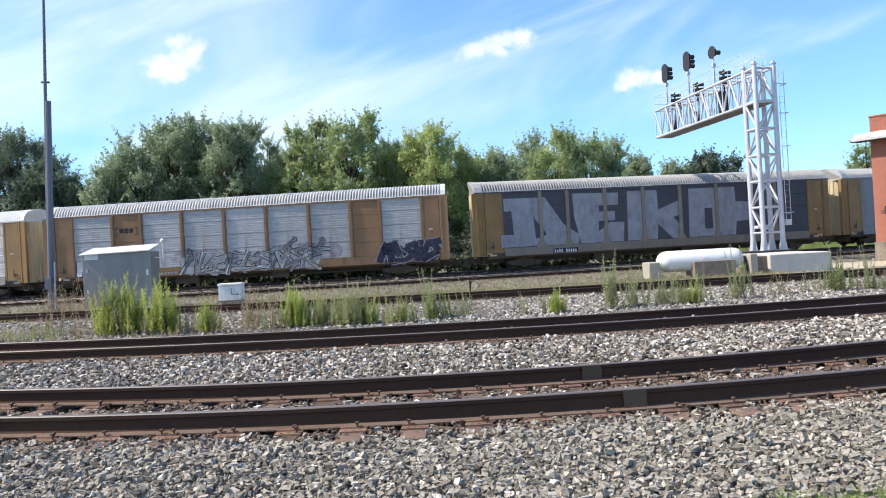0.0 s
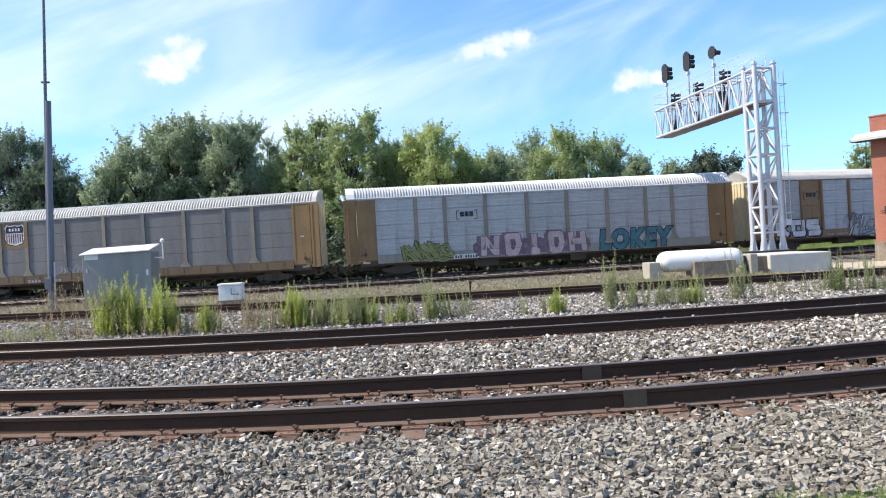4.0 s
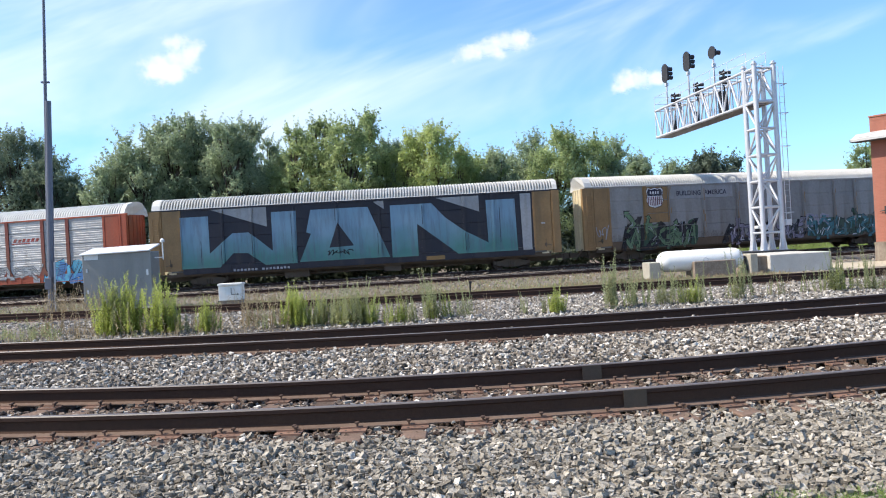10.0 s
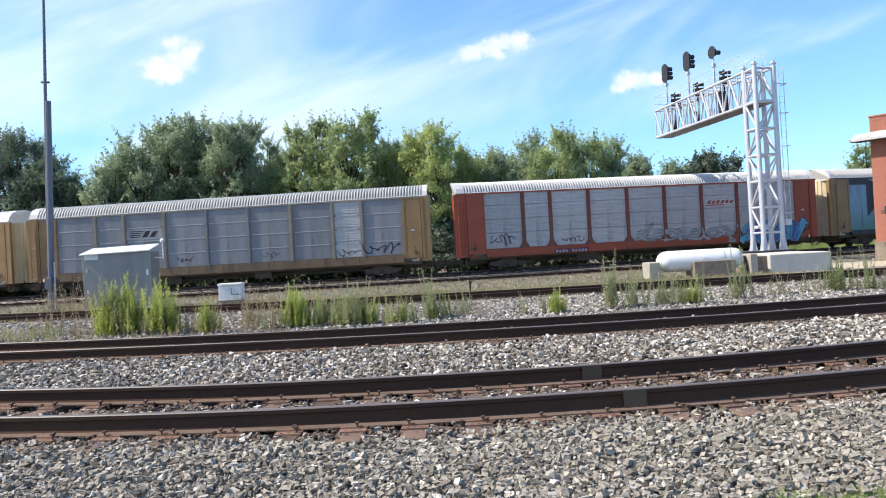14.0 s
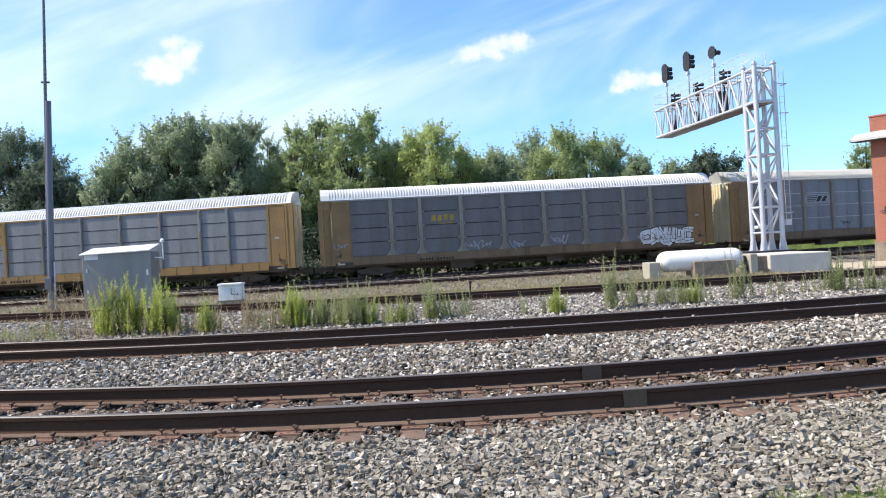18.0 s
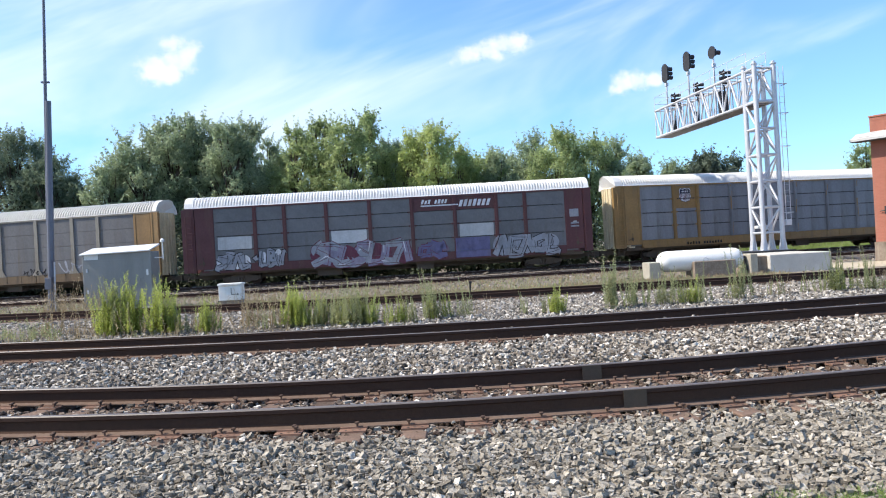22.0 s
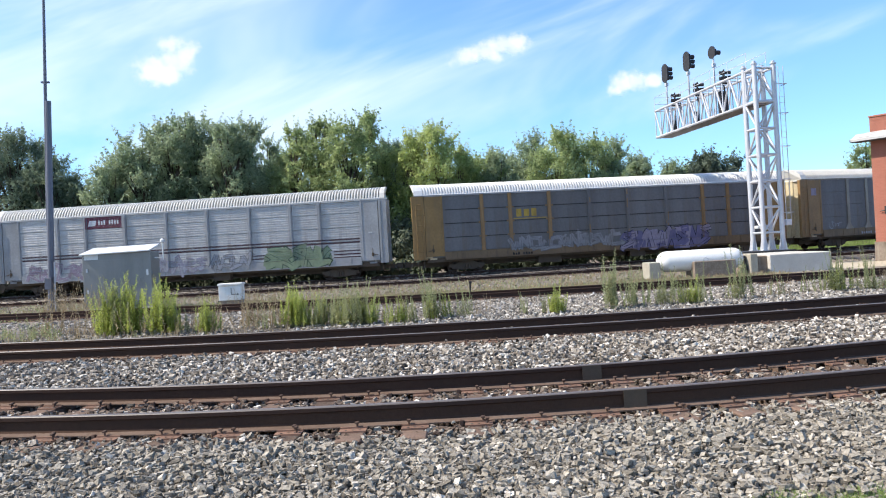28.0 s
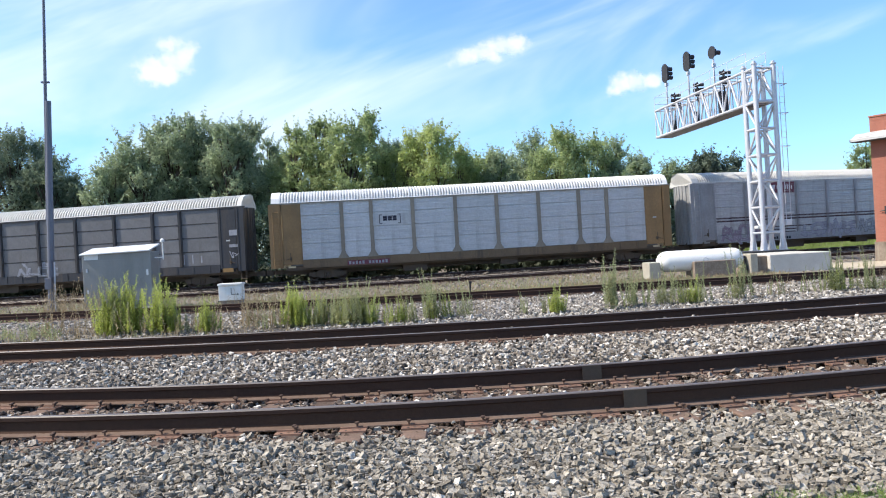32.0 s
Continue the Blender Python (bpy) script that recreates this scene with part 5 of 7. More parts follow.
# shared meshes of a car
def panel_mesh(w, ribbed):
    pts = []
    z = Z_PAN
    if ribbed:
        n = 24
        step = (Z_EAVE - 0.02 - Z_PAN) / n
        for i in range(n):
            deep = 0.055 if i in (6, 12, 18) else 0.008
            a = Z_PAN + i * step
            pts += [(-1.50, a), (-1.50, a + step * 0.6), (-1.50 + deep, a + step * 0.68), (-1.50 + deep, a + step * 0.94)]
        pts.append((-1.50, Z_EAVE - 0.02))
    else:
        for i in range(4):
            a, b = Z_PAN + i * 0.875, Z_PAN + (i + 1) * 0.875 - 0.02
            pts += [(-1.50, a), (-1.50, b - 0.012), (-1.478, b)]
        pts.append((-1.50, Z_EAVE - 0.02))
    bm = bm_new()
    row = [[bm.verts.new((x, y, z)) for y, z in pts] for x in (-w / 2, w / 2)]
    for i in range(len(pts) - 1):
        bm.faces.new((row[0][i], row[1][i], row[1][i + 1], row[0][i + 1]))
    for r in row:
        v = bm.verts.new((r[0].co.x, -1.42, Z_PAN))
        u = bm.verts.new((r[0].co.x, -1.42, Z_EAVE - 0.02))
        bm.faces.new([v] + r + [u])
    return mesh_of("side_panel", bm, M_ALU)


EDGES = (-11.4,) + POSTS + (11.4,)
WIDTHS = [round(b - a, 2) for a, b in zip(EDGES, EDGES[1:])]
PANELS = {(w, r): panel_mesh(w, r) for w in set(WIDTHS) for r in (True, False)}


def post_mesh(gusset):
    w = 0.12
    out = [(-w, Z_EAVE), (-w, 2.0), (-w if not gusset else -0.17, 1.85), (-w if not gusset else -0.36, Z_PAN), (-w if not gusset else -0.36, Z_PAN - 0.04),
           (w if not gusset else 0.36, Z_PAN - 0.04), (w if not gusset else 0.36, Z_PAN), (w if not gusset else 0.17, 1.85), (w, 2.0), (w, Z_EAVE)]
    bm = prism(bm_new(), out, -1.57, -1.45)
    if not gusset:
        box(bm, -0.05, -1.60, Z_PAN, 0.05, -1.565, Z_EAVE - 0.05)
    return mesh_of("post", bm, M_ALU)


POST = {True: post_mesh(True), False: post_mesh(False)}


def roof_mesh(deep):
    prof = [(-1.53, 5.08), (-1.53, 5.17), (-1.40, 5.46), (-1.14, 5.72), (-0.6, 5.89), (0, 5.95)]
    prof = prof + [(-y, z) for y, z in prof[-2::-1]]
    n = len(prof)
    per = 0.185
    xs, hi = [], []
    x = -HALF + 0.5
    while x < HALF - 0.5:
        xs += [x, x + per * 0.38, x + per * 0.46, x + per * 0.92]
        hi += [1, 1, 0, 0]
        x += per
    verts = []
    for x, h in zip(xs, hi):
        for k, (y, z) in enumerate(prof):
            d = 0.0 if h or k in (0, 1, n - 1, n - 2) else deep
            verts.append((x, y * (1 - d * 0.8), z - d * (0.25 if abs(y) < 0.8 else 0.9)))
    faces = [(i * n + k, (i + 1) * n + k, (i + 1) * n + k + 1, i * n + k + 1) for i in range(len(xs) - 1) for k in range(n - 1)]
    return mesh_np("roof", np.array(verts), np.array(faces), M_WHITE)


ROOF = {False: roof_mesh(0.11), True: roof_mesh(0.17)}


def roof_end_mesh(s):
    prof = [(-1.53, 5.06), (-1.53, 5.17), (-1.40, 5.47), (-1.14, 5.73), (-0.6, 5.90), (0, 5.96), (0.6, 5.90), (1.14, 5.73), (1.40, 5.47), (1.53, 5.17), (1.53, 5.06)]
    bm = bm_new()
    a = [bm.verts.new((s * (HALF - 0.5), y, z)) for y, z in prof]
    b = [bm.verts.new((s * (HALF - (0.18 if s > 0 else 0.02) - 0.62 * max(0.0, y / 1.53) ** 2), y, z)) for y, z in prof]
    for i in range(len(prof) - 1):
        bm.faces.new((a[i], a[i + 1], b[i + 1], b[i]))
    bm.faces.new(b)
    bm.faces.new(a[::-1])
    return mesh_of("roof_end", bm, M_WHITE)


ROOF_END = {s: roof_end_mesh(s) for s in (-1, 1)}


def end_meshes(s):
    a = box(bm_new(), s * 11.4, -1.53, 1.3, s * 12.6, -1.40, Z_EAVE)
    box(a, s * 11.46, -1.55, 1.3, s * 11.56, -1.53, Z_EAVE)
    # the side runs on past the door at the hand-brake end
    c = box(bm_new(), s * 12.64, -1.56, 1.12, s * (13.43 if s < 0 else 13.16), -1.34, Z_EAVE)
    box(c, s * 12.72, -1.585, 1.2, s * 12.78, -1.56, Z_EAVE)
    def bow(y):
        """The end doors are rounded in plan."""
        return 13.08 - 1.0 * (1 - math.sqrt(1 - min(0.98, abs(y) / 1.42) ** 2))
    plan = [(11.9, -1.38)]
    for i in range(9):
        y = -1.38 + i * 0.306
        plan += [(bow(y), y), (bow(y + 0.18), y + 0.18), (bow(y + 0.2) + 0.05, y + 0.2), (bow(y + 0.29) + 0.05, y + 0.29)]
    plan += [(bow(1.38), 1.38), (11.9, 1.38)]
    d = bm_new()
    low, high = [[d.verts.new((s * x, y, z)) for x, y in plan] for z in (1.1, Z_EAVE)]
    d.faces.new(low)
    d.faces.new(high[::-1])
    for i in range(len(plan)):
        j = (i + 1) % len(plan)
        d.faces.new((low[i], low[j], high[j], high[i]))
    l = bm_new()
    for x in (12.8, 13.18):
        bar(l, (s * x, -1.62, 1.15), (s * x, -1.62, 4.7), 0.02, 5)
    for i in range(11):
        bar(l, (s * 12.8, -1.62, 1.3 + i * 0.33), (s * 13.18, -1.62, 1.3 + i * 0.33), 0.018, 5)
    for z in (1.4, 3.0, 4.6):
        bar(l, (s * 12.99, -1.62, z), (s * 12.99, -1.55, z), 0.02, 5)
    return [mesh_of(n, m, M_ALU) for n, m in (("end_panel", a), ("corner_post", c), ("end_door", d), ("ladder", l))]


ENDS = {s: end_meshes(s) for s in (-1, 1)}


def latch_mesh(s):
    """Door latch with its lever, low on the end panel."""
    bm = box(bm_new(), s * 12.08, -1.57, 1.58, s * 12.22, -1.53, 1.78)
    bar(bm, (s * 12.16, -1.6, 1.5), (s * 12.16, -1.6, 2.05), 0.018, 6)
    bar(bm, (s * 12.16, -1.6, 1.7), (s * 12.5, -1.6, 1.62), 0.022, 6)
    return mesh_of("door_latch", bm, M_UNDER)


def stirrup_mesh(s):
    bm = bm_new()
    for x in (12.8, 13.18):
        bar(bm, (s * x, -1.5, 1.2), (s * x, -1.52, 0.62), 0.018, 5)
    bar(bm, (s * 12.8, -1.52, 0.62), (s * 13.18, -1.52, 0.62), 0.02, 5)
    return mesh_of("stirrup_step", bm, M_UNDER)


LATCH = {s: latch_mesh(s) for s in (-1, 1)}
STIRRUP = {s: stirrup_mesh(s) for s in (-1, 1)}


def sill_mesh():
    out = [(-11.4, Z_PAN - 0.02), (-11.4, Z_SILL + 0.06), (-10.9, Z_SILL), (10.9, Z_SILL), (11.4, Z_SILL + 0.06), (11.4, Z_PAN - 0.02)]
    bm = prism(bm_new(), out, -1.56, -1.3)
    for i in range(20):
        x = -10.6 + i * 1.12
        box(bm, x, -1.58, Z_SILL + 0.05, x + 0.05, -1.56, Z_PAN - 0.05)
    box(bm, -11.4, -1.6, Z_SILL, 11.4, -1.56, Z_SILL + 0.035)
    return mesh_of("sill", bm, M_ALU)


SILL = sill_mesh()
TOP_RAIL = mesh_of("top_rail", box(bm_new(), -HALF, -1.55, Z_EAVE - 0.03, HALF, -1.45, Z_EAVE + 0.06), M_ALU)
CORE = mesh_of("inner_body", box(bm_new(), -12.2, -1.40, 1.2, 12.2, 1.42, 5.1), M_ALU)
bm_under = box(bm_new(), -12.6, -0.4, 0.62, 12.6, 0.4, 1.1)
for i in range(9):
    box(bm_under, -8.4 + i * 2.1, -1.3, 0.9, -8.3 + i * 2.1, 1.3, 1.18)
box(bm_under, -5.0, -1.1, 0.5, -3.4, -0.5, 0.95)
box(bm_under, 1.5, -1.2, 0.55, 2.6, -0.7, 0.95)
box(bm_under, -12.5, -1.35, 0.92, 12.5, 1.35, 1.2)
bar(bm_under, (-7.5, -0.9, 0.7), (7.5, -0.9, 0.7), 0.03, 6)
UNDER = mesh_of("underframe", bm_under, M_UNDER)


def coupler_mesh(s):
    bm = box(bm_new(), s * 12.6, -0.12, 0.72, s * 13.6, 0.12, 0.98)
    box(bm, s * 13.55, -0.2, 0.68, s * 13.87, 0.2, 1.02)
    bar(bm, (s * 13.1, -0.5, 1.2), (s * 13.6, -0.35, 0.5), 0.04, 6)
    return mesh_of("coupler", bm, M_UNDER)


COUPLER = {s: coupler_mesh(s) for s in (-1, 1)}
WHEEL_R = 0.37


def truck_meshes():
    bm = bm_new()
    for y in (-1.0, 1.0):
        prism(bm, [(-1.2, 0.34), (-1.2, 0.52), (-0.75, 0.55), (-0.35, 0.72), (0.35, 0.72), (0.75, 0.55), (1.2, 0.52), (1.2, 0.34), (0.9, 0.3), (0.4, 0.16), (-0.4, 0.16), (-0.9, 0.3)], y - 0.09, y + 0.09)
        for x in (-0.875, 0.875):
            box(bm, x - 0.14, y - 0.15, 0.24, x + 0.14, y + 0.15, 0.5)
        for x in (-0.16, 0.0, 0.16):
            bar(bm, (x, y * 1.1, 0.22), (x, y * 1.1, 0.5), 0.065, 8)
    box(bm, -0.25, -1.1, 0.42, 0.25, 1.1, 0.68)
    frame_me = mesh_of("truck", bm, M_UNDER)
    w = bm_new()
    side = Matrix.Rotation(radians(90), 4, "X")
    for y in (-0.75, 0.75):
        s = 1 if y > 0 else -1
        m = Matrix.Translation((0, y, 0)) @ side
        lathe(w, [(0.12, -0.09), (0.14, -0.07), (0.2, -0.03), (0.31, -0.06), (WHEEL_R, -0.065), (WHEEL_R, 0.05), (0.31, 0.045), (0.2, 0.0), (0.13, 0.07)], 20, m)
        for i in range(3):
            a = 2.094 * i
            box(w, -0.03, -0.02, 0.16, 0.03, 0.02, 0.28, Matrix.Translation((0, y - 0.05, 0)) @ Matrix.Rotation(a, 4, "Y"))
    lathe(w, [(0.08, -0.95), (0.08, 0.95)], 10, side)
    return frame_me, mesh_of("wheelset", w, M_WHEEL)


TRUCK, WHEELSET = truck_meshes()
WHEELS = []


def piece(name, mesh, material, parent, at=None, label=""):
    ob = part(name, mesh, None, parent, label, at=at)
    if material is not None:
        ob.material_slots[0].link = "OBJECT"
        ob.material_slots[0].material = material
    return ob


def autorack(label, end, post, sill, panel, roof, ribbed=True, gusset=True, seams=None, special=None, rail=None, deep=True, worn=(), plain=False):
    car = thing("autorack_car", Matrix(), label, "rail car", "cars of the freight train")
    BUILD[car.name] = {"ribbed": None if plain else ribbed, "gusset": gusset}
    piece("inner_body", CORE, P_SMOKE, car)
    piece("underframe", UNDER, None, car)
    piece("roof", ROOF[deep], roof, car)
    piece("top_rail", TOP_RAIL, rail or panel, car)
    piece("sill", SILL, sill, car)
    for i, (a, b) in enumerate(zip(EDGES, EDGES[1:])):
        m, rb = (special or {}).get(i, (panel, ribbed))
        piece("side_panel", PANELS[(round(b - a, 2), rb)], m, car, pose((a + b) / 2, 0, 0))
    for i, x in enumerate(POSTS):
        piece("post", POST[gusset], panel if i in worn else post, car, pose(x, 0, 0))
    for s in (-1, 1):
        piece("roof_end", ROOF_END[s], roof, car)
        for n, me in zip(("end_panel", "corner_post", "end_door", "ladder")[:4 if s < 0 else 3], ENDS[s]):
            piece(n, me, P_DOOR if n == "end_door" and end not in (P_RED, P_MAROON, P_BLACKCAR, P_PALE) else end, car)
        if s > 0:
            part("number_plate", box(bm_new(), 11.92, -1.542, 3.0, 12.16, -1.534, 3.09), P_OFFWHITE, car, "small white plate")
        piece("coupler", COUPLER[s], None, car)
        piece("door_latch", LATCH[s], None, car)
        piece("stirrup_step", STIRRUP[s], None, car)
        t = piece("truck", TRUCK, None, car, pose(s * 9.9, 0, RAIL_LIFT))
        for x in (-0.875, 0.875):
            w = piece("wheelset", WHEELSET, None, t, pose(x, 0, WHEEL_R))
            WHEELS.append((w, len(CARS), x))
    if seams:
        for z in (2.43, 3.31, 4.18):
            bm = bm_new()
            for a, b in zip(EDGES, EDGES[1:]):
                box(bm, a + 0.13, -1.512, z, b - 0.13, -1.503, z + 0.045)
            part("seam", bm, seams, car)
        tabs = bm_new()
        for z in (2.43, 3.31, 4.18):
            for i, x in enumerate(POSTS):
                if i not in worn:
                    for d in (-0.2, 0.2):
                        box(tabs, x + d - 0.05, -1.53, z - 0.03, x + d + 0.05, -1.505, z + 0.07)
        tagged(part("seam_bracket", tabs, post, car), kind="stuff")
    rng = random.Random(len(CARS) + 5)
    for i in worn:
        z, flakes = 1.62, []
        while z < 5.0:
            h = rng.uniform(0.15, 0.9)
            if rng.random() < 0.5:
                a = rng.uniform(-0.11, 0.06)
                flakes.append(rect(POSTS[i] + a, z, POSTS[i] + a + rng.uniform(0.03, 0.10), min(z + h, 5.04), rng.uniform(-0.03, 0.03)))
            z += h
        decal(car, "worn_paint", flakes, post, -1, "flaking remains of the post's paint")
    car.scale = (0.9748, 1.0, 1.0)
    CARS.append(car)
    return car


# ---- painted marks on the car sides ----
BUILD = {}      # how each car is made: ribbed and gusset


def clip_slab(poly, axis, lo, hi):
    """The part of an outline between two values of one coordinate."""
    for edge, sign in ((lo, 1), (hi, -1)):
        out = []
        for i, p in enumerate(poly):
            q = poly[i - 1]
            dp, dq = (p[axis] - edge) * sign, (q[axis] - edge) * sign
            if (dp > 0) != (dq > 0):
                t = dq / (dq - dp)
                out.append((q[0] + (p[0] - q[0]) * t, q[1] + (p[1] - q[1]) * t))
            if dp > 0:
                out.append(p)
        poly = out
        if len(poly) < 3:
            return []
    return poly


def x_bands(info):
    """Stretches along a car's side: from, to and what stands there."""
    out = [(-13.3, -12.64, "corner"), (-12.64, -11.4, "end")]
    x = -11.4
    for i, p in enumerate(POSTS + (11.4,)):
        edge = p - 0.12 if i < len(POSTS) else p
        out.append((x, edge, "panel"))
        if i < len(POSTS):
            out += [(p - 0.12, p + 0.12, "post")] if info["gusset"] else [(p - 0.12, p - 0.05, "post"), (p - 0.05, p + 0.05, "fin"), (p + 0.05, p + 0.12, "post")]
        x = p + 0.12
    return out + [(11.4, 12.64, "end"), (12.64, 13.3, "corner")]


def z_bands(kind, ribbed):
    if kind in ("corner", "end"):
        return [(0.9, 5.2, -1.587 if kind == "corner" else -1.552)]
    out = [(0.9, 1.56, -1.584), (5.07, 5.2, -1.552)]
    if kind in ("post", "fin"):
        return out + [(1.56, 5.07, -1.572 if kind == "post" else -1.602)]
    if ribbed:
        step = (Z_EAVE - 0.02 - Z_PAN) / 24
        for i in range(24):
            a = Z_PAN + i * step
            out += [(a, a + step * 0.64, -1.50), (a + step * 0.68, a + step * 0.96, -1.50 + (0.055 if i in (6, 12, 18) else 0.008))]
        return out
    if ribbed is None:
        return out + [(1.56, 5.07, -1.50)]
    return out + [(Z_PAN + i * 0.875, Z_PAN + (i + 1) * 0.875 - 0.035, -1.50) for i in range(4)]


def decal(car, name, polys, material, layer, label=""):
    """Paint on a car's side: it follows panels, ribs and posts."""
    info = BUILD[car.name]
    verts, faces = [], []
    bands = [(x0, x1, z_bands(kind, info["ribbed"])) for x0, x1, kind in x_bands(info)]
    for i, poly in enumerate(polys):
        lift = 0.003 * (layer + 2) + 0.0002 * (i % 12)
        xs = [p[0] for p in poly]
        for x0, x1, rows in bands:
            if x1 <= min(xs) or x0 >= max(xs):
                continue
            strip = clip_slab(poly, 0, x0, x1)
            if not strip:
                continue
            zs = [p[1] for p in strip]
            for z0, z1, y in rows:
                if z1 <= min(zs) or z0 >= max(zs):
                    continue
                cell = clip_slab(strip, 1, z0, z1)
                cell = [c for k, c in enumerate(cell) if abs(c[0] - cell[k - 1][0]) + abs(c[1] - cell[k - 1][1]) > 1e-5]
                if len(cell) > 2:
                    faces.append(tuple(range(len(verts), len(verts) + len(cell))))
                    verts += [(x, y - lift, z) for x, z in cell]
    me = bpy.data.meshes.new(name)
    me.from_pydata(verts, [], faces)
    me.materials.append(material)
    ob = part(name, me, None, car, label)
    return tagged(ob, kind="stuff") if len(faces) > 1 else ob


def rect(x0, z0, x1, z1, slant=0.0):
    return [(x0, z0), (x1, z0), (x1 + slant, z1), (x0 + slant, z1)]


def stroke(a, b, w, tip=0.0):
    (x0, z0), (x1, z1) = a, b
    d = math.hypot(x1 - x0, z1 - z0) or 1
    ux, uz = (x1 - x0) / d, (z1 - z0) / d
    nx, nz = -uz * w, ux * w
    out = [(x0 + nx - ux * w * 0.4, z0 + nz - uz * w * 0.4), (x0 - nx - ux * w * 0.4, z0 - nz - uz * w * 0.4), (x1 - nx + ux * w * 0.4, z1 - nz + uz * w * 0.4)]
    if tip:
        out.append((x1 + ux * tip, z1 + uz * tip))
    return out + [(x1 + nx + ux * w * 0.4, z1 + nz + uz * w * 0.4)]


def blob(x, z, rx, rz, rng, n=12):
    return [(x + rx * (0.88 + 0.24 * rng.random()) * math.cos(6.283 * i / n), z + rz * (0.88 + 0.24 * rng.random()) * math.sin(6.283 * i / n)) for i in range(n)]


# letter-like skeletons, each a line through a unit cell
FORMS = [[(0, 0), (0.38, 1), (0.8, 0)], [(0.1, 1), (0.05, 0.05), (0.8, 0.1)], [(0.85, 0.95), (0.1, 0.85), (0.8, 0.45), (0.05, 0.05)], [(0, 0.95), (0.28, 0.05), (0.5, 0.75), (0.72, 0.05), (0.95, 1)],
         [(0.1, 0), (0.1, 1), (0.8, 0.78), (0.15, 0.5), (0.9, 0)], [(0.85, 0.9), (0.1, 0.75), (0.1, 0.15), (0.85, 0.1), (0.8, 0.5)], [(0.05, 0.05), (0.1, 1), (0.75, 0.05), (0.8, 1)], [(0.9, 0.95), (0.12, 0.95), (0.1, 0.05), (0.9, 0.05)]]


def ribbon(p, c, q, w0, w1, point=0.0):
    """A curved stroke from p past c to q, as a few quads; it may end in a point."""
    rows = []
    for k in range(6):
        t = k / 5
        x = (1 - t) ** 2 * p[0] + 2 * t * (1 - t) * c[0] + t * t * q[0]
        z = (1 - t) ** 2 * p[1] + 2 * t * (1 - t) * c[1] + t * t * q[1]
        dx = 2 * (1 - t) * (c[0] - p[0]) + 2 * t * (q[0] - c[0])
        dz = 2 * (1 - t) * (c[1] - p[1]) + 2 * t * (q[1] - c[1])
        d = math.hypot(dx, dz) or 1
        w = w0 + (w1 - w0) * t
        rows.append(((x - dz / d * w, z + dx / d * w), (x + dz / d * w, z - dx / d * w), (dx / d, dz / d), (x, z)))
    out = [[a[0], a[1], b[1], b[0]] for a, b in zip(rows, rows[1:])]
    (l, r, d, m) = rows[-1]
    if point:
        wide = [(m[0] + (l[0] - m[0]) * 1.9, m[1] + (l[1] - m[1]) * 1.9), (m[0] + (r[0] - m[0]) * 1.9, m[1] + (r[1] - m[1]) * 1.9)]
        out.append([wide[0], wide[1], (m[0] + d[0] * point, m[1] + d[1] * point)])
    return out


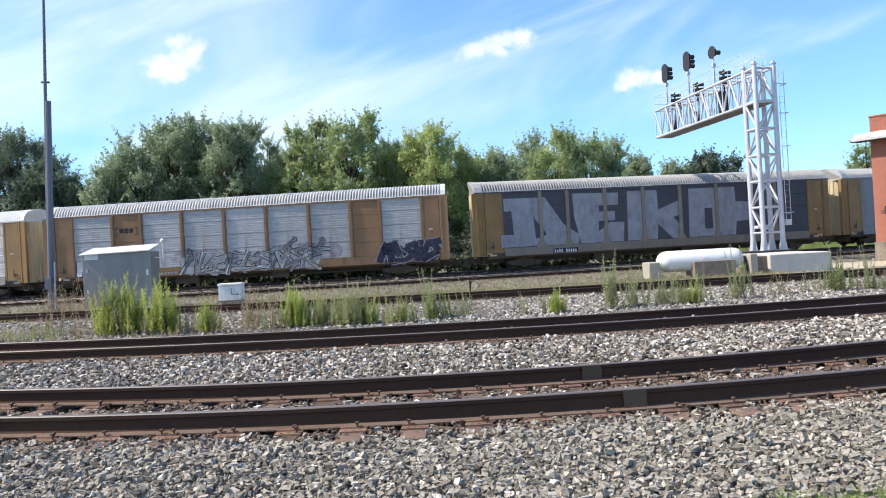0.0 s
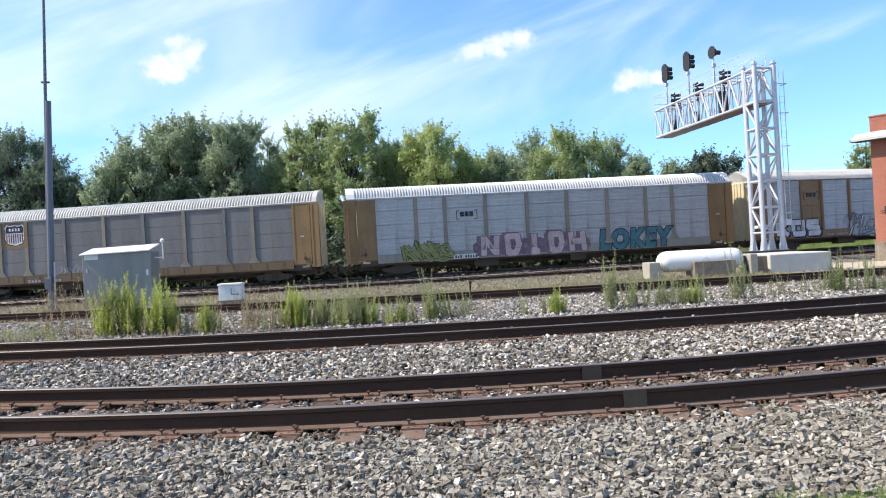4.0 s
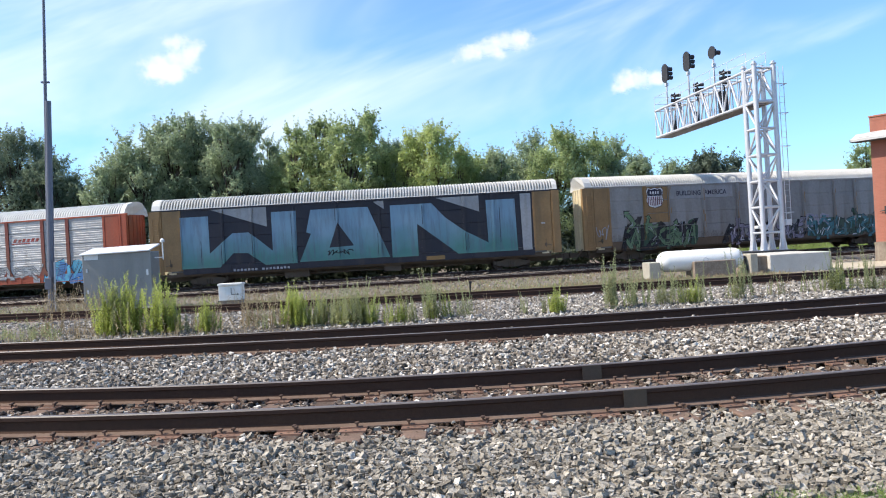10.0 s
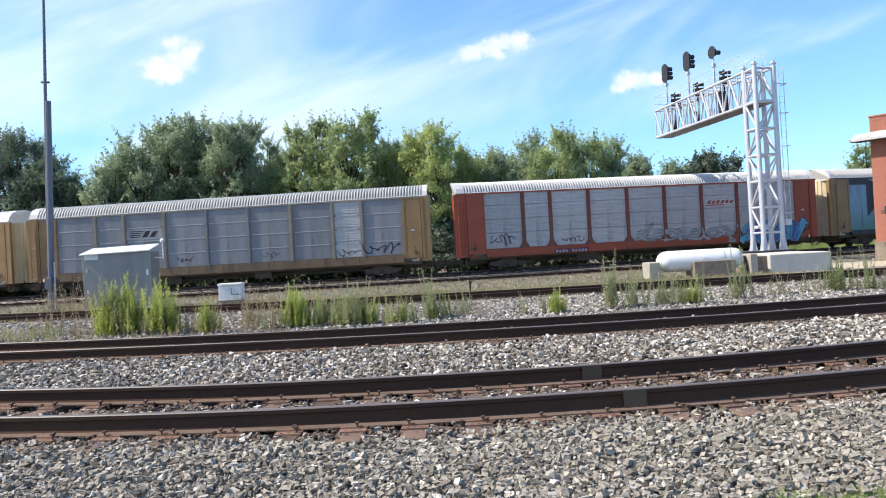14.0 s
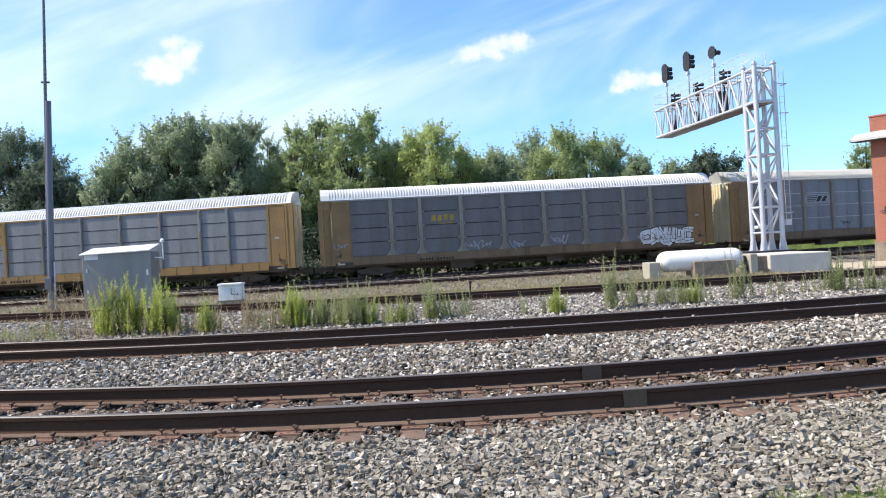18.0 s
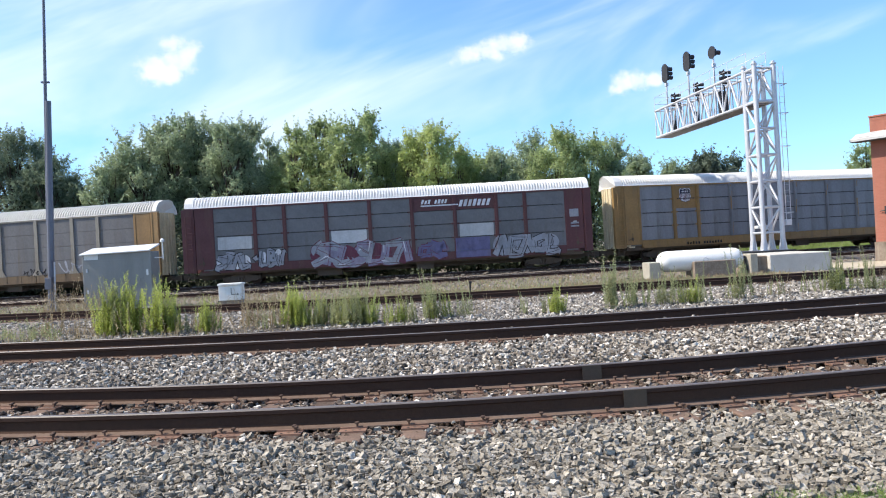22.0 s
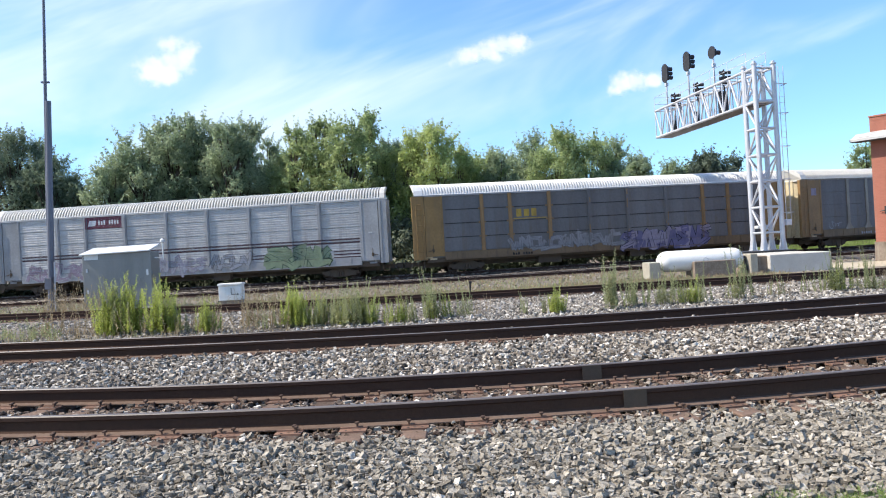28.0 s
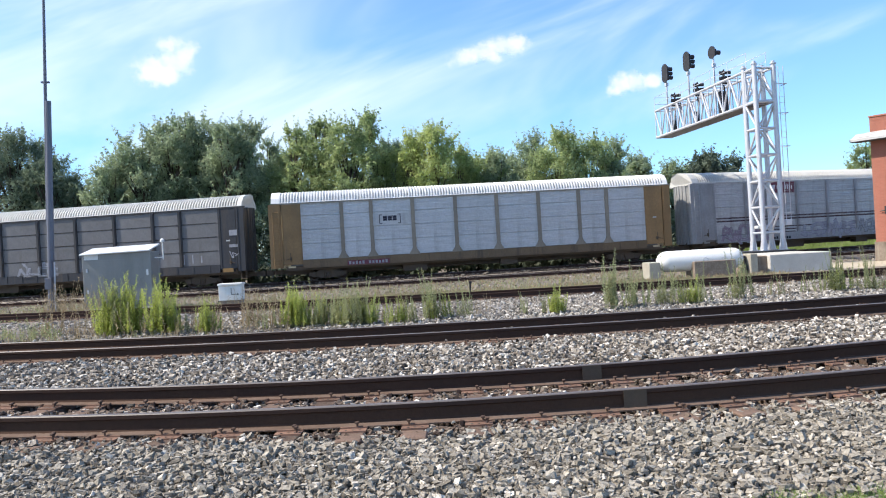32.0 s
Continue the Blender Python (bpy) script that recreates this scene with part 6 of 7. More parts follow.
def wild(car, x0, x1, z0, z1, fill, outline, seed, n=6, weight=0.12, ground=None, shine=None, slant=0.2, layer=0, name="graffiti", label="sprayed graffiti in interlocking strokes", second=None, inner=True, busy=0):
    """Interlocking curved sprayed strokes; no readable letters."""
    rng = random.Random(seed)
    u = rng.uniform
    weight = weight * 1.12
    cell, h = (x1 - x0) / n, z1 - z0
    if ground:
        polys = [blob(x0 + (x1 - x0) * (i + 0.5) / n, z0 + h * u(0.4, 0.55), cell * u(0.55, 0.8), h * u(0.36, 0.5), rng) for i in range(n)]
        decal(car, "graffiti_cloud", polys, ground, layer, "soft sprayed cloud of colour")
    rim, body, deep, light, lines = [], [], [], [], []
    last = None
    for k in range(n):
        def at(a, v):
            return (x0 + cell * (k + a) + slant * h * (v - 0.5), z0 + h * v)
        w = weight * u(0.9, 1.25)
        form = rng.choice([f for f in FORMS if f is not last])
        last = form
        wide, top, foot = u(1.15, 1.5), u(0.86, 1.02), u(-0.02, 0.12)
        knots = [at(a * wide + u(-0.06, 0.06), foot + (top - foot) * v + u(-0.05, 0.05)) for a, v in form]
        strokes = []
        for i, (p, q) in enumerate(zip(knots, knots[1:])):
            c = ((p[0] + q[0]) / 2 + u(-0.14, 0.14) * cell, (p[1] + q[1]) / 2 + u(-0.10, 0.10) * h)
            strokes.append((p, c, q, u(0.15, 0.3) if i == len(knots) - 2 and rng.random() < 0.45 else 0))
        for _ in range(rng.choice((0, 1, 1)) + busy):
            a, b = u(0.0, 1.0), u(0.1, 0.9)
            strokes.append((at(a, b), at(a + u(-0.4, 0.4), b + u(-0.2, 0.2)), at(a + u(-0.9, 0.9), b + u(-0.5, 0.5)), rng.choice((0, 0.18, 0.28))))
        for p, c, q, tip in strokes:
            e = w * u(0.55, 1.05)
            rim += ribbon(p, c, q, w + 0.05, e + 0.05, tip * 1.35)
            (body if rng.random() < 0.6 or second is None else deep).extend(ribbon(p, c, q, w, e, tip))
            if inner and rng.random() < 0.6:
                lines += ribbon((p[0] + w * 0.3, p[1] - 0.05), (c[0] + w * 0.4, c[1]), (q[0] + w * 0.2, q[1] + 0.08), 0.018, 0.012)
            if shine and rng.random() < 0.3:
                a, b = ((p[0] + c[0]) / 2, (p[1] + c[1]) / 2), ((q[0] + c[0]) / 2, (q[1] + c[1]) / 2)
                light += ribbon((p[0] - w * 0.5, p[1]), (a[0] - w * 0.5, a[1]), ((a[0] + b[0]) / 2 - w * 0.4, (a[1] + b[1]) / 2), 0.036, 0.016)
    decal(car, name, rim, outline, layer + 1, label)
    for polys, m, lab in ((body, fill, label), (deep, second, "")):
        if polys:
            decal(car, name, polys, m, layer + 2, lab)
    if lines:
        decal(car, "graffiti_line", lines, outline, layer + 3, "thin dark inner lines")
    if light:
        decal(car, "graffiti_shine", light, shine, layer + 4, "thin sprayed highlights")


def tag_scrawl(car, x0, x1, z0, z1, material, seed, n=5, w=0.035, layer=0):
    """One looping line, like a scribble; no readable letters."""
    rng = random.Random(seed)
    h, cell = z1 - z0, (x1 - x0) / n
    a, b, c = (rng.uniform(0, 6.28) for _ in range(3))
    pts, k = [], 0.0
    while k <= n:
        tall = 0.32 + 0.18 * math.sin(k * 1.9 + a)
        loop = 0.30 * cell * math.sin(k * 7.9 + b)
        pts.append((x0 + cell * k * 0.93 + loop, z0 + h * (0.5 + tall * math.cos(k * 6.6 + 0.9 * math.sin(k * 2.3 + c)))))
        k += 0.1
    decal(car, "scrawl", [stroke(p, q, w * 0.75) for p, q in zip(pts, pts[1:])], material, layer, "thin sprayed scrawl")


def bars(car, x0, x1, z0, z1, n, material, plate=None, seed=1, slant=0.0, layer=0, label="row of small painted marks"):
    rng = random.Random(seed)
    if plate:
        decal(car, "plate", [rect(x0 - 0.08, z0 - 0.05, x1 + 0.08, z1 + 0.05)], plate, layer)
    cell = (x1 - x0) / n
    out = []
    for k in range(n):
        if n > 7 and k == n // 2 - 1:
            continue
        a = x0 + cell * k
        out.append(rect(a + 0.02, z0, a + cell * 0.72, z1 - rng.choice((0, 0.02, 0.04)), slant))
    decal(car, "mark", out, material, layer + 1, label)


def shield(car, x0, x1, z0, z1):
    w, h = x1 - x0, z1 - z0

    def outline(g):
        u = [(0.1, 1), (0.3, 0.94), (0.5, 1), (0.7, 0.94), (0.9, 1), (1, 0.85), (0.95, 0.6), (1, 0.35), (0.85, 0.1), (0.5, 0), (0.15, 0.1), (0, 0.35), (0.05, 0.6), (0, 0.85)]
        return [(x0 + w * (0.5 + (a - 0.5) * g), z0 + h * (0.5 + (b - 0.5) * g)) for a, b in u]
    decal(car, "emblem_rim", [outline(1.14)], G_NAVY, -1, "dark blue rim")
    decal(car, "emblem", [outline(1.06)], G_WHITE, 0, "faded shield-shaped emblem, dark blue over red and white stripes")
    decal(car, "emblem_band", [[(x0 + w * 0.04, z0 + h * 0.6), (x0 + w * 0.96, z0 + h * 0.6), (x0 + w * 0.98, z0 + h * 0.85), (x0 + w * 0.88, z0 + h * 0.97), (x0 + w * 0.7, z0 + h * 0.92), (x0 + w * 0.5, z0 + h * 0.97), (x0 + w * 0.3, z0 + h * 0.92), (x0 + w * 0.12, z0 + h * 0.97), (x0 + w * 0.02, z0 + h * 0.85)]], G_NAVY, 1, "dark blue band")
    decal(car, "emblem_stripe", [rect(x0 + w * (0.045 + 0.118 * i), z0 + h * (0.06 + 0.1 * abs(i - 3.5) / 3.5), x0 + w * (0.105 + 0.118 * i), z0 + h * 0.57) for i in range(8)], G_WINE, 1, "dark red stripes")
    decal(car, "emblem_mark", [rect(x0 + w * (0.2 + 0.16 * i), z0 + h * 0.7, x0 + w * (0.29 + 0.16 * i), z0 + h * 0.84) for i in range(4)], G_WHITE, 2, "small white marks")


def bracket_mark(car, x0, x1, z0, z1, material, plate=None):
    """A plain bracketed company mark: two brackets round a block."""
    if plate:
        decal(car, "plate", [rect(x0 - 0.4, z0 - 0.08, x1 + 0.6, z1 + 0.03)], plate, 0, "pale painted plate")
    t, w, h = 0.05, x1 - x0, z1 - z0
    out = []
    for x, s in ((x0, 1), (x1, -1)):
        out += [rect(min(x, x + s * t), z0, max(x, x + s * t), z1), rect(min(x, x + s * 0.2), z1 - t, max(x, x + s * 0.2), z1), rect(min(x, x + s * 0.2), z0, max(x, x + s * 0.2), z0 + t)]
    for k in range(3):
        a = x0 + w * (0.18 + 0.22 * k)
        out.append(rect(a, z0 + h * 0.32, a + w * 0.19, z0 + h * 0.85))
    decal(car, "company_mark", out, material, 1, "plain bracketed company mark")


def lettering(car, word, x0, x1, z0, z1, fill, rim, layer=0, fat=0.02, shear=0.0, gap=1.0, label="sprayed graffiti letters"):
    lo = hi = None
    for material, off, lay in ((rim, fat + 0.045, layer), (fill, fat, layer + 1)):
        if material is None:
            continue
        cu = bpy.data.curves.new("lettering", "FONT")
        cu.body, cu.size, cu.offset, cu.shear, cu.resolution_u, cu.fill_mode = word, 1.0, off, shear, 3, "FRONT"
        cu.space_character = gap
        tmp = new("lettering", cu)
        dep = bpy.context.evaluated_depsgraph_get()
        me = bpy.data.meshes.new_from_object(tmp.evaluated_get(dep))
        bpy.data.objects.remove(tmp)
        co = np.empty(len(me.vertices) * 3)
        me.vertices.foreach_get("co", co)
        co = co.reshape(-1, 3)
        if lo is None:
            lo, hi = co.min(0), co.max(0)
        px = x0 + (co[:, 0] - lo[0]) / (hi[0] - lo[0]) * (x1 - x0)
        pz = z0 + (co[:, 1] - lo[1]) / (hi[1] - lo[1]) * (z1 - z0)
        decal(car, "graffiti_letters", [[(float(px[i]), float(pz[i])) for i in f.vertices] for f in me.polygons], material, lay, label)


GLYPH_K = ([(0, 1), (0, 0)], [(0.05, 0.42), (0.85, 1)], [(0.32, 0.58), (0.9, 0)])
GLYPH_O = ([(0.05, 0), (0, 1), (1, 1), (0.95, 0), (0.05, 0)],)
GLYPH_N = ([(0, 0), (0.05, 1)], [(0.1, 0.95), (0.8, 0.08)], [(0.85, 0), (0.95, 1)])
GLYPH_D = ([(0.15, 1), (0.2, 0), (0.7, 0.05), (0.95, 0.5), (0.85, 1), (0.15, 1)],)
GLYPH_I = ([(0.5, 1), (0.5, 0)], [(0.3, 0.02), (0.75, 0.02)])
GLYPH_H = ([(0.05, 1), (0.1, 0)], [(0.9, 1), (0.95, 0)], [(0.1, 0.5), (0.9, 0.5)])
GLYPH_S = ([(1, 1), (0.02, 0.98), (0, 0.54), (1, 0.5), (0.98, 0), (0, 0.02)],)


def block_word(car, glyphs, x0, x1, z0, z1, fill, rim, w, layer=0, shade=(0.13, -0.06), label="block graffiti letters"):
    """Letters of straight fat strokes, each in a cell of its own."""
    cell = (x1 - x0) / len(glyphs)
    fat, thin = [], []
    for k, lines in enumerate(glyphs):
        for line in lines:
            pts = [(x0 + cell * (k + 0.16 + 0.66 * a), z0 + w + (z1 - z0 - 2 * w) * v) for a, v in line]
            for p, q in zip(pts, pts[1:]):
                thin.append(stroke(p, q, w))
                fat.append(stroke(p, q, w + 0.075))
                fat.append(stroke((p[0] + shade[0], p[1] + shade[1]), (q[0] + shade[0], q[1] + shade[1]), w + 0.05))
    decal(car, "graffiti_rim", fat, rim, layer, "dark rim and drop shadow")
    decal(car, "graffiti_letters", thin, fill, layer + 1, label)


CARS = []


# ---- the cars, from the head of the train ----
def build_cars():
    # grey car that has almost passed
    c = autorack("weathered blue-grey autorack car with a yellow end", P_YELLOW, P_BLUEGREY, P_BLUEGREY, P_BLUEGREY, R_GREY, ribbed=False, gusset=False)
    wild(c, -7.0, 6.0, 1.2, 2.3, G_PALE, G_MAUVE, 3, 9, 0.1)

    # slate car with huge block letters
    c = autorack("autorack car covered in huge grey block graffiti on slate", P_YELLOW, P_POST, P_POST, P_SLATE, R_GREY, ribbed=False, plain=True)
    n = [[(-11.3, 4.7), (-8.45, 4.7), (-7.2, 2.9), (-6.15, 2.2), (-6.2, 1.6), (-11.6, 1.6), (-11.6, 2.4), (-10.7, 2.4), (-10.8, 3.9), (-11.3, 3.9)]]
    e = [[(-6.5, 4.85), (-3.2, 4.8), (-3.25, 4.0), (-4.65, 4.0), (-4.65, 3.6), (-3.5, 3.6), (-3.5, 3.0), (-4.7, 3.0), (-4.75, 2.3), (-3.9, 2.9), (-2.85, 2.85), (-2.95, 1.6), (-6.05, 1.6), (-6.45, 3.4)]]
    k = [[(-2.55, 4.85), (-0.35, 4.85), (-0.3, 3.55), (1.4, 4.15), (1.35, 3.15), (0.8, 3.0), (1.5, 2.25), (1.45, 1.6), (0.7, 1.6), (-0.35, 2.6), (-0.45, 1.6), (-2.65, 1.6)]]
    o = [[(2.05, 4.85), (5.6, 4.85), (5.65, 3.85), (6.7, 3.8), (6.65, 2.55), (5.65, 2.5), (5.55, 1.6), (1.95, 1.6)]]
    for shape in (n, e, k, o):
        decal(c, "graffiti_letter", shape, G_PALE, 0, "huge pale grey block letter")
    decal(c, "graffiti_shadow", [[(-9.3, 3.45), (-8.4, 2.3), (-9.2, 2.05)], rect(3.2, 2.1, 3.8, 3.5)], P_SLATE, 1, "slate inner shape of a letter")
    for x in POSTS[:7]:
        decal(c, "rust_streak", [rect(x - 0.12, 1.6, x + 0.12, 4.9)], P_POST, 3, "bare tan post")
    bars(c, -8.0, -6.4, 1.1, 1.32, 10, G_WHITE, G_NAVY)

    # orange-brown car with silver panels
    tan = {1: (P_BROWN, False), 7: (P_BROWN, False)}
    c = autorack("orange-brown autorack car with silver ribbed panels and graffiti", P_BROWN, P_BROWN, P_BROWN, P_SILVER, R_DULL, special=tan, gusset=False, rail=P_BROWN)
    bracket_mark(c, -8.6, -7.15, 3.75, 4.3, G_BLACK)
    block_word(c, (GLYPH_K, GLYPH_O, GLYPH_S), -11.35, -7.1, 1.2, 2.35, G_WHITE, G_NAVY, 0.175, label="white block graffiti letters with a navy rim")
    decal(c, "graffiti_haze", [blob(x, 2.05, 1.0, 0.62, random.Random(int(x * 9))) for x in (-4.0, -2.6, 2.2, 3.9, 5.3)], M_HAZE, -1, "faint lilac sprayed haze")
    wild(c, -4.2, 4.6, 1.0, 2.45, G_SILVER, G_BLACK, 11, 9, 0.10, busy=2, ground=G_SILVER, shine=G_WHITE, slant=0.35, second=G_HAZEGREY)
    wild(c, 8.7, 12.3, 0.95, 2.4, G_NAVY, G_PALE, 12, 5, 0.17, ground=G_NAVY, inner=False, label="navy graffiti with a thin white rim")
    bars(c, -6.6, -4.6, 1.15, 1.3, 9, G_PALE)

    # silver panels, pink and teal letters
    c = autorack("autorack car with silver ribbed panels, tan ends and teal graffiti", P_TAN, P_POST, P_POST_GREY, P_SILVER, R_WHITE)
    bracket_mark(c, -6.15, -4.75, 3.55, 4.15, G_BLACK)
    wild(c, -9.8, -6.7, 1.05, 2.2, G_LIME, G_BLACK, 21, 6, 0.10, ground=G_LIME, slant=-0.5, label="yellow-green slanted graffiti with black rims")
    decal(c, "graffiti_cloud", [blob(-4.5 + 0.95 * i, 1.65, 0.7, 0.5, random.Random(i)) for i in range(8)], G_MAUVE, 0, "faded mauve backing of graffiti")
    block_word(c, (GLYPH_N, GLYPH_D, GLYPH_I, GLYPH_D, GLYPH_H), -4.7, 2.7, 1.05, 2.5, G_PINK, G_MAUVE, 0.185, 1, (-0.24, 0.03), "pale pink block graffiti with mauve shadows")
    lettering(c, "LOKEY", 3.4, 8.85, 1.0, 2.5, G_TEAL, G_NAVY, fat=0.06, gap=1.2, shear=0.12, label="teal graffiti letters with a navy rim")
    bars(c, -6.4, -4.9, 1.12, 1.3, 9, G_BLACK, G_WHITE)

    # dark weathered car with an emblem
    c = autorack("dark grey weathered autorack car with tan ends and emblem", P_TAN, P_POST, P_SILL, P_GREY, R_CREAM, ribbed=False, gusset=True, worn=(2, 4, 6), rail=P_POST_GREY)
    decal(c, "plate", [rect(-8.65, 3.42, -6.75, 5.0)], P_TAN, -1, "tan painted plate")
    shield(c, -8.4, -7.05, 3.6, 4.9)
    tag_scrawl(c, 2.95, 4.2, 1.6, 2.5, G_GREY, 31, 3)
    tag_scrawl(c, -4.9, -2.6, 1.5, 2.1, G_PALE, 32, 6, 0.03)
    tag_scrawl(c, -12.6, -11.6, 1.9, 2.7, G_GREY, 33, 2, 0.04)
    decal(c, "scrawl", [rect(-2.5, 1.5, -2.38, 2.3), rect(-2.1, 1.5, -1.98, 2.35)], G_GREY, 0)
    bars(c, -6.9, -4.5, 1.08, 1.28, 10, G_PALE)

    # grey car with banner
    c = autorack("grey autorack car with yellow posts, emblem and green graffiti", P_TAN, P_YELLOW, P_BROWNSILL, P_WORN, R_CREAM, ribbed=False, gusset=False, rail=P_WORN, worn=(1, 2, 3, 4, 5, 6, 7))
    decal(c, "plate", [rect(-8.9, 2.7, -6.95, 5.04)], P_TAN, -1, "tan painted plate")
    shield(c, -8.6, -7.4, 3.7, 4.95)
    decal(c, "banner", [rect(-6.85, 4.2, -1.8, 5.05)], P_PALE, -1, "pale grey banner plate")
    lettering(c, "BUILDING  AMERICA", -6.3, -2.3, 4.4, 4.72, G_NAVY, None, fat=0.02, label="dark blue words on the banner")
    wild(c, -10.5, -4.9, 1.0, 2.75, G_MINT, G_BLACK, 41, 9, 0.105, busy=2, ground=G_GREEN, shine=G_PALE, slant=0.25, second=G_BLACK, label="dark green interlocking graffiti")
    wild(c, -2.6, 3.9, 1.0, 2.45, G_LILAC, G_BLACK, 42, 10, 0.085, busy=2, shine=G_WHITE, slant=0.25, second=G_BLACK, label="lilac and navy interlocking graffiti")
    wild(c, 4.4, 11.1, 1.1, 2.5, G_TEAL, G_BLACK, 43, 10, 0.10, busy=2, ground=G_GREEN, shine=G_WHITE, slant=0.25, second=G_GREEN, label="teal and black interlocking graffiti")
    tag_scrawl(c, -12.5, -11.6, 1.7, 2.7, G_PALE, 44, 3)
    wild(c, 4.2, 6.2, 1.9, 2.75, G_LILAC, G_PALE, 45, 3, 0.05, inner=False)
    decal(c, "rust_patch", [blob(x, 1.75, 0.5, 0.25, random.Random(int(x * 7))) for x in (-11.0, -4.3, -3.3, 4.3)] + [blob(x, 1.62, 0.75, 0.18, random.Random(int(x * 11))) for x in (-9.6, -7.9, -5.6, -1.6, 0.4, 2.3, 5.9, 7.7, 9.4, 10.8)], M_RUSTMIST, -1, "patch of rusty paint")

    # black car with sea-blue block letters
    c = autorack("autorack car with huge sea-blue block graffiti on blue-black", P_TAN, P_NIGHT, P_NIGHT, P_NIGHT, R_CREAM, ribbed=False, gusset=False, plain=True)
    w = [(-11.45, 4.65), (-9.65, 4.65), (-9.65, 2.3), (-8.85, 2.95), (-8.15, 3.5), (-7.1, 3.5), (-6.35, 2.9), (-5.6, 2.25), (-5.6, 4.7), (-4.0, 4.7), (-4.05, 1.4), (-6.1, 1.4), (-7.2, 2.2), (-8.15, 2.25), (-9.0, 1.4), (-11.45, 1.4)]
    a = [(-3.05, 4.7), (0.65, 4.7), (1.95, 1.45), (-3.9, 1.45), (-3.1, 3.2), (-3.4, 3.3)]
    n = [(2.1, 4.7), (4.8, 4.7), (5.65, 3.75), (6.85, 2.85), (8.4, 2.0), (8.35, 4.7), (10.25, 4.7), (10.3, 1.4), (6.4, 1.4), (4.95, 2.55), (3.8, 3.45), (3.8, 1.4), (2.1, 1.4)]
    for shape in (w, a, n):
        decal(c, "graffiti_letter", [shape], G_SEA, 0, "huge block letter fading from pale blue to sea green")
    decal(c, "graffiti_shadow", [[(-1.35, 3.8), (-0.35, 2.3), (-1.95, 2.25)]], P_NIGHT, 1, "blue-black inner triangle")
    decal(c, "bare_panel", [[(-9.5, 5.05), (-5.9, 5.05), (-5.9, 3.8)], [(5.1, 5.02), (7.9, 5.02), (7.9, 4.0)], [(10.6, 5.0), (11.3, 5.0), (11.25, 1.4), (10.65, 1.4)], [(1.0, 5.0), (1.7, 5.03), (1.7, 4.5)]], P_PALE, 0, "bare grey panel left unpainted")
    decal(c, "drip", [rect(x, z, x + 0.03, z + h) for x, z, h in ((-8.9, 1.5, 1.3), (-6.9, 2.1, 1.2), (-4.35, 1.5, 3.0), (-1.5, 3.9, 0.8), (1.2, 1.6, 1.4), (4.15, 3.4, 1.2), (6.9, 1.6, 1.1), (7.1, 1.7, 0.9), (9.2, 2.0, 2.2), (-10.2, 1.6, 1.5))], P_NIGHT, 2, "thin dark paint drips")
    bars(c, -8.2, -4.5, 1.1, 1.25, 16, G_PALE)
    tag_scrawl(c, -2.1, -0.4, 1.75, 2.1, G_BLACK, 52, 5, 0.04, 3)
    decal(c, "patch", [rect(4.3, 1.1, 5.5, 1.35)], P_YELLOW, 0, "bare yellow sill patch")

    # red car with silver panels
    c = autorack("orange-red autorack car with silver ribbed panels", P_RED, P_REDPOST, P_RED, P_SILVER, R_DULL, rail=P_RED)
    decal(c, "mark_plate", [rect(4.4, 3.62, 6.7, 4.05)], P_OFFWHITE, -1, "pale plate behind the company mark")
    bars(c, 4.55, 6.6, 3.75, 3.98, 6, G_RED, slant=0.12, label="slanted red marks")
    decal(c, "stripe", [rect(4.45, 3.64, 5.9, 3.7)], G_RED, 1)
    wild(c, 7.3, 11.6, 1.0, 2.4, G_CYAN, G_NAVY, 61, 5, 0.24, ground=G_CYAN, second=G_BLUE, slant=0.45, label="cyan and blue graffiti with dark blue rims")
    wild(c, -0.9, 6.5, 1.45, 2.2, G_SILVER, G_GREY, 62, 11, 0.06, slant=0.3, label="faint silver graffiti")
    tag_scrawl(c, -11.1, -9.4, 1.75, 2.5, G_NAVY, 63, 4, 0.04)
    tag_scrawl(c, -6.1, -4.5, 1.7, 2.1, G_BLACK, 64, 4, 0.03)
    tag_scrawl(c, 11.7, 12.6, 1.4, 2.2, G_BLACK, 65, 2, 0.05)
    bars(c, -6.7, -4.45, 1.1, 1.28, 10, G_PALE, G_WINE)
    decal(c, "plate", [rect(6.05, 1.08, 6.55, 1.35)], G_PALE, 0)

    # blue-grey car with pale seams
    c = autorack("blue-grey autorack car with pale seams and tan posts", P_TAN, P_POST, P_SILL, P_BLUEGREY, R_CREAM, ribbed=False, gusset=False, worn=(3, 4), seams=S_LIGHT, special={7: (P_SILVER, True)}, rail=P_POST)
    decal(c, "mark_plate", [rect(-6.75, 3.45, -4.35, 4.1)], P_PALE, -1, "pale painted plate")
    bars(c, -5.75, -4.75, 3.58, 3.98, 2, G_BLACK, slant=0.28, label="slanted dark company mark")
    decal(c, "stripe", [rect(-6.55, 3.60 + 0.12 * i, -5.8 + 0.1 * i, 3.65 + 0.12 * i) for i in range(4)], G_BLACK, 1, "thin dark stripes")
    tag_scrawl(c, 8.9, 11.3, 1.65, 2.35, G_NAVY, 71, 4, 0.05)
    tag_scrawl(c, 7.2, 8.6, 1.65, 2.1, G_BLACK, 72, 3, 0.03)
    tag_scrawl(c, -3.4, -2.3, 1.8, 2.2, G_BLACK, 73, 3, 0.03)
    tag_scrawl(c, 2.2, 3.4, 1.8, 2.2, G_BLACK, 74, 3, 0.02)

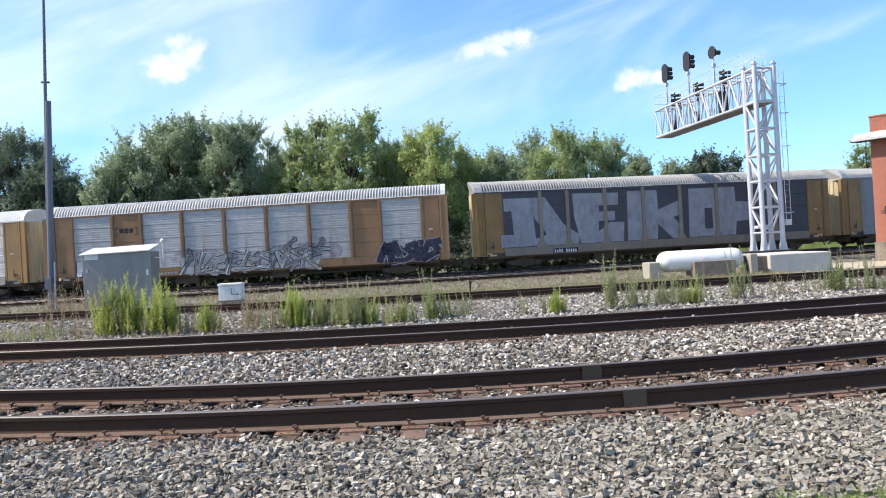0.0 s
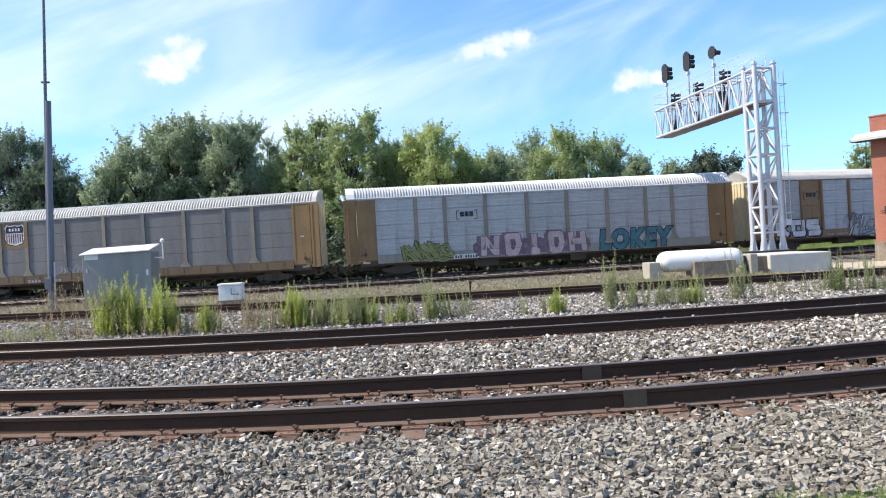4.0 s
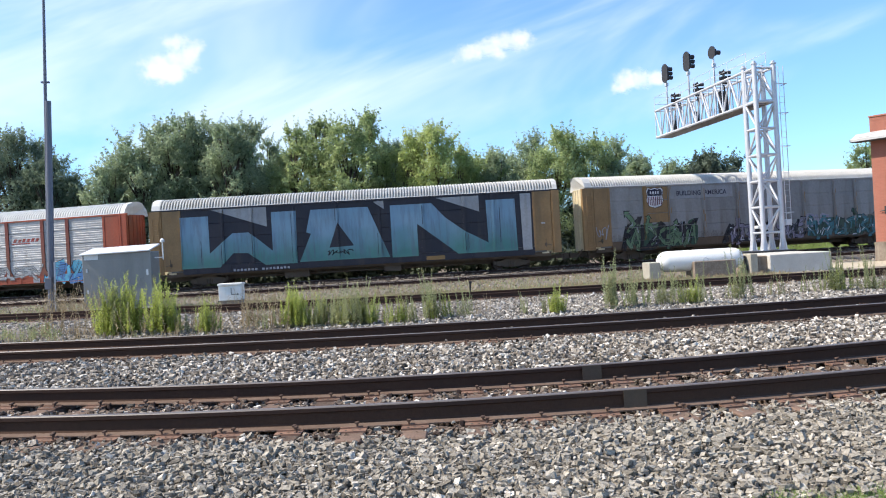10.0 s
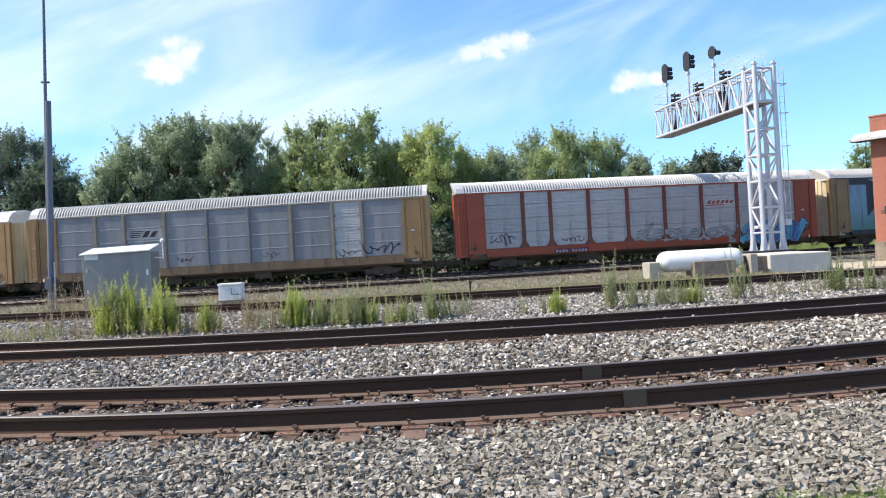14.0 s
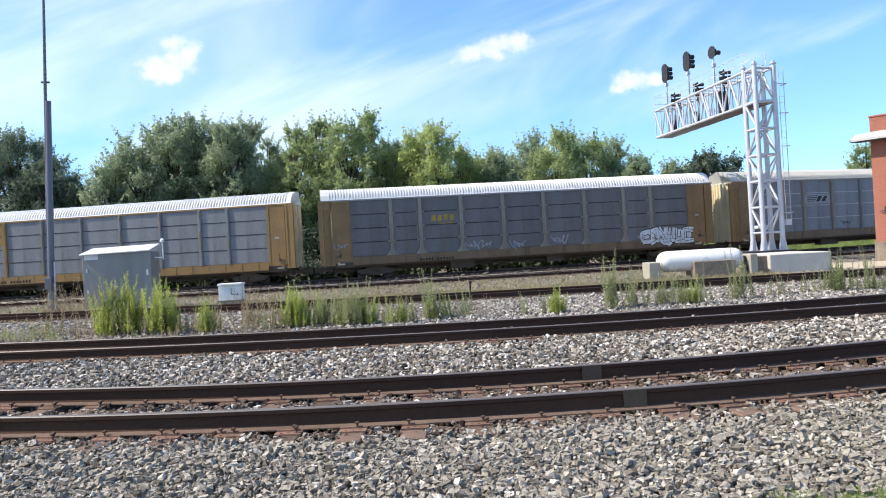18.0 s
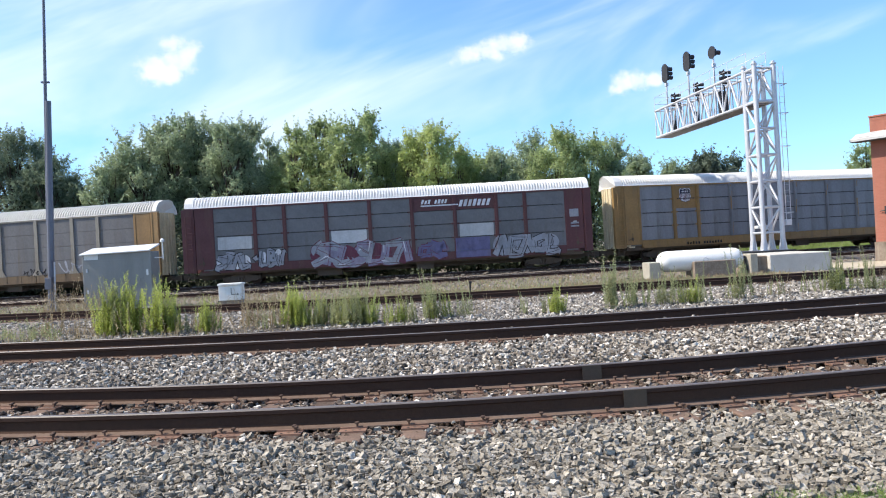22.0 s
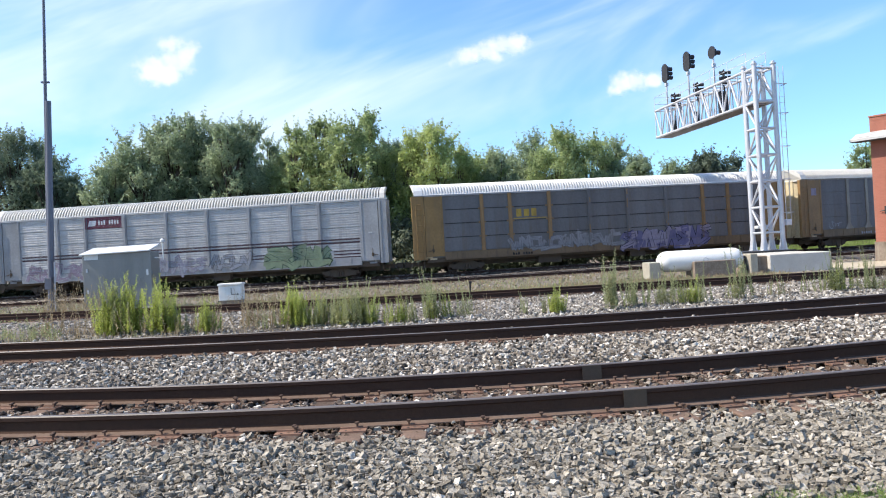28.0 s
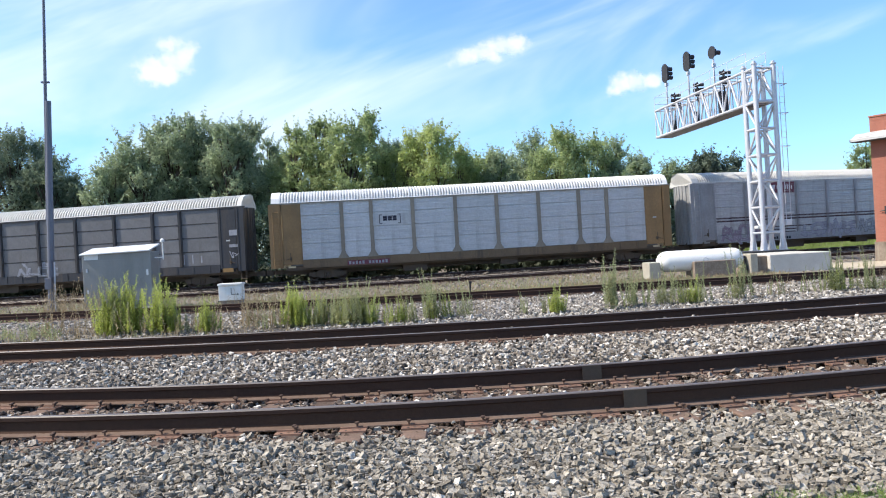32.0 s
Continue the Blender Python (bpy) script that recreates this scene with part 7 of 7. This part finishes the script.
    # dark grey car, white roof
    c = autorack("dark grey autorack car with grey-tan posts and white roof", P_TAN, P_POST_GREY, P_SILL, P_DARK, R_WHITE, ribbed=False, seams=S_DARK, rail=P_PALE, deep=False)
    decal(c, "plate", [rect(-6.75, 3.2, -4.35, 4.1)], P_SMOKE, -1, "grey backing plate")
    bars(c, -6.2, -4.6, 3.55, 3.95, 4, G_YELLOW, slant=0.05, label="small yellow company mark")
    decal(c, "stripe", [rect(-5.7, 3.36, -4.7, 3.42)], G_YELLOW, 1)
    tag_scrawl(c, -3.95, -2.15, 1.6, 2.2, G_PALE, 81, 5, 0.04)
    tag_scrawl(c, -1.0, 0.1, 1.45, 2.1, G_PALE, 82, 3, 0.04)
    tag_scrawl(c, 1.85, 3.0, 1.65, 2.25, G_PALE, 83, 3, 0.05)
    wild(c, 8.0, 11.5, 1.3, 2.3, G_WHITE, G_BLACK, 84, 6, 0.13, ground=G_WHITE, slant=0.0, label="white block graffiti with dark lines")
    tag_scrawl(c, -12.45, -11.65, 2.05, 2.45, G_PALE, 85, 3, 0.03)
    bars(c, -7.1, -4.8, 1.1, 1.26, 12, G_BLACK)

    # yellow car with grey panels
    c = autorack("yellow autorack car with grey seamed panels, emblem and white roof", P_YELLOW, P_YELLOW, P_YELLOW, P_BLUEGREY, R_WHITE, ribbed=False, gusset=False, seams=S_DARK, worn=(2, 3, 4, 5, 6, 7), rail=P_YELLOW, deep=False)
    decal(c, "plate", [rect(-8.7, 3.55, -6.9, 5.04)], P_YELLOW, -1, "yellow painted plate")
    shield(c, -8.3, -7.45, 4.0, 4.85)
    bars(c, -8.0, -5.1, 1.12, 1.3, 13, G_BLACK)

    # dark red car
    white_low = [(-11.33, -8.95), (-4.05, -1.55), (4.3, 6.75)]
    c = autorack("dark red autorack car with grey panels, white patches and graffiti", P_MAROON, P_MAROON, P_MAROON, P_SMOKE, R_WHITE, ribbed=False, gusset=False, seams=S_DARK, rail=P_MAROON, deep=False)
    for x0, x1 in white_low:
        decal(c, "replacement_panel", [rect(x0 + 0.12, 2.42, x1 - 0.1, 3.27)], P_OFFWHITE, -1, "clean off-white replacement panel")
    decal(c, "header", [rect(1.3, 4.2, 6.9, 5.08)], P_MAROON, -1, "dark red name board")
    bars(c, 1.95, 3.7, 4.66, 4.92, 8, G_WHITE, slant=0.08, label="small white marks")
    decal(c, "stripe", [rect(1.95, 4.5, 4.4, 4.58)], G_WHITE, 1)
    bars(c, 4.4, 6.5, 4.4, 4.85, 7, G_WHITE, slant=0.14, seed=5, label="large slanted white marks")
    wild(c, -11.3, -9.3, 1.25, 2.2, G_PALE, G_BLACK, 91, 4, 0.14, slant=0.0, ground=G_WHITE, label="white rounded graffiti with black rims")
    wild(c, -8.6, -7.15, 1.25, 2.3, G_PALE, G_BLACK, 92, 3, 0.11, slant=0.0, ground=G_WHITE)
    wild(c, -5.2, 1.15, 1.05, 2.5, G_PALE, G_WINE, 93, 7, 0.2, ground=G_WINE, shine=G_WHITE, second=G_LILAC, label="lilac and wine-red block graffiti")
    wild(c, 1.7, 3.5, 1.3, 2.25, G_VIOLET, G_WINE, 94, 3, 0.15, ground=G_MAUVE)
    decal(c, "paint_patch", [rect(4.1, 1.15, 6.35, 2.4)], G_VIOLET, 0, "patch of violet spray paint")
    wild(c, 6.7, 10.8, 1.1, 2.45, G_PALE, G_BLACK, 95, 5, 0.17, ground=G_PALE, slant=0.1, inner=True, label="pale grey block graffiti with black rims")
    decal(c, "plate", [rect(11.7, 3.35, 12.3, 3.85), rect(11.75, 2.9, 12.3, 3.0), rect(11.75, 2.7, 12.3, 2.8)], G_PALE, 0)

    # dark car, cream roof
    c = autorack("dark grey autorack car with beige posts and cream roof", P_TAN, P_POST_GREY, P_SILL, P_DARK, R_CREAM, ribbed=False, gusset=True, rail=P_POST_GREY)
    tag_scrawl(c, 3.0, 5.2, 1.45, 2.0, G_BLACK, 101, 6, 0.045)
    tag_scrawl(c, -10.7, -9.5, 1.6, 2.15, G_PALE, 102, 3, 0.03)
    tag_scrawl(c, 5.8, 7.7, 1.6, 2.4, G_PALE, 103, 3, 0.05)
    bars(c, -7.7, -5.0, 1.12, 1.3, 12, G_PALE)
    decal(c, "plate", [rect(-12.4, 4.0, -11.9, 4.5)], G_LILAC, 0)

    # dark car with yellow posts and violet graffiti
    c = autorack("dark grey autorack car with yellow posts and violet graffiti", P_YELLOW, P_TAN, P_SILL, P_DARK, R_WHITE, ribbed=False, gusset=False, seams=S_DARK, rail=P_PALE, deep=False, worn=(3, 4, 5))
    bars(c, -6.5, -4.95, 3.55, 4.05, 3, G_YELLOW, label="plain yellow company mark")
    decal(c, "stripe", [rect(-6.7, 3.4, -4.4, 3.46)], G_YELLOW, 1)
    wild(c, -7.1, 0.6, 1.4, 2.25, G_HAZEGREY, P_DARK, 111, 11, 0.10, slant=0.0, label="faded pale block graffiti")
    wild(c, 0.8, 7.1, 0.95, 2.3, G_VIOLET, G_NAVY, 112, 8, 0.17, ground=G_VIOLET, shine=G_LILAC, second=G_LILAC, slant=0.2, label="violet graffiti with navy rims")
    bars(c, -6.9, -5.5, 1.12, 1.28, 8, G_BLACK)

    # silver car with dark red stripes
    c = autorack("silver-grey autorack car with dark red stripes and green graffiti", P_PALE, P_PALE, P_PALE, P_SILVER, R_CREAM, gusset=False)
    for z0, z1, spans in ((2.66, 2.76, ((-11.35, 11.35),)), (2.46, 2.56, ((-11.35, 11.35),)), (1.94, 2.02, ((-6.4, -1.8), (4.2, 5.2), (9.6, 11.35))), (1.74, 1.82, ((-6.4, -4.4), (4.2, 5.2), (9.6, 11.35))), (1.56, 1.63, ((9.6, 11.35), (-6.3, -4.5)))):
        decal(c, "stripe", [rect(a, z0, b, z1) for a, b in spans], G_PLUM, -1, "dark red painted stripe")
    decal(c, "company_plate", [rect(-6.85, 4.3, -4.4, 5.06)], G_WINE, 0, "dark red company plate")
    bars(c, -6.0, -4.55, 4.55, 4.85, 8, G_WHITE, layer=1, label="small white marks")
    decal(c, "company_mark", [rect(-6.7, 4.5, -6.2, 4.85, 0.1)], G_WHITE, 1, "small white company mark")
    wild(c, 5.1, 9.3, 1.1, 2.35, G_SAGE, G_GREEN, 121, 5, 0.2, ground=G_SAGE, layer=1, label="pale green graffiti with dark green rims")
    wild(c, -11.0, -6.7, 1.1, 2.2, G_HAZE, G_SILVER, 122, 6, 0.1, slant=0.2, label="faded silver and brown graffiti")
    wild(c, -3.8, 1.0, 1.2, 2.1, G_PALE, G_LILAC, 123, 7, 0.08, label="faded silver-blue graffiti")
    wild(c, 1.5, 4.1, 1.4, 2.15, G_PALE, G_GREY, 124, 4, 0.08, label="faded silver-blue graffiti")
    bars(c, -6.8, -5.0, 1.12, 1.3, 8, G_BLACK)

    # tan car with silver panels
    c = autorack("tan autorack car with clean silver ribbed panels and white roof", P_TAN, P_POST, P_SILL, P_BRIGHT, R_WHITE, rail=P_POST_GREY)
    bracket_mark(c, -6.4, -5.0, 3.55, 4.15, G_NAVY, P_OFFWHITE)
    bars(c, -8.5, -5.95, 1.12, 1.32, 12, G_PALE, G_WINE)

    # black car
    c = autorack("black autorack car with smoky grey panels and white plates", P_BLACKCAR, P_BLACKCAR, P_BLACKCAR, P_SMOKE, R_CREAM, ribbed=False, gusset=False, seams=S_DARK, rail=P_BLACKCAR)
    decal(c, "plate", [rect(12.15, 3.35, 12.7, 3.7), rect(12.1, 2.62, 12.7, 2.8)], G_PALE, 0, "small white plate")
    decal(c, "patch", [rect(11.6, 1.08, 12.3, 1.32)], P_YELLOW, 0, "yellow patch on the sill")
    tag_scrawl(c, 12.2, 12.7, 1.9, 2.4, G_PALE, 131, 2, 0.04)
    wild(c, -3.0, -0.2, 1.5, 2.1, G_PALE, P_SMOKE, 132, 4, 0.08)
    decal(c, "scrawl", [rect(8.9, 1.7, 8.98, 2.3), rect(9.5, 1.7, 9.58, 2.3), rect(10.1, 1.75, 10.2, 2.2)], G_PALE, 0)


build_cars()


# ---- ballast stones ----
BLOCK = [(x, y, z) for x in (-1, 1) for y in (-1, 1) for z in (-1, 1)]
BLOCK_F = [(0, 1, 3), (0, 3, 2), (4, 6, 7), (4, 7, 5), (0, 4, 5), (0, 5, 1), (2, 3, 7), (2, 7, 6), (0, 2, 6), (0, 6, 4), (1, 5, 7), (1, 7, 3)]
OCTA = [(1, 0, 0), (-1, 0, 0), (0, 1, 0), (0, -1, 0), (0, 0, 1), (0, 0, -1)]
OCTA_F = [(0, 2, 4), (2, 1, 4), (1, 3, 4), (3, 0, 4), (2, 0, 5), (1, 2, 5), (3, 1, 5), (0, 3, 5)]


def stone_field(name, label, material, seed, xs, ys, zs, size, chipped=False, far=False):
    """Angular crushed stones, one jagged block each, joined into one mesh."""
    rng = np.random.default_rng(seed)
    n = len(xs)
    base = np.array(BLOCK) * 0.76 if chipped else np.array(OCTA) * 1.2 if far else np.array(BLOCK) * 0.74
    tri = np.array(OCTA_F if far else BLOCK_F)
    jag = base[None] * (0.66 + 0.44 * rng.random((n, len(base), 3))) + rng.normal(0, 0.22 if far else 0.19 if chipped else 0.10, (n, len(base), 3))
    jag = jag * (np.array([1.28, 0.9, 0.66] if chipped else [1.2, 0.92, 0.74]) * (0.66 + 0.62 * rng.random((n, 1, 3))))
    spin, tilt = rng.random(n) * 6.283, rng.normal(0, 0.55, n)
    lean = rng.random(n) * 6.283
    q = np.stack([np.cos(tilt / 2), np.sin(tilt / 2) * np.cos(lean), np.sin(tilt / 2) * np.sin(lean), np.zeros(n)], 1)
    c2, s2 = np.cos(spin / 2), np.sin(spin / 2)
    w0, x0, y0, z0 = q.T
    q = np.stack([w0 * c2 - z0 * s2, x0 * c2 + y0 * s2, y0 * c2 - x0 * s2, z0 * c2 + w0 * s2], 1)
    w, x, y, z = q.T
    rot = np.stack([np.stack([1 - 2 * (y * y + z * z), 2 * (x * y - z * w), 2 * (x * z + y * w)], 1),
                    np.stack([2 * (x * y + z * w), 1 - 2 * (x * x + z * z), 2 * (y * z - x * w)], 1),
                    np.stack([2 * (x * z - y * w), 2 * (y * z + x * w), 1 - 2 * (x * x + y * y)], 1)], 1)
    s = np.asarray(size) * np.exp(np.clip(rng.normal(0, 0.32, n), -0.7, 0.5))
    v = np.einsum("nij,nkj->nki", rot, jag) * s[:, None, None] + np.stack([xs, ys, zs], 1)[:, None]
    f = tri[None] + (np.arange(n) * len(base))[:, None, None]
    ob = new(name, mesh_np(name, v.reshape(-1, 3), f.reshape(-1, 3), material))
    tagged(ob, label, "ballast", kind="stuff")


def rail_y(track, x):
    y0, s0, c, reach, z = TRACKS[track]
    e = np.clip(x, -reach, reach)
    return y0 + s0 * e + c * e * e + (s0 + 2 * c * e) * (x - e)


def build_ballast():
    rng = np.random.default_rng(4)

    def strip(n, y0, y1, half):
        y = y0 + (y1 - y0) * rng.random(n)
        return (rng.random(n) * 2 - 1) * (half * y + 0.35) * (1 + 0.10 * np.abs(rng.normal(0, 1, n))), y

    # shoulder before the near track and its cribs, up to the second track
    x, y = strip(98000, 4.9, 14.8, 0.575)
    sx, sy = strip(17000, 4.6, 7.2, 0.575)
    keep = sy > lawn_line(sx) - 0.10 + rng.normal(0, 0.06, len(sx))
    x, y = np.concatenate([x, sx[keep]]), np.concatenate([y, sy[keep]])
    ex = (rng.random(12000) * 2 - 1) * 5.2
    side = np.where(rng.random(12000) < 0.5, 0.0, GAUGE)
    ey = rail_y("track_1", ex) + side + rng.uniform(-0.32, 0.28, 12000)
    # thinning stones beside and before the shoulder
    ox = np.concatenate([rng.normal(0, 8.0, 8000), rng.normal(0, 4.0, 4000), rng.choice([-1.0, 1.0], 4000) * rng.uniform(2.2, 9.0, 4000)])
    oy = np.concatenate([2.4 + 11.6 * rng.random(8000), 2.3 + 1.9 * rng.random(4000), 2.8 + 3.8 * rng.random(4000)])
    out = (np.abs(ox) > 0.575 * oy + 0.2) | (oy < 4.2)
    out &= oy > lawn_line(ox) - 0.25 + rng.normal(0, 0.12, len(ox))
    x, y = np.concatenate([x, ex, ox[out]]), np.concatenate([y, ey, oy[out]])
    d1 = y - rail_y("track_1", x)
    d2 = y - rail_y("track_2", x)
    phase = ((x + 6.5) / 0.56) % 1.0
    on_tie = (phase < 0.24) | (phase > 0.76)
    keep = np.ones(len(x), bool)
    for d in (d1, d1 - GAUGE, d2, d2 - GAUGE):
        keep &= np.abs(d) > 0.105
        keep &= ~((np.abs(d) < 0.21) & on_tie & (rng.random(len(x)) < 0.95))
        keep &= ~((np.abs(d) < 0.42) & on_tie & (rng.random(len(x)) < 0.45))
    x, y, d1 = x[keep], y[keep], d1[keep]
    z = -0.236 + rng.normal(0, 0.019, len(x)) - 0.36 * np.clip((-d1 - 1.1) / 3.0, 0, 1) ** 1.2 + 0.02 * np.clip(d1 - 2, 0, 2)
    z += 0.02 * np.sin(x * 2.1 + y * 1.3) * np.sin(y * 2.7)
    d2 = d2[keep]
    near = np.minimum(np.minimum(np.abs(d1), np.abs(d1 - GAUGE)), np.minimum(np.abs(d2), np.abs(d2 - GAUGE)))
    rusty = rng.random(len(x)) < np.clip(1.15 - near / 0.42, 0.0, 0.9)
    rusty |= (d1 > 0.1) & (d1 < GAUGE - 0.1) & (rng.random(len(x)) < 0.6)
    shoulder = (d1 < -0.1) & (np.abs(x) < 0.575 * y + 0.4)
    for pick, nm, lab, m, sd, cut in ((~rusty & shoulder, "ballast_shoulder", "loose grey crushed stones of the near shoulder", M_STONE_GREY, 1, True), (~rusty & ~shoulder, "ballast_near", "loose grey and white crushed-stone ballast", M_STONE, 2, False),
                                      (rusty, "ballast_stained", "rust-stained brown ballast along the rails", M_STONE_RUST, 5, False)):
        stone_field(nm, lab, m, sd, x[pick], y[pick], z[pick], (0.0215 if cut else 0.022 if m is M_STONE_RUST else 0.0245) + 0.002 * np.clip((y[pick] - 6.5) / 3.0, 0, 1), cut)
    # beyond the second track
    x, y = strip(50000, 14.9, 29.5, 0.57)
    z = np.array([ground_z(a, b) for a, b in zip(x, y)]) + 0.0 + rng.normal(0, 0.012, len(x))
    d3 = y - rail_y("track_3", x)
    keep = (np.abs(d3) > 0.09) & (np.abs(d3 - GAUGE) > 0.09)
    bare = np.sin(x * 0.6 + 1.0) + np.sin(y * 0.9 + x * 0.3) + 0.12 * x + rng.normal(0, 0.6, len(x))
    keep &= bare > -1.9
    dark = keep & (d3 > -0.35 + rng.normal(0, 0.1, len(x))) & (d3 < 1.9)
    keep &= ~dark
    stone_field("ballast_siding", "dark brown ballast between the old siding's rails", M_STONE_DARK, 8, x[dark], y[dark], z[dark], 0.05, far=True)
    stone_field("ballast_middle", "pale crushed-stone gravel between the tracks", M_STONE_FAR, 2, x[keep], y[keep], z[keep], 0.042, far=True)
    x, y = strip(12000, 30.0, 52.0, 0.60)
    z = np.array([ground_z(a, b) for a, b in zip(x, y)]) + rng.normal(0, 0.012, len(x))
    keep = ((y > 43) | (rng.random(len(x)) < 0.5)) & (y < rail_y("track_4", x) - 1.5 + rng.normal(0, 0.3, len(x)))
    stone_field("ballast_far", "pale gravel along the far track", M_STONE_EARTH, 3, x[keep], y[keep], z[keep], 0.055, far=True)
    # darker stones along the bed of the far track
    x = rng.uniform(-36, 40, 15000)
    d4 = rng.uniform(-1.9, 3.2, 15000)
    y = rail_y("track_4", x) + d4
    keep = (np.abs(d4) > 0.1) & (np.abs(d4 - GAUGE) > 0.1)
    z = TRACKS["track_4"][4] - 0.17 + rng.normal(0, 0.02, len(x)) - 0.26 * np.clip(-d4 - 0.8, 0, 1.1)
    keep &= rng.random(len(x)) < 0.75
    stone_field("ballast_grimy", "dark brown ballast under the far track", M_STONE_DARK, 6, x[keep], y[keep], z[keep], 0.062, far=True)


build_ballast()


def car_s(k, t):
    """Way of car k along the track at t seconds; the train slows very slightly."""
    return 2.082 + PITCH * (7 - k) + SPEED * (t - 13.0) - 0.00378 * (t - 13.0) ** 2


def motions():
    for ob, x, z, dx, dz in CLOUDS:
        walk(ob, [(0.0, pose(x, 1000, z)), (32.0, pose(x + dx, 1000, z + dz))])
    for k, car in enumerate(CARS):
        walk(car, [(t / 2, car_pose(car_s(k, t / 2))) for t in range(65)])
    # wheels turn while their car is near
    for wheel, k, x in WHEELS:
        steps = [i for i in range(0, 961) if abs(car_s(k, i / 30.0)) < 52]
        rows = []
        for i in steps:
            turn = math.degrees(car_s(k, i / 30.0) / WHEEL_R) % 360
            rows.append((i / 30.0, pose(x, 0, WHEEL_R, 0, turn, 0)))
        first, last = rows[0], rows[-1]
        if steps[0] > 0:
            rows.insert(0, (0.0, first[1]))
        if steps[-1] < 960:
            rows.append((32.0, last[1]))
        walk(wheel, rows)


motions()
